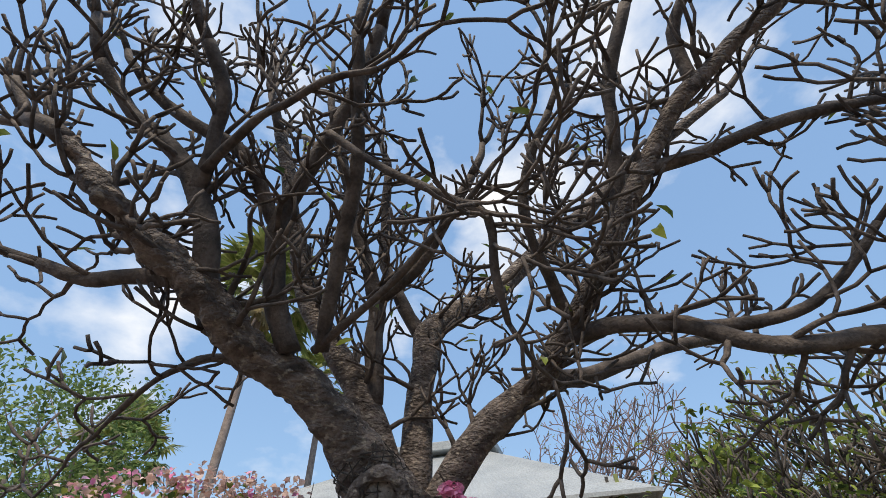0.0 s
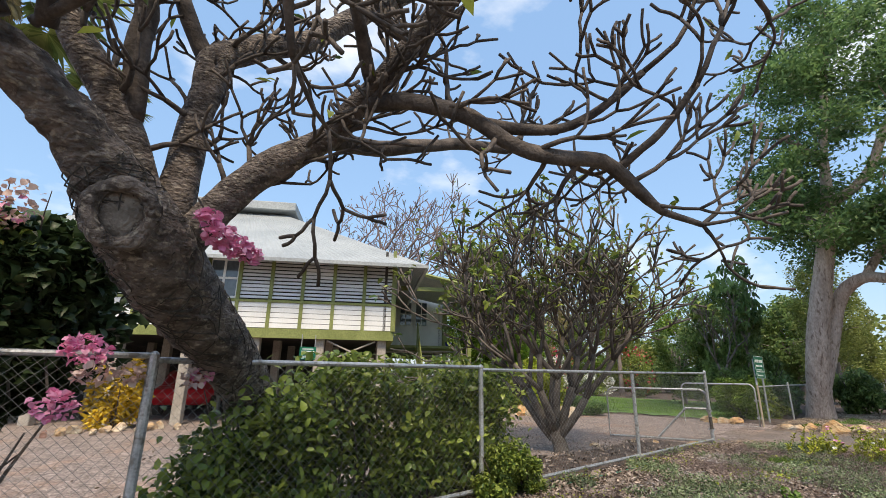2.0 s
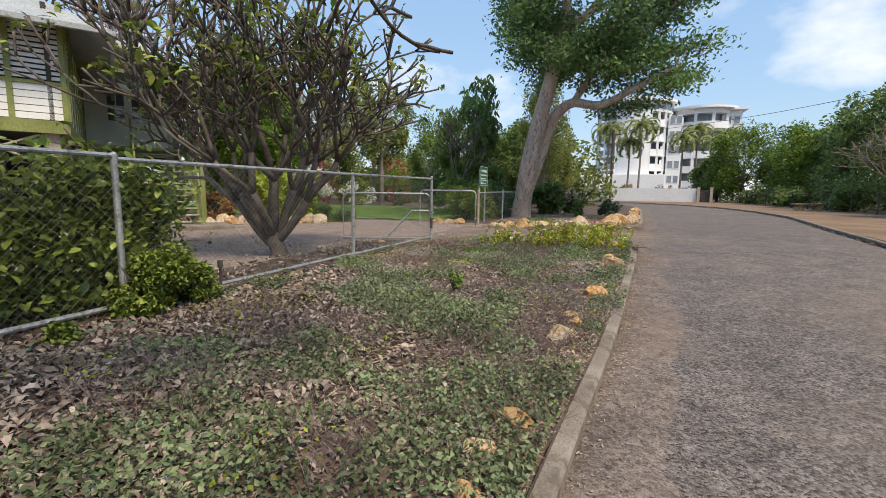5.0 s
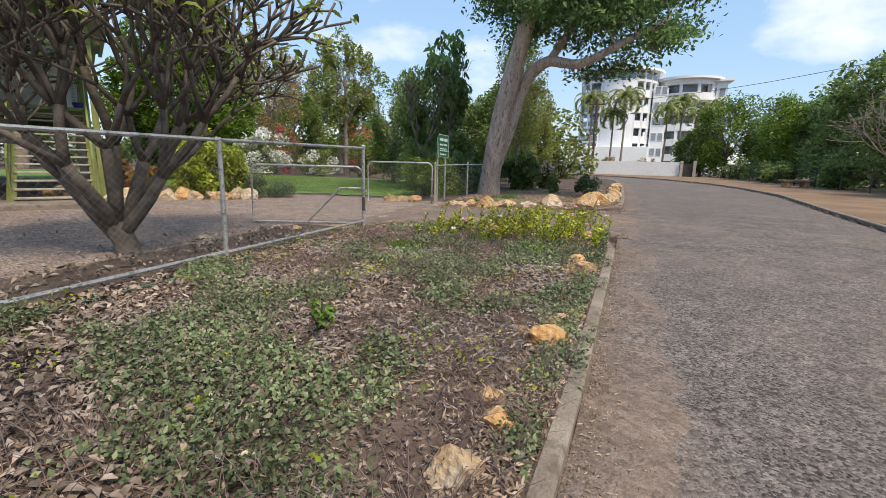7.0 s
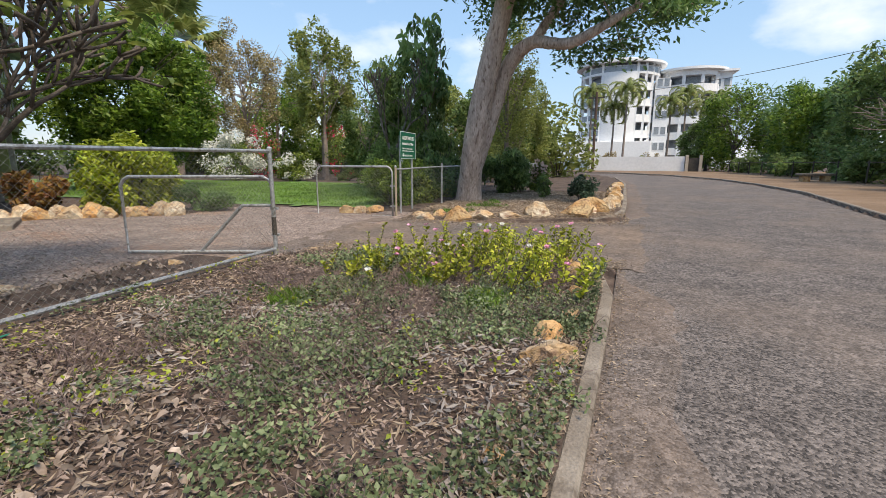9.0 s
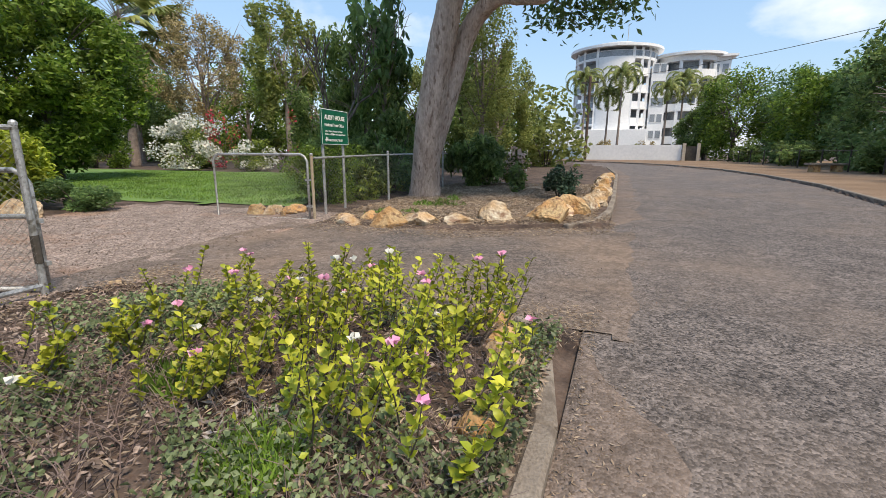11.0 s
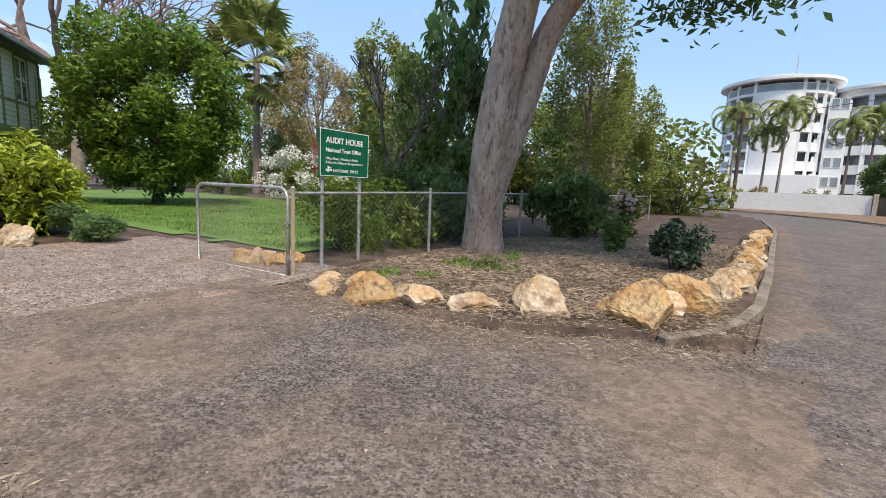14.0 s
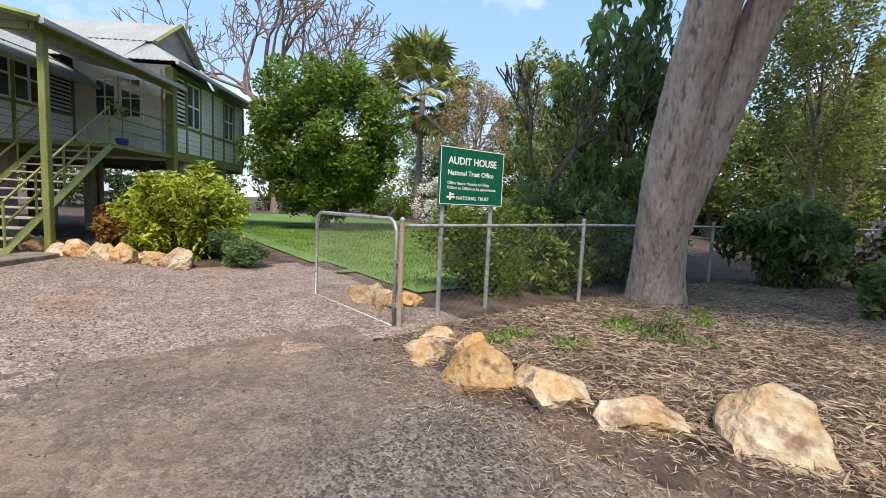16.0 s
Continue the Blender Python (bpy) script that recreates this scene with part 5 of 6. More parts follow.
bones = [q for l in tl for q in smooth_path(l, 3) if q[1] < 0.15]
ends, tw = [], []
while len(ends) < 185:
    v = Vector((rr.gauss(0, 1), rr.gauss(0, 1), rr.gauss(0, 1))).normalized() * rr.uniform(0.25, 1.0) ** 0.5
    e = Vector((3.0 + v.x * 4.7, -0.2 + v.y * 3.6, 9.6 + v.z * 6.0))
    near = min(bones, key=lambda q: (Vector(q[0]) - e).length)
    reach = (Vector(near[0]) - e).length
    if e.z < crown_floor(e.x) + 0.25 or reach > 2.6 or e.x < -1.1 + 0.34 * (e.z - 7):
        continue
    ends.append(e)
    o = Vector(near[0])
    tw.append(smooth_path([(*o, max(near[1] * 0.35, 0.02)), (*(o.lerp(e, 0.5) + Vector((rr.uniform(-0.2, 0.2), rr.uniform(-0.2, 0.2), 0.15 + 0.05 * reach))), 0.018), (*e, 0.006)], 3))
    for k in range(3):
        f = e + Vector((rr.uniform(-0.6, 0.6), rr.uniform(-0.6, 0.6), rr.uniform(-0.45, 0.3)))
        tw.append([(tuple(o.lerp(e, 0.7)), 0.011), (tuple(f), 0.004)])
tagged(part_mesh("branchwork", tubes(tw, 5), M_BIGBARK, tall), kind="stuff")
cl = np.array([tuple(e) for e in ends])
kk = rng.integers(0, len(cl), 62000)
pts = cl[kk] + np.clip(rng.normal(size=(62000, 3)) * np.array([0.42, 0.42, 0.21]), -1.3, 1.3)
part_mesh("crown", leaf_mesh(pts, 0.19, rng, 2.6, 0.5), L_BIG, tall)

# ---- hedge and shrubs on the fence ----
hedge = thing("hedge", (-3.35, 4.55, -0.05), 0, "glossy dark-green hedge growing against the wire fence", "hedge")
rng = np.random.default_rng(8)
hp = []
for k in range(95):
    c = np.array([rng.uniform(-0.5, 0.05), rng.uniform(-2.0, 1.75), 0])
    top = 1.40 - 0.95 * max(0, (-c[1] - 1.1)) - 0.5 * max(0, c[1] - 1.2)
    c[2] = rng.uniform(0.08, max(top, 0.35))
    hp.append(c + rng.normal(size=(190, 3)) * np.array([0.12, 0.19, 0.14]))
hp = np.concatenate(hp)
hp[:, 0] = np.minimum(hp[:, 0], 0.16 + rng.uniform(-0.1, 0.06, len(hp)))
hp[:, 2] = np.clip(hp[:, 2], 0.02, 1.6)
part_mesh("foliage", fine_leaves(hp, 0.094, rng, 1.75, 0.35, curl=0.08), L_HEDGE, hedge)
st = [smooth_path([(-0.2, y, -0.05, 0.014), (-0.2 + 0.1 * math.sin(y * 9), y + 0.1, 0.6, 0.01), (-0.1 + 0.1 * math.cos(y * 7), y - 0.1, 1.25, 0.005)], 3) for y in np.linspace(-1.9, 1.6, 30)]
tagged(part_mesh("stem", tubes(st, 5), M_TWIG2, hedge), kind="stuff")
for k, (x, y, r, h) in enumerate([(-3.05, 5.75, 0.36, 0.46), (-3.02, 6.2, 0.3, 0.32), (-2.98, 3.5, 0.16, 0.14), (-2.95, 4.2, 0.14, 0.12), (-2.9, 4.9, 0.15, 0.12), (-2.9, 3.0, 0.2, 0.16)]):
    bush("bed_shrub", (x, y, -0.05), (r, r, h), 0.062, int(2600 * r * h / 0.1) + 60, L_HEDGE, "low leafy shoots at the fence foot", "shrub", 200 + k, 7, group="shoots at the fence foot", fine=True)

# ---- garden beyond the court ----
bush("croton_bush", (-10.25, 16.2, 0.05), (1.3, 1.3, 1.25), 0.2, 8500, L_YELLOW, "rounded yellow-green croton bush behind rocks", "bush", 31, 64, 0.24, 3.2, -0.1, 9, upright=0.25, fine=True)
bush("red_croton", (-12.1, 15.0, 0.05), (0.8, 0.8, 0.8), 0.2, 1600, leaf_mat("bronze_leaf", (0.20, 0.07, 0.03), (0.30, 0.20, 0.05)), "bronze and orange croton by the steps", "bush", 36, 14, 0.35, 3.2)
bush("low_fern", (-8.7, 16.9, 0.05), (0.9, 0.6, 0.42), 0.11, 3000, L_BIG, "low spreading green bush at the lawn edge", "bush", 32, 12, 0.4, 3.5)
leafy_tree("round_tree", (-18.1, 22.3, 0.12), 8, 0.2, (0, 0, 3.95), (3.5, 3.5, 3.85), 0.21, 40000, L_ROUND, M_TWIG2, "dense rounded bright-green garden tree", 33, lumps=130, lump_r=0.17, shell=0.45)
fan_palm("fan_palm", (-29.0, 33.9, 0.15), 9.6, "tall fan palm with dead skirt", 34, 36, 3.2, 0.27)
fan_palm("garden_fan_palm", (-26.5, -3.0, 0.0), 20.5, "very tall fan palm behind the house", 35, 36, 3.2, 0.26)
fan_palm("garden_fan_palm", (-29.5, -8.5, 0.0), 10.5, "fan palm behind the house", 36, 30, 2.2, 0.24)
fan_palm("garden_fan_palm", (-33.0, 2.0, 0.0), 18.0, "very tall fan palm with a shaggy crown", 37, 30, 2.0, 0.24)
leafy_tree("pale_tree", (-15.5, 33.0, 0.15), 10.5, 0.16, (0, 0, 6.4), (2.3, 2.3, 3.8), 0.26, 6000, L_OLIVE, M_DRYBARK, "slender sparse olive-green garden tree", 41, lumps=40, lump_r=0.2)
leafy_tree("dry_tree", (-23.3, 34.8, 0.15), 11.5, 0.18, (0, 0, 6.5), (3.6, 3.6, 4.6), 0.17, 14000, L_DRY, M_DRYBARK, "half-bare tree with brown dry foliage", 42, lumps=60, lump_r=0.16, limbs=16)
leafy_tree("dry_tree", (-19.5, 38.8, 0.15), 11.5, 0.18, (0, 0, 6.0), (3.4, 3.4, 4.4), 0.2, 6500, L_OLIVE, M_DRYBARK, "thin olive-brown garden tree", 43, lumps=50, lump_r=0.16, limbs=16)
leafy_tree("dark_tree", (-6.3, 25.2, 0.13), 6.2, 0.13, (0, 0, 3.3), (1.7, 1.6, 2.9), 0.26, 5600, L_DARK, M_DRYBARK, "dark glossy-leaved tree behind the fence", 44, lumps=44, lump_r=0.22, length=3.2, droop=1.3, fine=True)
leafy_tree("dark_tree", (-8.8, 26.3, 0.13), 5.0, 0.11, (0, 0, 2.4), (1.5, 1.5, 2.3), 0.16, 7000, L_DARK, M_DRYBARK, "dense dark-green garden tree", 45, lumps=40, lump_r=0.24)
leafy_tree("climber_tree", (-5.3, 24.6, 0.13), 6.5, 0.08, (0, 0, 4.9), (1.15, 1.15, 2.3), 0.40, 430, L_BIG, M_DRYBARK, "tall stem with large drooping leaves", 46, lumps=22, lump_r=0.26, length=2.6, droop=1.7, fine=True)
leafy_tree("olive_tree", (-2.9, 28.3, 0.16), 7.4, 0.12, (0, 0, 4.5), (1.5, 1.9, 3.6), 0.13, 11000, L_OLIVE, M_DRYBARK, "airy olive-green tree along the fence", 47, lumps=70, lump_r=0.2, limbs=12)
leafy_tree("olive_tree", (-3.6, 34.5, 0.18), 7.5, 0.15, (0, 0, 3.3), (2.2, 2.6, 3.2), 0.16, 13000, L_OLIVE, M_DRYBARK, "airy olive-green tree along the fence", 48, lumps=60, lump_r=0.2)
leafy_tree("olive_tree", (-7.0, 43, 0.2), 7.0, 0.15, (0, 0, 2.7), (2.6, 3.2, 2.6), 0.22, 9000, L_ROUND, M_DRYBARK, "green tree along the fence", 49, lumps=50, lump_r=0.22)
bush("oleander_bush", (-2.1, 24.9, 0.13), (1.15, 1.15, 1.15), 0.22, 4200, L_DARK, "dark drooping-leaved bush against the fence", "bush", 50, 26, 0.3, 3.2, 0.8, fine=True)
bush("dark_shrub", (-4.6, 23.4, 0.13), (1.2, 1.2, 1.5), 0.22, 4200, L_DARK, "dark leafy shrub behind the wire", "bush", 51, 26, 0.3, 3.0, 1.2, fine=True)
bush("dark_shrub", (-5.9, 22.4, 0.13), (1.0, 1.0, 1.2), 0.12, 4000, L_DARK, "dense dark shrub with red blooms", "bush", 52, 22, 0.3, 2.4, 0.5)
bush("green_bush", (-4.4, 19.5, 0.1), (1.0, 1.2, 0.85), 0.08, 7500, L_ROUND, "low green bush behind the sign", "bush", 53, 18, 0.35, 2.6, 0.3)
for k in range(6):
    bush("fence_foot_shrub", (-3.9 - 0.3 * (k % 2), 20.6 + 0.75 * k, 0.12), (0.6, 0.6, 0.5 + 0.25 * (k % 3)), 0.16, 900, (L_HEDGE, L_DARK, L_BIG)[k % 3], "leafy shrub behind the wire fence", "shrub", 560 + k, 14, 0.35, 2.8, 0.5, group="shrubs behind the wire")
bush("bed_shrub", (-0.5, 22.7, 0.12), (0.32, 0.32, 0.5), 0.16, 420, L_DARK, "upright dark-leaved shrub in the mulch", "shrub", 54, 10, 0.35, 2.6, 0.2)
bush("bed_shrub", (0.72, 21.4, 0.12), (0.5, 0.5, 0.5), 0.12, 1300, leaf_mat("grey_green_leaf", (0.03, 0.065, 0.04), (0.08, 0.13, 0.08)), "rounded grey-green shrub in the mulch", "shrub", 55, 14, 0.35, 2.6, 0.3)


def blossom_bush(at, radii, material, label, n, seed, leaf=0.13, green=1400):
    ob = bush("bougainvillea", at, radii, 0.13, green, L_HEDGE, label, "bush", seed, 18, 0.3)
    rng = np.random.default_rng(seed + 500)
    pts = cloud(rng, n, (0, 0, radii[2] * 0.85), np.array(radii) * 1.06, 0.75, 20, 0.25)
    pts[:, 2] = np.maximum(pts[:, 2], 0.2)
    part_mesh("blossom", leaf_mesh(pts, leaf, rng, 1.3, 0.1), material, ob)
    return ob


blossom_bush((-20.3, 30.4, 0.15), (2.0, 1.7, 1.6), L_WHITEF, "white-flowering bougainvillea by the lawn", 2600, 60)
blossom_bush((-16.5, 31.0, 0.15), (1.4, 1.2, 0.9), L_WHITEF, "white-flowering bougainvillea by the lawn", 1100, 61)
blossom_bush((-20.0, 32.6, 0.15), (1.2, 1.2, 2.2), L_RED, "red-flowering bougainvillea by the lawn", 420, 62)
blossom_bush((-14.0, 32.5, 0.15), (1.2, 1.0, 1.9), L_RED, "red-flowering bougainvillea by the lawn", 260, 63)
blossom_bush((-1.1, 26.0, 0.14), (0.5, 0.6, 0.75), L_BLUSH, "pale pink-flowering bush against the fence", 200, 64)
for k in range(9):
    x = -32 + 2.6 * k + random.uniform(-0.5, 0.5)
    bush("border_shrub", (x, 30.5 + 0.1 * k + random.uniform(0, 2.5), 0.15), (1.1, 1.0, random.uniform(0.5, 1.4)), 0.2, 1200, (L_HEDGE, L_DARK, L_ROUND)[k % 3], "leafy shrub at the back of the lawn", "bush", 300 + k, 14, 0.35, group="lawn border shrubs")
for k, (x, y, h, m) in enumerate([(-28, 44, 9, L_ROUND), (-12, 44, 8, L_OLIVE), (-20, 50, 10, L_ROUND), (-36, 40, 10, L_DARK), (-6.5, 40, 7, L_DARK), (-10, 56, 9, L_ROUND), (-44, 30, 9, L_ROUND), (-42, 14, 9, L_DARK), (-40, -4, 10, L_DARK), (-36, -16, 11, L_ROUND), (-28, -20, 9, L_DARK), (-23, -10, 13, L_DARK)]):
    leafy_tree("background_tree", (x, y, 0.2), h, 0.2, (0, 0, h * 0.55), (h * 0.42, h * 0.42, h * 0.48), 0.3, 9000, m, M_DRYBARK, "leafy tree behind the garden", 330 + k, lumps=46, lump_r=0.24, group="trees behind the garden")

for k in range(30):
    f = k / 29
    x, y = (-44, -30 + 150 * f) if f < 0.5 else (-44 + 84 * (f - 0.5), 46 + 3 * math.sin(k))
    bush("boundary_hedge", (x, y, 0.1), (3.4, 3.4, 2.2 + 0.5 * (k % 3)), 0.45, 1500, (L_DARK, L_ROUND, L_OLIVE)[k % 3], "thick leafy boundary hedge behind the garden", "hedge", 700 + k, 22, 0.35, group="boundary hedges")

# bare spreading tree behind the house
bare = thing("bare_tree", (-35.5, 25.0, 0.1), 0, "large bare spreading tree with purplish twigs", "tree")
bare.scale = (1.1, 1.1, 1.2)
M_PURPLE = mat("purplish_twig", (0.17, 0.12, 0.115), (0.26, 0.19, 0.18), 5, 0.9, 0.3)
rr = random.Random(77)
part_mesh("trunk", tubes([smooth_path([(0, 0, -0.2, 0.4), (0.2, 0.1, 3, 0.32), (0, 0.2, 6, 0.3)], 5)], 10), M_DRYBARK, bare, smooth=True)
out, tips2 = [], []
for k in range(7):
    a = 6.28 * k / 7
    forks((0, 0.2, 5.8 - 0.2 * (k % 2)), (math.cos(a) * 0.95, math.sin(a) * 0.95, 0.95), 0.2, 3.3, 6, rr, out, tips2, up=0.12, spread=0.68, shrink=0.76, bend=0.28, rmin=0.03)
tagged(part_mesh("branchwork", tubes(out, 5), M_PURPLE, bare), kind="stuff")
lc = np.array([tuple(p) for p, d in tips2 if rr.random() < 0.25])
part_mesh("sparse_foliage", leaf_mesh(np.repeat(lc, 2, axis=0) + np.random.default_rng(2).normal(size=(2 * len(lc), 3)) * 0.2, 0.22, np.random.default_rng(7)), L_OLIVE, bare, "scattered small leaves")

# bougainvillea at the near end of the fence
bush("vine_thicket", (-3.62, 1.25, -0.05), (0.36, 0.7, 0.85), 0.12, 6400, L_VINE, "dark broad-leaved climber on the fence", "bush", 69, 30, 0.3, 1.5, 0.5, fine=True, lift=2.1)
vine = bush("bougainvillea", (-3.85, 0.9, -0.05), (0.6, 1.2, 0.88), 0.125, 8500, L_VINE, "dark-leaved bougainvillea with pink and blush bracts at the fence", "bush", 70, 34, 0.26, 1.6, 0.2, fine=True, lift=1.95)
rng = np.random.default_rng(71)


def cluster(at, r, n, material, parent, size=0.055):
    q = rng.normal(size=(n, 3))
    q /= np.linalg.norm(q, axis=1, keepdims=True)
    o = parent.matrix_world.translation
    return part_mesh("blossom", fine_leaves(np.array(at) - np.array(o) + q * r * (rng.uniform(0.3, 1, n) ** 0.5)[:, None] * np.array([1, 1, 0.75]), size, rng, 1.25, 0.0), material, parent)


cluster((-3.12, 1.72, 1.47), 0.15, 130, L_PINK, vine)
cluster((-3.1, 1.78, 1.32), 0.13, 60, L_BLUSH, vine)
cluster((-3.05, 1.62, 1.12), 0.14, 90, L_PINK, vine)
cluster((-3.1, 1.09, 1.62), 0.16, 120, L_PINK, vine)
cluster((-3.1, 1.0, 1.45), 0.15, 90, L_BLUSH, vine)
cluster((-3.2, 0.85, 2.38), 0.25, 150, L_BLUSH, vine)
cluster((-3.3, 1.15, 2.42), 0.2, 70, L_BLUSH, vine)
cluster((-3.3, 0.5, 2.45), 0.25, 120, L_BLUSH, vine)
cluster((-3.2, 2.42, 1.3), 0.12, 50, L_BLUSH, vine)
cluster((-3.2, 2.47, 1.3), 0.09, 24, L_PINK, vine)
cluster((-3.2, 2.0, 1.32), 0.11, 55, L_BLUSH, vine)
for k in range(9):
    c = (-3.35 + 0.12 * math.sin(k * 5), -0.25 + 0.17 * k, 2.38 + 0.13 * math.sin(k * 2.3))
    cluster(c, 0.17, 46, L_BLUSH, vine)
    cluster((c[0], c[1] + 0.06, c[2] + 0.03), 0.15, 16, L_PINK, vine)
    cluster((c[0] - 0.05, c[1], c[2] - 0.1), 0.22, 34, L_HEDGE, vine, 0.07)
arch = [smooth_path([(0.2 + 0.02 * k, -0.7 + 0.2 * k, 1.2, 0.01), (0.35, -0.95 + 0.2 * k, 2.2, 0.007), (0.5, -1.1 + 0.22 * k, 2.62, 0.003)], 4) for k in range(8)]
tagged(part_mesh("stem", tubes(arch, 5), M_TWIG2, vine), kind="stuff")
spray = thing("bougainvillea_spray", (-2.02, 2.11, 2.1), 0, "pink bougainvillea spray hanging on the plumeria trunk", "flowers")
part_mesh("stem", tubes([[((0.02, -0.12, 0.2), 0.006), ((0, 0, 0.05), 0.005), ((0.05, 0.2, -0.12), 0.003)]], 5), M_TWIG, spray)
for dx, dy, dz, r, n in ((0, -0.04, 0.10, 0.07, 60), (0.02, 0.03, 0.0, 0.10, 130), (0.03, 0.13, -0.05, 0.09, 110), (0.04, 0.22, -0.09, 0.06, 50)):
    cluster((-2.02 + dx, 2.11 + dy, 2.1 + dz), r, n, L_PINK, spray, 0.05)
bush("yellow_croton", (-13.6, 3.35, 0.0), (0.7, 0.8, 1.0), 0.2, 1500, leaf_mat("yellow_leaf", (0.45, 0.30, 0.02), (0.6, 0.42, 0.05)), "yellow croton beside the house stumps", "bush", 73, 14, 0.35, 3.0)
for k in range(10):
    rock((-12.5 - 0.25 * (k % 3), 2.0 + 0.28 * k, 0.0), 0.14 + 0.03 * (k % 3), 150 + k, mat("red_brick_rock", (0.22, 0.12, 0.09), (0.32, 0.20, 0.16), 4, 0.9, 0.5) if k == 0 else M_ROCK2, "rocks edging the yellow croton")

# red car parked under the house, seen in part
car = thing("car", (-17.6, 6.2, 0.0), 150, "small red car parked beneath the house", "car")
bm = bmesh.new()
prof = [(-1.9, 0.35), (-1.95, 0.75), (-1.7, 0.9), (-1.3, 0.95), (-0.7, 1.4), (0.7, 1.42), (1.3, 0.98), (1.9, 0.85), (1.95, 0.4)]
sides = [[bm.verts.new((x, y, z)) for x, z in prof] for y in (-0.8, 0.8)]
bm.faces.new(sides[0])
bm.faces.new(sides[1][::-1])
for i in range(len(prof)):
    j = (i + 1) % len(prof)
    bm.faces.new((sides[0][i], sides[1][i], sides[1][j], sides[0][j]))
bmesh.ops.recalc_face_normals(bm, faces=bm.faces[:])
bmesh.ops.bevel(bm, geom=bm.edges[:], offset=0.06, segments=2, affect='EDGES')
part("body", bm, mat("red_car_paint", (0.55, 0.015, 0.02), (0.62, 0.02, 0.03), 1, 0.3, 0.0, spec=0.6), car, smooth=True)
for x in (-1.2, 1.25):
    for y in (-0.78, 0.78):
        bm = bmesh.new()
        bmesh.ops.create_cone(bm, cap_ends=True, segments=20, radius1=0.31, radius2=0.31, depth=0.2, matrix=Matrix.Translation((x, y, 0.31)) @ Matrix.Rotation(radians(90), 4, 'X'))
        w = part("wheel", bm, M_DARK, car, "black tyre")
        bm = bmesh.new()
        bmesh.ops.create_cone(bm, cap_ends=True, segments=16, radius1=0.18, radius2=0.16, depth=0.22, matrix=Matrix.Translation((x, y, 0.31)) @ Matrix.Rotation(radians(90), 4, 'X'))
        part("rim", bm, M_GALV, w)

# office sign hanging below the floor of the house
osign = thing("office_sign", (-11.2, 7.15, 1.85), 57.0 + 0, "small green office sign hanging below the floor beam", "sign")
part("board", boxed(-0.22, 0.22, -0.012, 0.012, -0.12, 0.22, bevel=0.003), M_SIGN, osign)
letters("OFFICE", 0.1, (-0.18, -0.0135, -0.09), osign, bold=0.002)
for z, w in ((0.15, 0.15), (0.09, 0.17), (0.04, 0.16)):
    part("text_bar", boxed(-w, w, -0.0145, -0.0125, z, z + 0.022), M_LETTER, osign)
part("hanger", rods([((-0.18, 0, 0.2), (-0.18, 0, 0.55)), ((0.18, 0, 0.2), (0.18, 0, 0.55))], 0.012, 6), M_GALV, osign)

# blue flower pot on the landing
pot_m = Matrix.Translation(HOUSE_AT) @ pose(0, 0, 0, 0, 0, HOUSE_RZ)
pot = thing("flower_pot", tuple(pot_m @ Vector((6.3, -2.75, FLOOR - 0.02))), 0, "small blue pot with a straggly plant on the landing", "plant pot")
bm = bmesh.new()
bmesh.ops.create_cone(bm, cap_ends=True, segments=14, radius1=0.1, radius2=0.16, depth=0.2, matrix=Matrix.Translation((0, 0, 0.1)))
part("pot", bm, mat("blue_glaze", (0.03, 0.03, 0.2), (0.05, 0.05, 0.28), 3, 0.3, 0.0), pot)
part_mesh("stem", tubes([[((0, 0, 0.15), 0.012), ((0.03, 0.02, 0.6), 0.01), ((-0.02, 0, 0.95), 0.006)]], 5), M_TWIG2, pot)
part_mesh("foliage", leaf_mesh(np.random.default_rng(9).normal(size=(60, 3)) * np.array([0.12, 0.12, 0.1]) + np.array([0, 0, 0.95]), 0.12, np.random.default_rng(10)), L_DARK, pot)

# ---- far side: wall, pole, building, trees ----
fw = thing("boundary_wall", (0, 0, 0), 0, "long white rendered boundary wall across the bend", "wall", kind="structure")
bm = bmesh.new()
along(bm, (-0.2, 66.3), (9.8, 64.2), 0.2, 2.05, 0, 0.22)
part("rendered_wall", bm, M_BWHITE, fw)
bm = bmesh.new()
for k in range(60):
    a, b = lerp2((-0.3, 66.3), (-7.5, 69.5), k / 60), lerp2((-0.3, 66.3), (-7.5, 69.5), (k + 0.92) / 60)
    along(bm, b, a, 0.2, 1.9, 0, 0.03 + 0.02 * (k % 2))
part("iron_fence", bm, mat("pale_blue_iron", (0.40, 0.50, 0.54), (0.48, 0.57, 0.60), 1, 0.5, 0.05), fw, "pale blue corrugated iron fence")
for x, y in ((10.0, 64.1), (11.3, 63.8)):
    bm = boxed(x - 0.15, x + 0.15, y - 0.15, y + 0.15, 0.1, 2.2)
    part("gate_pier", bm, M_STUMP, fw, "grey gate pier")
bm = bmesh.new()
along(bm, (10.1, 64.1), (11.2, 63.8), 0.3, 1.9, 0, 0.05)
part("gate_leaf", bm, M_DARK, fw, "dark timber gate")

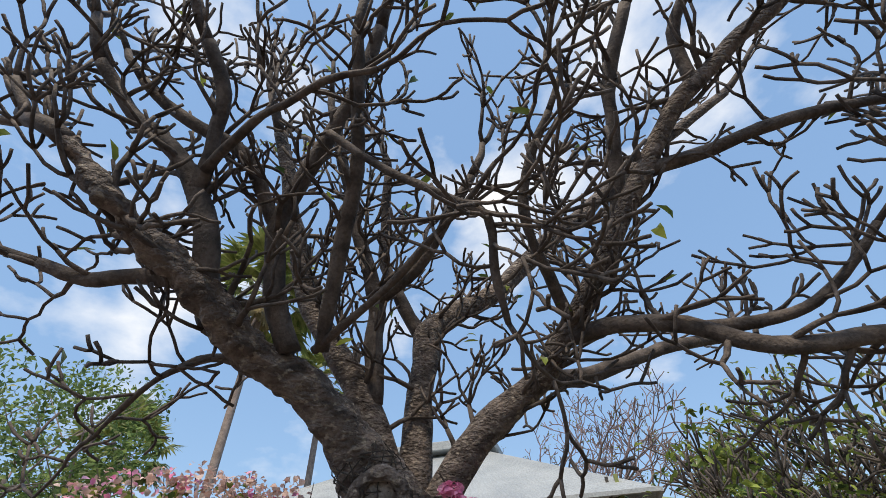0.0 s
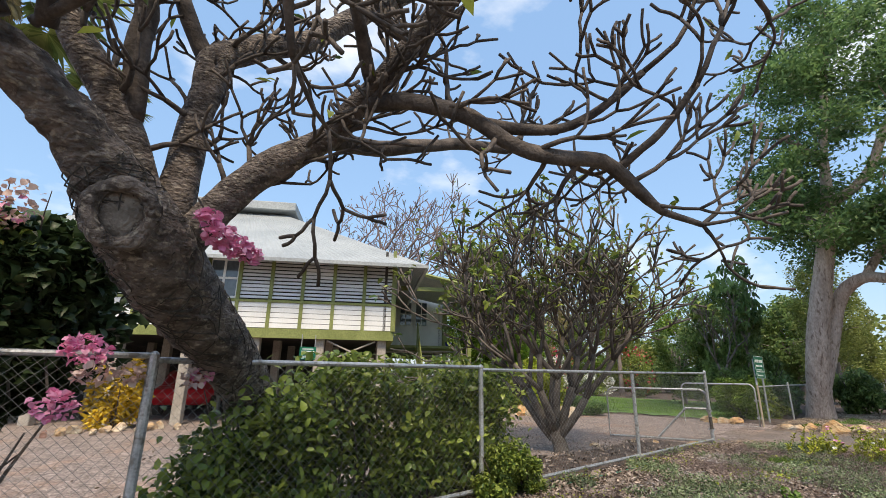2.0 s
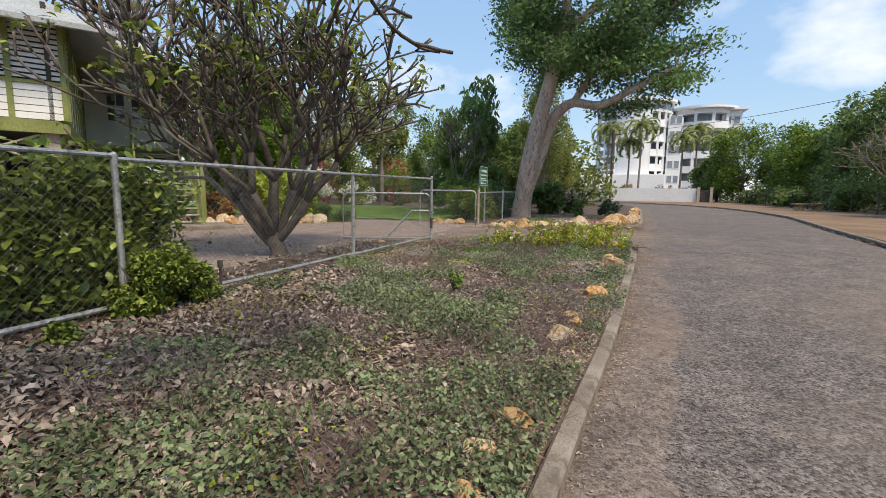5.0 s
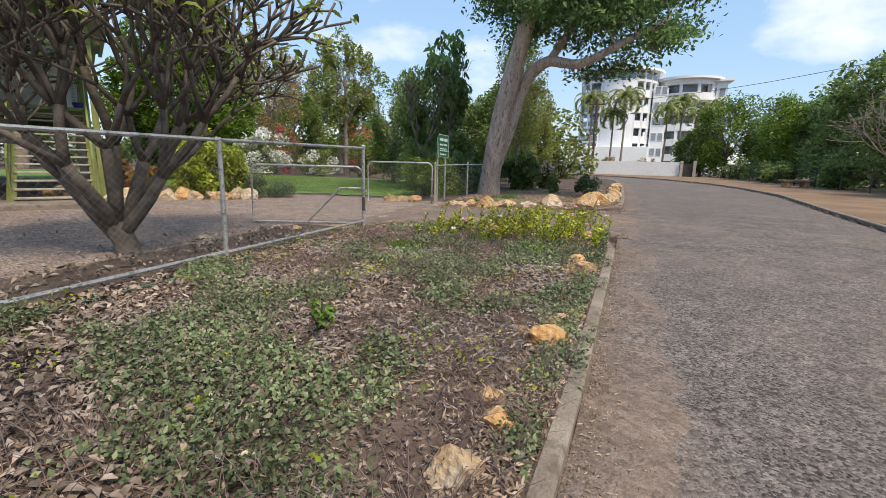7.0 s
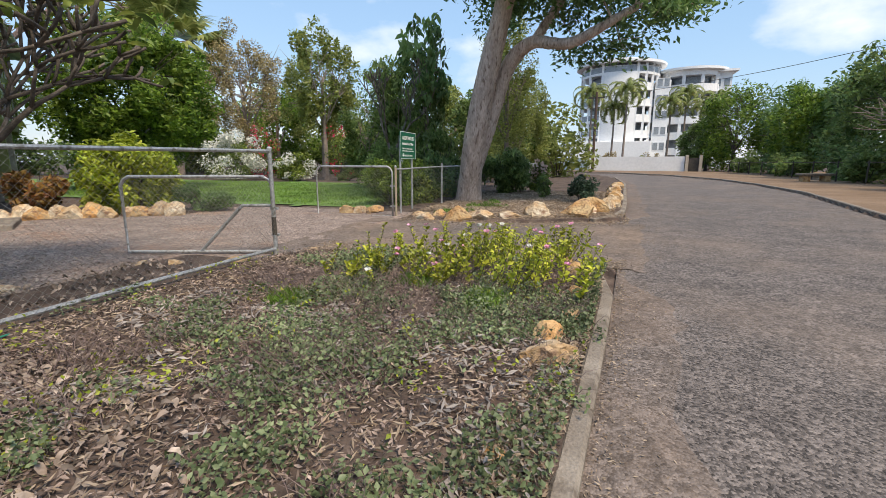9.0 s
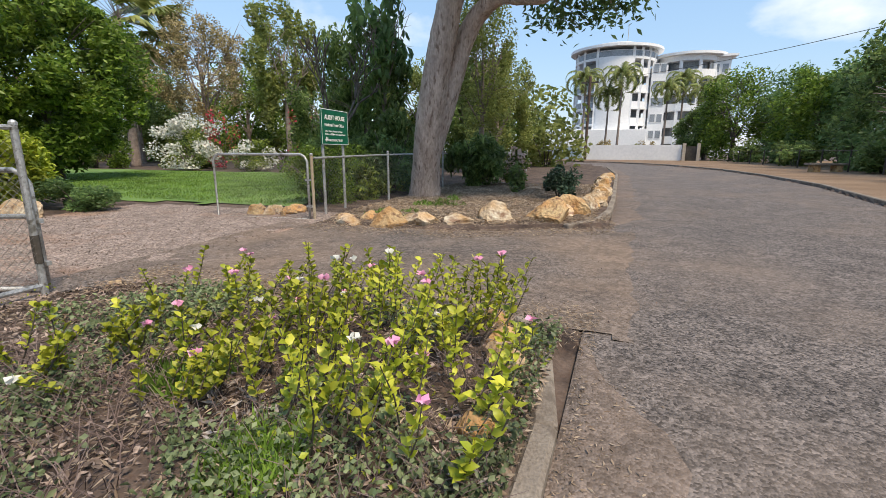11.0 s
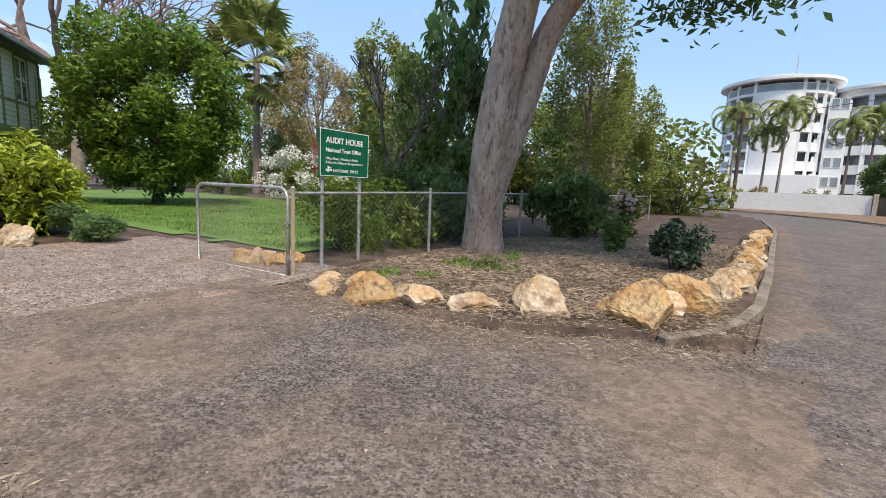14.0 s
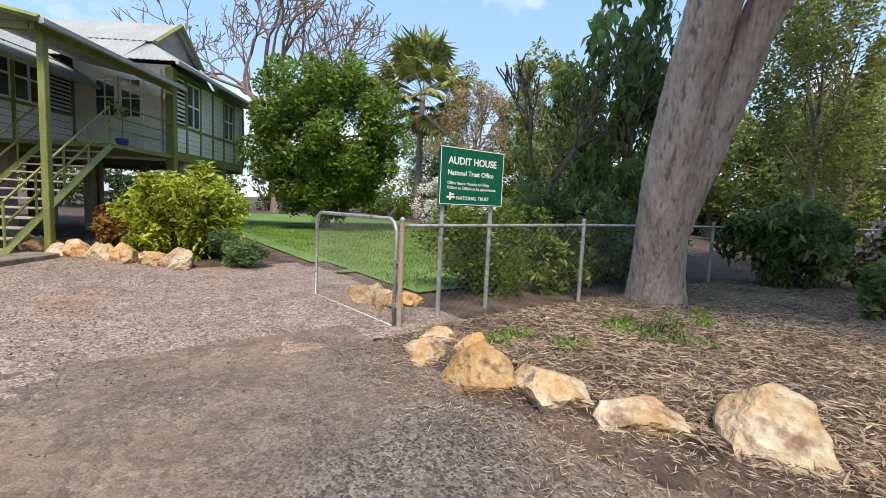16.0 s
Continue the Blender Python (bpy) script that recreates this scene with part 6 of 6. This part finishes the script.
pole = thing("power_pole", (0.15, 64.6, 0.3), 0, "dark brown timber power pole", "pole")
part("pole_shaft", rods([((0, 0, -0.3), (0, 0, 9.0))], 0.16, 10), mat("pole_wood", (0.07, 0.045, 0.035), (0.11, 0.075, 0.06), 3, 0.9, 0.3), pole)
part("cross_arm", boxed(-0.9, 0.9, -0.06, 0.06, 8.3, 8.45), M_DARK, pole)
cab = thing("overhead_cable", (0, 0, 0), 0, "thin sagging overhead cable", "cable")
cp = [(0.15 + (34 - 0.15) * f, 64.6 + (20 - 64.6) * f, 8.7 + 2.2 * f - 1.6 * math.sin(math.pi * f), 0.02) for f in (0, 0.12, 0.25, 0.4, 0.6, 0.8, 1.0)]
part_mesh("cable", tubes([smooth_path(cp, 6)], 5), M_DARK, cab)
pole2 = thing("power_pole", (34, 20, 0.1), 0, "dark brown timber power pole among the trees", "pole")
part("pole_shaft", rods([((0, 0, -0.3), (0, 0, 11.0))], 0.16, 10), M_DARK, pole2)

for k, (x, y, h, s) in enumerate([(-0.6, 70.5, 9.5, 3.4), (3.6, 72, 10.0, 3.6), (9.0, 74, 8.5, 3.0), (11.0, 76, 9.8, 3.0), (12.6, 73, 8.0, 2.8), (14.5, 76, 9.0, 3.0), (2.2, 74, 8.0, 3.2)]):
    feather_palm("palm_tree", (x, y, 0.3), h, "feather palm in front of the apartment block", 400 + k, 20, s * 1.05, 0.12, "palms behind the white wall")
for k in range(8):
    bush("wall_shrub", (-1 + 1.6 * k, 68.5 + (k % 3), 0.3), (1.1, 1.0, 0.95 + 0.3 * (k % 3)), 0.3, 500, (L_HEDGE, L_OLIVE, L_DRY)[k % 3], "shrub behind the white wall", "bush", 420 + k, 10, 0.35, group="shrubs behind the wall")

block = thing("apartment_building", (3.4, 104.0, 0.3), 0, "white round apartment tower with stacked balconies and disc roof", "building")


def arc(bm, cx, cy, r0, r1, z0, z1, a0=0, a1=360, n=40):
    """A ring-shaped slab between two radii."""
    ang = [radians(a0 + (a1 - a0) * k / n) for k in range(n + 1)]
    rows = []
    for a in ang:
        c, s = math.cos(a), math.sin(a)
        rows.append([bm.verts.new((cx + c * r, cy + s * r, z)) for r, z in ((r0, z0), (r1, z0), (r1, z1), (r0, z1))])
    for p, q in zip(rows, rows[1:]):
        for i in range(4):
            j = (i + 1) % 4
            bm.faces.new((p[i], p[j], q[j], q[i]))
    if a1 - a0 < 360:
        bm.faces.new(rows[0])
        bm.faces.new(rows[-1][::-1])


def ring(name, material, label, *args, n=40):
    bm = bmesh.new()
    arc(bm, *args, n=n)
    return part(name, bm, material, block, label)


ST = 2.75
# the tall drum: open balconies to one side, a blank curved wall, then window bays
TR, TH = 7.0, 6 * ST + 1.9
ring("core_wall", M_BGLASS, "dark glazed wall behind balconies", 0, 0, 0.4, TR - 1.9, 0, TH)
for f in range(1, 7):
    z = f * ST + 0.4
    ring("balcony_slab", M_BWHITE, "", 0, 0, TR - 2.1, TR, z - 0.4, z)
    ring("balcony_rail", M_BGLASS, "grey glass balustrade", 0, 0, TR - 0.14, TR - 0.08, z + 0.02, z + 0.95, 176, 244 if f < 6 else 364, n=24)
    ring("rail_cap", M_BWHITE, "", 0, 0, TR - 0.16, TR - 0.06, z + 0.95, z + 1.02, 176, 244 if f < 6 else 364, n=24)
ring("curved_wall", M_BWHITE, "blank white curved wall", 0, 0, TR - 0.5, TR + 0.03, 0, 6 * ST + 0.35, 246, 292, n=16)
for k, a in enumerate((180, 200, 220, 243, 294, 308, 322, 338, 356)):
    x, y = math.cos(radians(a)) * (TR - 0.2), math.sin(radians(a)) * (TR - 0.2)
    part("column", boxed(x - 0.22, x + 0.22, y - 0.22, y + 0.22, 0, TH), M_BWHITE, block)
for f in range(1, 6):
    for a in (301, 315, 330):
        z = f * ST + 0.4
        ring("bay_wall", M_BWHITE, "", 0, 0, TR - 0.4, TR - 0.15, z, z + 0.95, a - 6, a + 6, n=4)
ring("roof", M_BWHITE, "overhanging white disc roof", 0, 0, 0.3, TR + 0.95, TH, TH + 0.42)
ring("roof_drum", M_BWHITE, "low white drum on the roof", 0, 0, 0.2, 4.4, TH + 0.42, TH + 1.3)
part("mast", rods([((1.8, 0, TH + 1.3), (1.8, 0, TH + 5.0))], 0.05, 5), M_STUMP, block, "thin roof mast")
# the lower drum beside it
SX, SY, SR, SH = 12.2, 1.5, 5.2, 6 * ST + 0.6
ring("core_wall", M_BGLASS, "dark glazed wall behind balconies", SX, SY, 0.4, SR - 1.6, 0, SH)
for f in range(1, 7):
    z = f * ST + 0.1
    ring("balcony_slab", M_BWHITE, "", SX, SY, SR - 1.8, SR, z - 0.4, z)
    ring("balcony_rail", M_BWHITE, "white upstand balustrade", SX, SY, SR - 0.2, SR - 0.05, z, z + (0.9 if f < 6 else 0.5), 200, 350, n=24)
for a in (215, 250, 285, 320):
    x, y = SX + math.cos(radians(a)) * (SR - 0.3), SY + math.sin(radians(a)) * (SR - 0.3)
    part("column", boxed(x - 0.25, x + 0.25, y - 0.25, y + 0.25, 0, SH), M_BWHITE, block)
ring("roof", M_BWHITE, "overhanging white disc roof", SX, SY, 0.3, SR + 0.9, SH, SH + 0.4)
part("stair_tower", boxed(5.9, 8.4, -4.6, 2, 0, 5.6 * ST), M_BWHITE, block, "white stair tower")
part("podium", boxed(-7.4, 5.6, -8.2, 0, 0, 1.75 * ST, bevel=0.05), M_BWHITE, block, "blank white podium wall")
part("side_slab", boxed(15.2, 18.4, -1.4, 9, 0, SH - 0.3), M_BWHITE, block, "white end block")
part("side_roof", boxed(14.8, 19.2, -2.2, 9.4, SH - 0.3, SH + 0.05), M_BWHITE, block)
for f in range(1, 6):
    z = f * ST + 0.5
    for x, y, w in ((16.2, -1.4, 0.45), (17.6, -1.4, 0.45), (6.6, -4.6, 0.4), (7.7, -4.6, 0.4)):
        win = part("window", boxed(x - w - 0.08, x + w + 0.08, y - 0.07, y + 0.05, z, z + 1.5), M_BWHITE, block)
        part("pane", boxed(x - w, x + w, y - 0.09, y - 0.05, z + 0.1, z + 1.4), M_BGLASS, win)

for k, (x, y, h, r, m) in enumerate([(14.8, 66, 10, 4.2, L_ROUND), (19, 62, 9, 4.4, L_BIG), (17.5, 54, 8.2, 3.8, L_ROUND), (19.5, 50, 8.2, 4.2, L_BIG), (18.5, 43, 9.4, 4.2, L_DARK), (19, 36, 10.5, 4.6, L_DARK), (17.5, 29, 7.5, 3.8, L_DARK), (18, 22, 8.0, 4.0, L_BIG), (17.5, 15, 7.5, 3.8, L_DARK), (17.5, 7, 8.5, 4.2, L_BIG), (17, -2, 8, 4.2, L_DARK), (13, 70, 7, 3.4, L_DARK), (22, 70, 9, 4.4, L_ROUND)]):
    leafy_tree("verge_tree", (x, y, 0.25), h, 0.2, (0, 0, h * 0.5), (r, r, h * 0.52), 0.34, 9000, m, M_TWIG2, "leafy tree behind the dry verge", 450 + k, lumps=60, lump_r=0.24, limbs=10, group="trees along the far verge")
for k in range(16):
    bush("verge_shrub", (14.8 + 0.6 * (k % 3), 6 + 3.6 * k, 0.2), (1.7, 2.0, 1.3 + 0.3 * (k % 3)), 0.3, 1500, (L_DARK, L_BIG, L_DARK)[k % 3], "dark undergrowth along the verge fence", "bush", 480 + k, 16, 0.35, group="undergrowth along the verge")
dead = thing("dead_branch_bush", (15.6, 33.5, 0.2), 0, "bare grey branching bush", "bush")
rr = random.Random(91)
out, tp = [], []
for k in range(5):
    forks((0, 0, 0.3), (rr.uniform(-1, 0.2), rr.uniform(-1, 1), 1), 0.07, 1.6, 4, rr, out, tp, up=0.1, spread=0.7, shrink=0.8, bend=0.2, rmin=0.015)
tagged(part_mesh("branchwork", tubes(out, 5), M_DRYBARK, dead), kind="stuff")
vf = thing("verge_fence", (0, 0, 0), 0, "low dark wire fence under the verge trees", "fence")
for k in range(20):
    y = 4 + 3 * k
    x = 14.2 - 0.03 * abs(y - 35)
    part("post", rods([((x, y, 0), (x, y, 1.5))], 0.04, 6), M_DARK, vf)
    part("rail", rods([((x, y, 1.4), (14.2 - 0.03 * abs(y + 3 - 35), y + 3, 1.4))], 0.02, 5), M_DARK, vf)
seat = thing("roadside_bench", (12.9, 39.6, 0.3), 20, "low pale bench slab on stone blocks on the verge", "bench")
part("slab", boxed(-1.0, 1.0, -0.25, 0.25, 0.35, 0.47, bevel=0.02), M_CONC, seat)
for x in (-0.6, 0.6):
    part("support", boxed(x - 0.2, x + 0.2, -0.2, 0.2, -0.1, 0.35, bevel=0.03), M_ROCK, seat)

# ---- leaf litter, ground cover, flowers ----
rng = np.random.default_rng(500)


def scatter(n, x0, x1, y0, y1, keep, dz=0.01):
    x, y = rng.uniform(x0, x1, n), rng.uniform(y0, y1, n)
    P = [(a, b, ground_z(a, b) + dz) for a, b in zip(x, y) if keep(a, b)]
    return np.array(P)


def in_bed(x, y):
    return -3.15 < x < kerb_x(y) - 0.12 and y < 13.5 and not in_drive(x, y)


def in_corner(x, y):
    return y > 17.6 + max(0, x) * 0.5 and x < kerb_x(y) - 0.25 and x > -3.1


def patch_of(x, y, s=0.9, k=4.0):
    return noise.noise(Vector((x * s, y * s, k))) + 0.4 * noise.noise(Vector((x * s * 3, y * s * 3, k)))


def litter(name, P, size, material, label, length=2.0, flat=0.35, lift=0.012):
    n = len(P)
    d = rng.normal(size=(n, 3))
    d[:, 2] *= flat
    P = P + np.array([0, 0, lift]) * rng.uniform(0, 2.5, n)[:, None]
    ob = part_mesh(name, fine_leaves(P, size, rng, length, dirs=d, curl=0.2) if size > 0.072 and length < 4 else leaf_mesh(P, size, rng, length, dirs=d), material)
    return tagged(ob, label, "leaf litter", kind="stuff")


litter("leaf_litter", scatter(18000, -3.6, 0.4, 0.5, 9.5, lambda x, y: in_bed(x, y) and rng.random() < 0.95 - 0.5 * max(0, (x + 1.6)) - 0.06 * max(0, y - 5)), 0.075, M_LITTER, "pale curled dry leaves over mulch", 2.2, 0.45)
litter("mulch_chips", scatter(52000, -3.2, 1.5, 1.5, 13.5, in_bed), 0.045, mat("bark_chip", (0.13, 0.09, 0.075), (0.34, 0.27, 0.235), 5, 0.95, 0.2, island=0.65), "small bark and leaf fragments", 3.2, 0.35)
litter("bed_straw", scatter(20000, -3.0, 1.4, 4.5, 13.4, lambda x, y: in_bed(x, y) and patch_of(x, y, 0.8, 30) > -0.25), 0.07, L_STRAW, "bleached straw and leaf strips on the mulch", 7, 0.3, 0.014)
litter("straw_litter", scatter(52000, -3.1, 2.2, 17.2, 26, in_corner, 0.03), 0.1, L_STRAW, "dry straw and needles under the tall tree", 9, 0.15, 0.008)
litter("edge_litter", scatter(34000, -3.0, 1.9, 13.2, 18.8, lambda x, y: (abs(y - 13.7) < 0.25 + 0.3 * rng.random() or -0.25 - 0.5 * rng.random() < y - 17.1 - max(0, x + 0.5) * 0.45 < 0.8) and x < kerb_x(y) + 0.1), 0.058, L_STRAW, "straw drifted along the driveway edge", 9, 0.12, 0.016)
litter("tree_litter", scatter(5000, -9, -3.3, 0, 12, lambda x, y: x > -4.6 or rng.random() < 0.08), 0.08, M_LITTER, "dry leaves inside the fence", 2.2, 0.4)


def cover_leaves(name, n, keep, size, height, material, label, x0=-3.2, x1=1.5, y0=0.8, y1=13.5, length=1.7):
    P = scatter(n, x0, x1, y0, y1, keep, 0.0)
    P[:, 2] += rng.uniform(0.0, 1.0, len(P)) ** 1.2 * height
    return tagged(part_mesh(name, leaf_mesh(P, size, rng, length, -0.1, upright=0.3 if length < 3 else 1.2), material), label, "ground cover", kind="stuff")


def cover_here(x, y):
    near = min(max((8.0 - y) / 3.0, 0), 1)
    p = 0.9 * patch_of(x, y) + (0.25 + 0.45 * near) * min(max(x + 2.0 - 0.35 * near, -0.7), 0.5)
    return in_bed(x, y) and p > 0.0 + 0.03 * (1 - near) + 0.2 * rng.random()


cover_leaves("ground_cover", 170000, cover_here, 0.036, 0.13, L_COVER, "low grey-green creeping ground cover")
cover_leaves("yellowing_cover", 14000, lambda x, y: in_bed(x, y) and patch_of(x, y, 1.1, 9) > 0.18, 0.035, 0.13, L_YELLOW, "yellowing ground cover leaves")
cover_leaves("bed_grass", 16000, lambda x, y: in_corner(x, y) and abs(x + 1.75 - 0.2 * (y - 19)) < 0.55 and patch_of(x, y, 1.3, 2) > 0.08 and y < 21.5, 0.12, 0.09, L_GRASS, "patch of green weeds in the corner bed", -3.1, 1, 17.6, 22, 7)
def kerb_creep(x, y):
    return -0.36 < x - kerb_x(y) < 0.0 and patch_of(x, y, 0.9, 21) > -0.22 + 0.25 * rng.random() + (0.3 if x > kerb_x(y) - 0.13 else 0)


K = scatter(52000, 0.2, 2.0, 2.0, 13.2, kerb_creep, 0.0)
K[:, 2] = [road_z(y) + 0.075 + 0.10 * rng.random() for y in K[:, 1]]
tagged(part_mesh("creeping_cover", leaf_mesh(K, 0.034, rng, 1.7, -0.1, upright=0.3), L_COVER), "ground cover creeping over the kerb", "ground cover", kind="stuff")
litter("kerb_dust", np.array([(kerb_x(y) + 0.02 + abs(rng.normal()) * 0.16, y, road_z(y) - 0.012) for y in rng.uniform(-1, 13, 5200)]), 0.03, L_STRAW, "dry leaf bits drifted along the kerb", 4, 0.12, 0.012)
litter("kerb_mulch", np.array([(x, y, ground_z(x, y) + 0.008) for x, y in ((kerb_x(v) - rng.uniform(0.12, 0.45), v) for v in rng.uniform(1.5, 13.0, 9000))]), 0.05, L_STRAW, "dry leaf bits packed against the kerb", 3.5, 0.3, 0.012)
# dry purplish stems in the cover
S = scatter(9500, -2.5, 1.4, 4, 13, lambda x, y: in_bed(x, y) and patch_of(x, y, 0.9, 15) > 0.05, 0.0)
paths = []
for p in S:
    a = rng.uniform(0, 6.28)
    paths.append([(tuple(p), 0.0025), (tuple(p + np.array([math.cos(a) * 0.07, math.sin(a) * 0.07, 0.10])), 0.002), (tuple(p + np.array([math.cos(a) * 0.16, math.sin(a) * 0.16, 0.13 + 0.06 * rng.random()])), 0.001)])
tagged(part_mesh("dry_stems", tubes(paths, 3, cap=False), mat("dry_stem", (0.13, 0.09, 0.085), (0.21, 0.16, 0.15), 8, 0.9, 0.0)), "wiry dry purplish stems in the ground cover", "ground cover", kind="stuff")

for name, cx, cy in (("grass_tuft", -1.55, 11.2), ("grass_tuft", 0.25, 11.75), ("grass_tuft", -0.6, 12.2)):
    T = scatter(1500, cx - 0.32, cx + 0.32, cy - 0.25, cy + 0.25, lambda x, y: (x - cx) ** 2 + (y - cy) ** 2 < 0.07 * rng.random(), 0.03)
    tagged(part_mesh(name, leaf_mesh(T, 0.17, rng, 11, dirs=np.array([0, 0, 1.0]) + rng.normal(size=(len(T), 3)) * 0.45), L_GRASS), "tuft of green grass in the bed", "grass", "grass tufts in the bed")
litter("pale_strips", scatter(9000, -2.6, 1.2, 6.5, 12.2, lambda x, y: in_bed(x, y) and patch_of(x, y, 0.8, 41) > 0.12, 0.03), 0.075, leaf_mat("bleached_leaf", (0.26, 0.225, 0.21), (0.50, 0.45, 0.42), k=0.2), "bleached grey leaf strips on the mulch", 5, 0.3, 0.012)
# lawn blades
B = scatter(42000, -22, -4.8, 18.6, 29, lambda x, y: in_lawn(x, y) and rng.random() < 1.3 - (y - 18) * 0.07, 0.045)
tagged(part_mesh("lawn_grass", leaf_mesh(B, 0.09, rng, 6, dirs=np.array([0, 0, 1.0]) + rng.normal(size=(len(B), 3)) * 0.5), L_GRASS), "short green lawn grass", "grass", kind="stuff")

# loose stones
PB = scatter(26000, -13, 3, 9.5, 18.5, lambda x, y: in_court(x, y) or (in_drive(x, y) and rng.random() < 0.1), 0.012)
tagged(part_mesh("loose_gravel", leaf_mesh(PB, 0.022, rng, 1.2, 0, dirs=rng.normal(size=(len(PB), 3)) * np.array([1, 1, 0.7])), mat("gravel_chip", (0.19, 0.14, 0.12), (0.34, 0.27, 0.24), 5, 0.9, 0.1, island=0.45)), "loose pinkish gravel chips", "gravel", kind="stuff")

# flowering periwinkle clump at the end of the bed
flowers = thing("periwinkle_clump", (0.1, 12.8, 0.0), 0, "leggy yellow-green periwinkle with pink and white flowers", "flowers")
stems, LV, DV, heads = [], [], [], {"p": [], "w": []}
for k in range(270):
    x, y = rng.uniform(-1.7, 1.25), rng.uniform(11.8, 13.8)
    if x > (1.12 if y < 12.7 else 0.95) or (x < -0.6 and rng.random() < 0.4):
        continue
    h = rng.uniform(0.25, 0.7) * (0.55 + 0.9 * abs(noise.noise(Vector((x * 1.8, y * 1.8, 1)))) + 0.25 * (x > -0.3))
    h = min(h, 0.52)
    lean = np.clip(rng.normal(size=2) * 0.16 + np.array([0.08, 0.02]), -0.4, 0.25)
    b = np.array([x - 0.1, y - 12.8, ground_z(x, y)])
    tip = b + np.array([lean[0], lean[1], h])
    stems.append([(tuple(b), 0.005), (tuple((b + tip) / 2 + np.array([lean[0] * 0.15, 0, 0.02])), 0.004), (tuple(tip), 0.002)])
    for j in range(9):
        f = 0.3 + 0.7 * j / 9
        for s in (0, 1):
            a = j * 1.57 + s * 3.14
            d = np.array([math.cos(a), math.sin(a), 0.7])
            LV.append(b + (tip - b) * f + d * 0.022)
            DV.append(d)
    if rng.random() < 0.12:
        heads["p" if rng.random() < 0.6 else "w"].append(tip + np.array([0, 0, 0.02]))
tagged(part_mesh("stem", tubes(stems, 4, cap=False), M_TWIG2, flowers), kind="stuff")
part_mesh("foliage", fine_leaves(np.array(LV), 0.06, rng, 1.75, dirs=np.array(DV)), L_LIME, flowers)
for key, m in (("p", L_PINK), ("w", L_WHITEF)):
    for c in heads[key]:
        P = c + np.array([(math.cos(1.257 * i) * 0.016, math.sin(1.257 * i) * 0.016, 0) for i in range(5)])
        D = np.array([(math.cos(1.257 * i), math.sin(1.257 * i), 0.25) for i in range(5)])
        part_mesh("flower", leaf_mesh(P, 0.042, rng, 1.2, dirs=D), m, flowers)

# irrigation
pipe = thing("irrigation_pipe", (0, 0, 0), 0, "green irrigation hose lying along the fence", "hose")
part_mesh("hose", tubes([smooth_path([(-2.98 + 0.05 * math.sin(y * 1.7), y, ground_z(-2.98, y) + 0.02, 0.009) for y in np.arange(2.2, 10.2, 0.5)], 4)], 6), mat("green_hose", (0.02, 0.22, 0.15), (0.03, 0.28, 0.19), 4, 0.5, 0.0), pipe, smooth=True)
stake = thing("irrigation_stake", (-3.1, 6.6, -0.12), 0, "black irrigation riser with sprinkler head", "sprinkler")
part("riser", rods([((0, 0, -0.1), (0, 0, 0.42))], 0.013, 8), M_DARK, stake)
part("head", rods([((0, 0, 0.42), (0, 0, 0.5))], 0.028, 10), M_DARK, stake)
agave = thing("strap_leaf_plant", (-2.75, 2.55, -0.1), 0, "broad upright strap-leaved plant", "plant")
for k, (dx, dy, h) in enumerate(((0.0, 0.0, 0.55), (0.06, 0.08, 0.2), (-0.06, -0.05, 0.16))):
    bm = bmesh.new()
    prev = None
    for i in range(7):
        f = i / 6
        w = 0.028 * math.sin(math.pi * (0.15 + 0.85 * f)) + 0.004
        row_v = [bm.verts.new((dx + s * w * 0.3 + 0.08 * f * f, dy + s * w, h * f + (0.01 if s else 0))) for s in (-1, 0, 1)]
        if prev:
            for q in range(2):
                bm.faces.new((prev[q], prev[q + 1], row_v[q + 1], row_v[q]))
        prev = row_v
    part("leaf", bm, L_GRASS, agave, smooth=True)
for k, (x, y, r) in enumerate(((0.86, 13.55, 0.19), (0.55, 13.62, 0.12), (1.0, 13.25, 0.15))):
    rock((x, y, land_z(x, y)), r, 170 + k, M_ROCK, tall=0.7, sunk=0.3)
bush("bed_weed", (-1.23, 3.11, -0.06), (0.36, 0.26, 0.09), 0.055, 420, L_GRASS, "soft bright-green weed among dry leaves", "plant", 611, 8, 0.35, 1.8, -0.1, 8, upright=0.3, fine=True)
bush("bed_weed", (-0.79, 7.95, -0.06), (0.14, 0.14, 0.22), 0.055, 120, L_GRASS, "small green periwinkle with white flowers", "plant", 612, 6, 0.4, 2.0, -0.1, 6, upright=0.4, fine=True)
spiky = thing("bare_frangipani", (-5.6, 22.02, 0.13), 0, "upright bare frangipani with knobbly grey branches", "tree")
rr = random.Random(616)
out, tp = [], []
for k in range(2):
    forks((0, 0, 0.6), (math.cos(k * 2.1) * 0.4, math.sin(k * 2.1) * 0.4, 1.3), 0.06, 1.27, 4, rr, out, tp, up=0.4, spread=0.5, shrink=0.72, bend=0.24, rmin=0.015)
part_mesh("trunk", tubes([[((0, 0, -0.1), 0.14), ((0, 0, 0.7), 0.10)]], 10), M_TWIG2, spiky, smooth=True)
tagged(part_mesh("branchwork", tubes(out, 6), M_TWIG2, spiky, smooth=True), kind="stuff")
for k, (x, y) in enumerate([(-4.46, 11.87), (-4.03, 12.02), (-3.4, 12.4), (-2.82, 13.37), (-4.63, 10.49)]):
    rock((x, y, land_z(x, y)), 0.11 + 0.03 * (k % 3), 180 + k, M_ROCK2, "stones by the near gate", "small pale stone lying by the gate", tall=0.6, sunk=0.2)
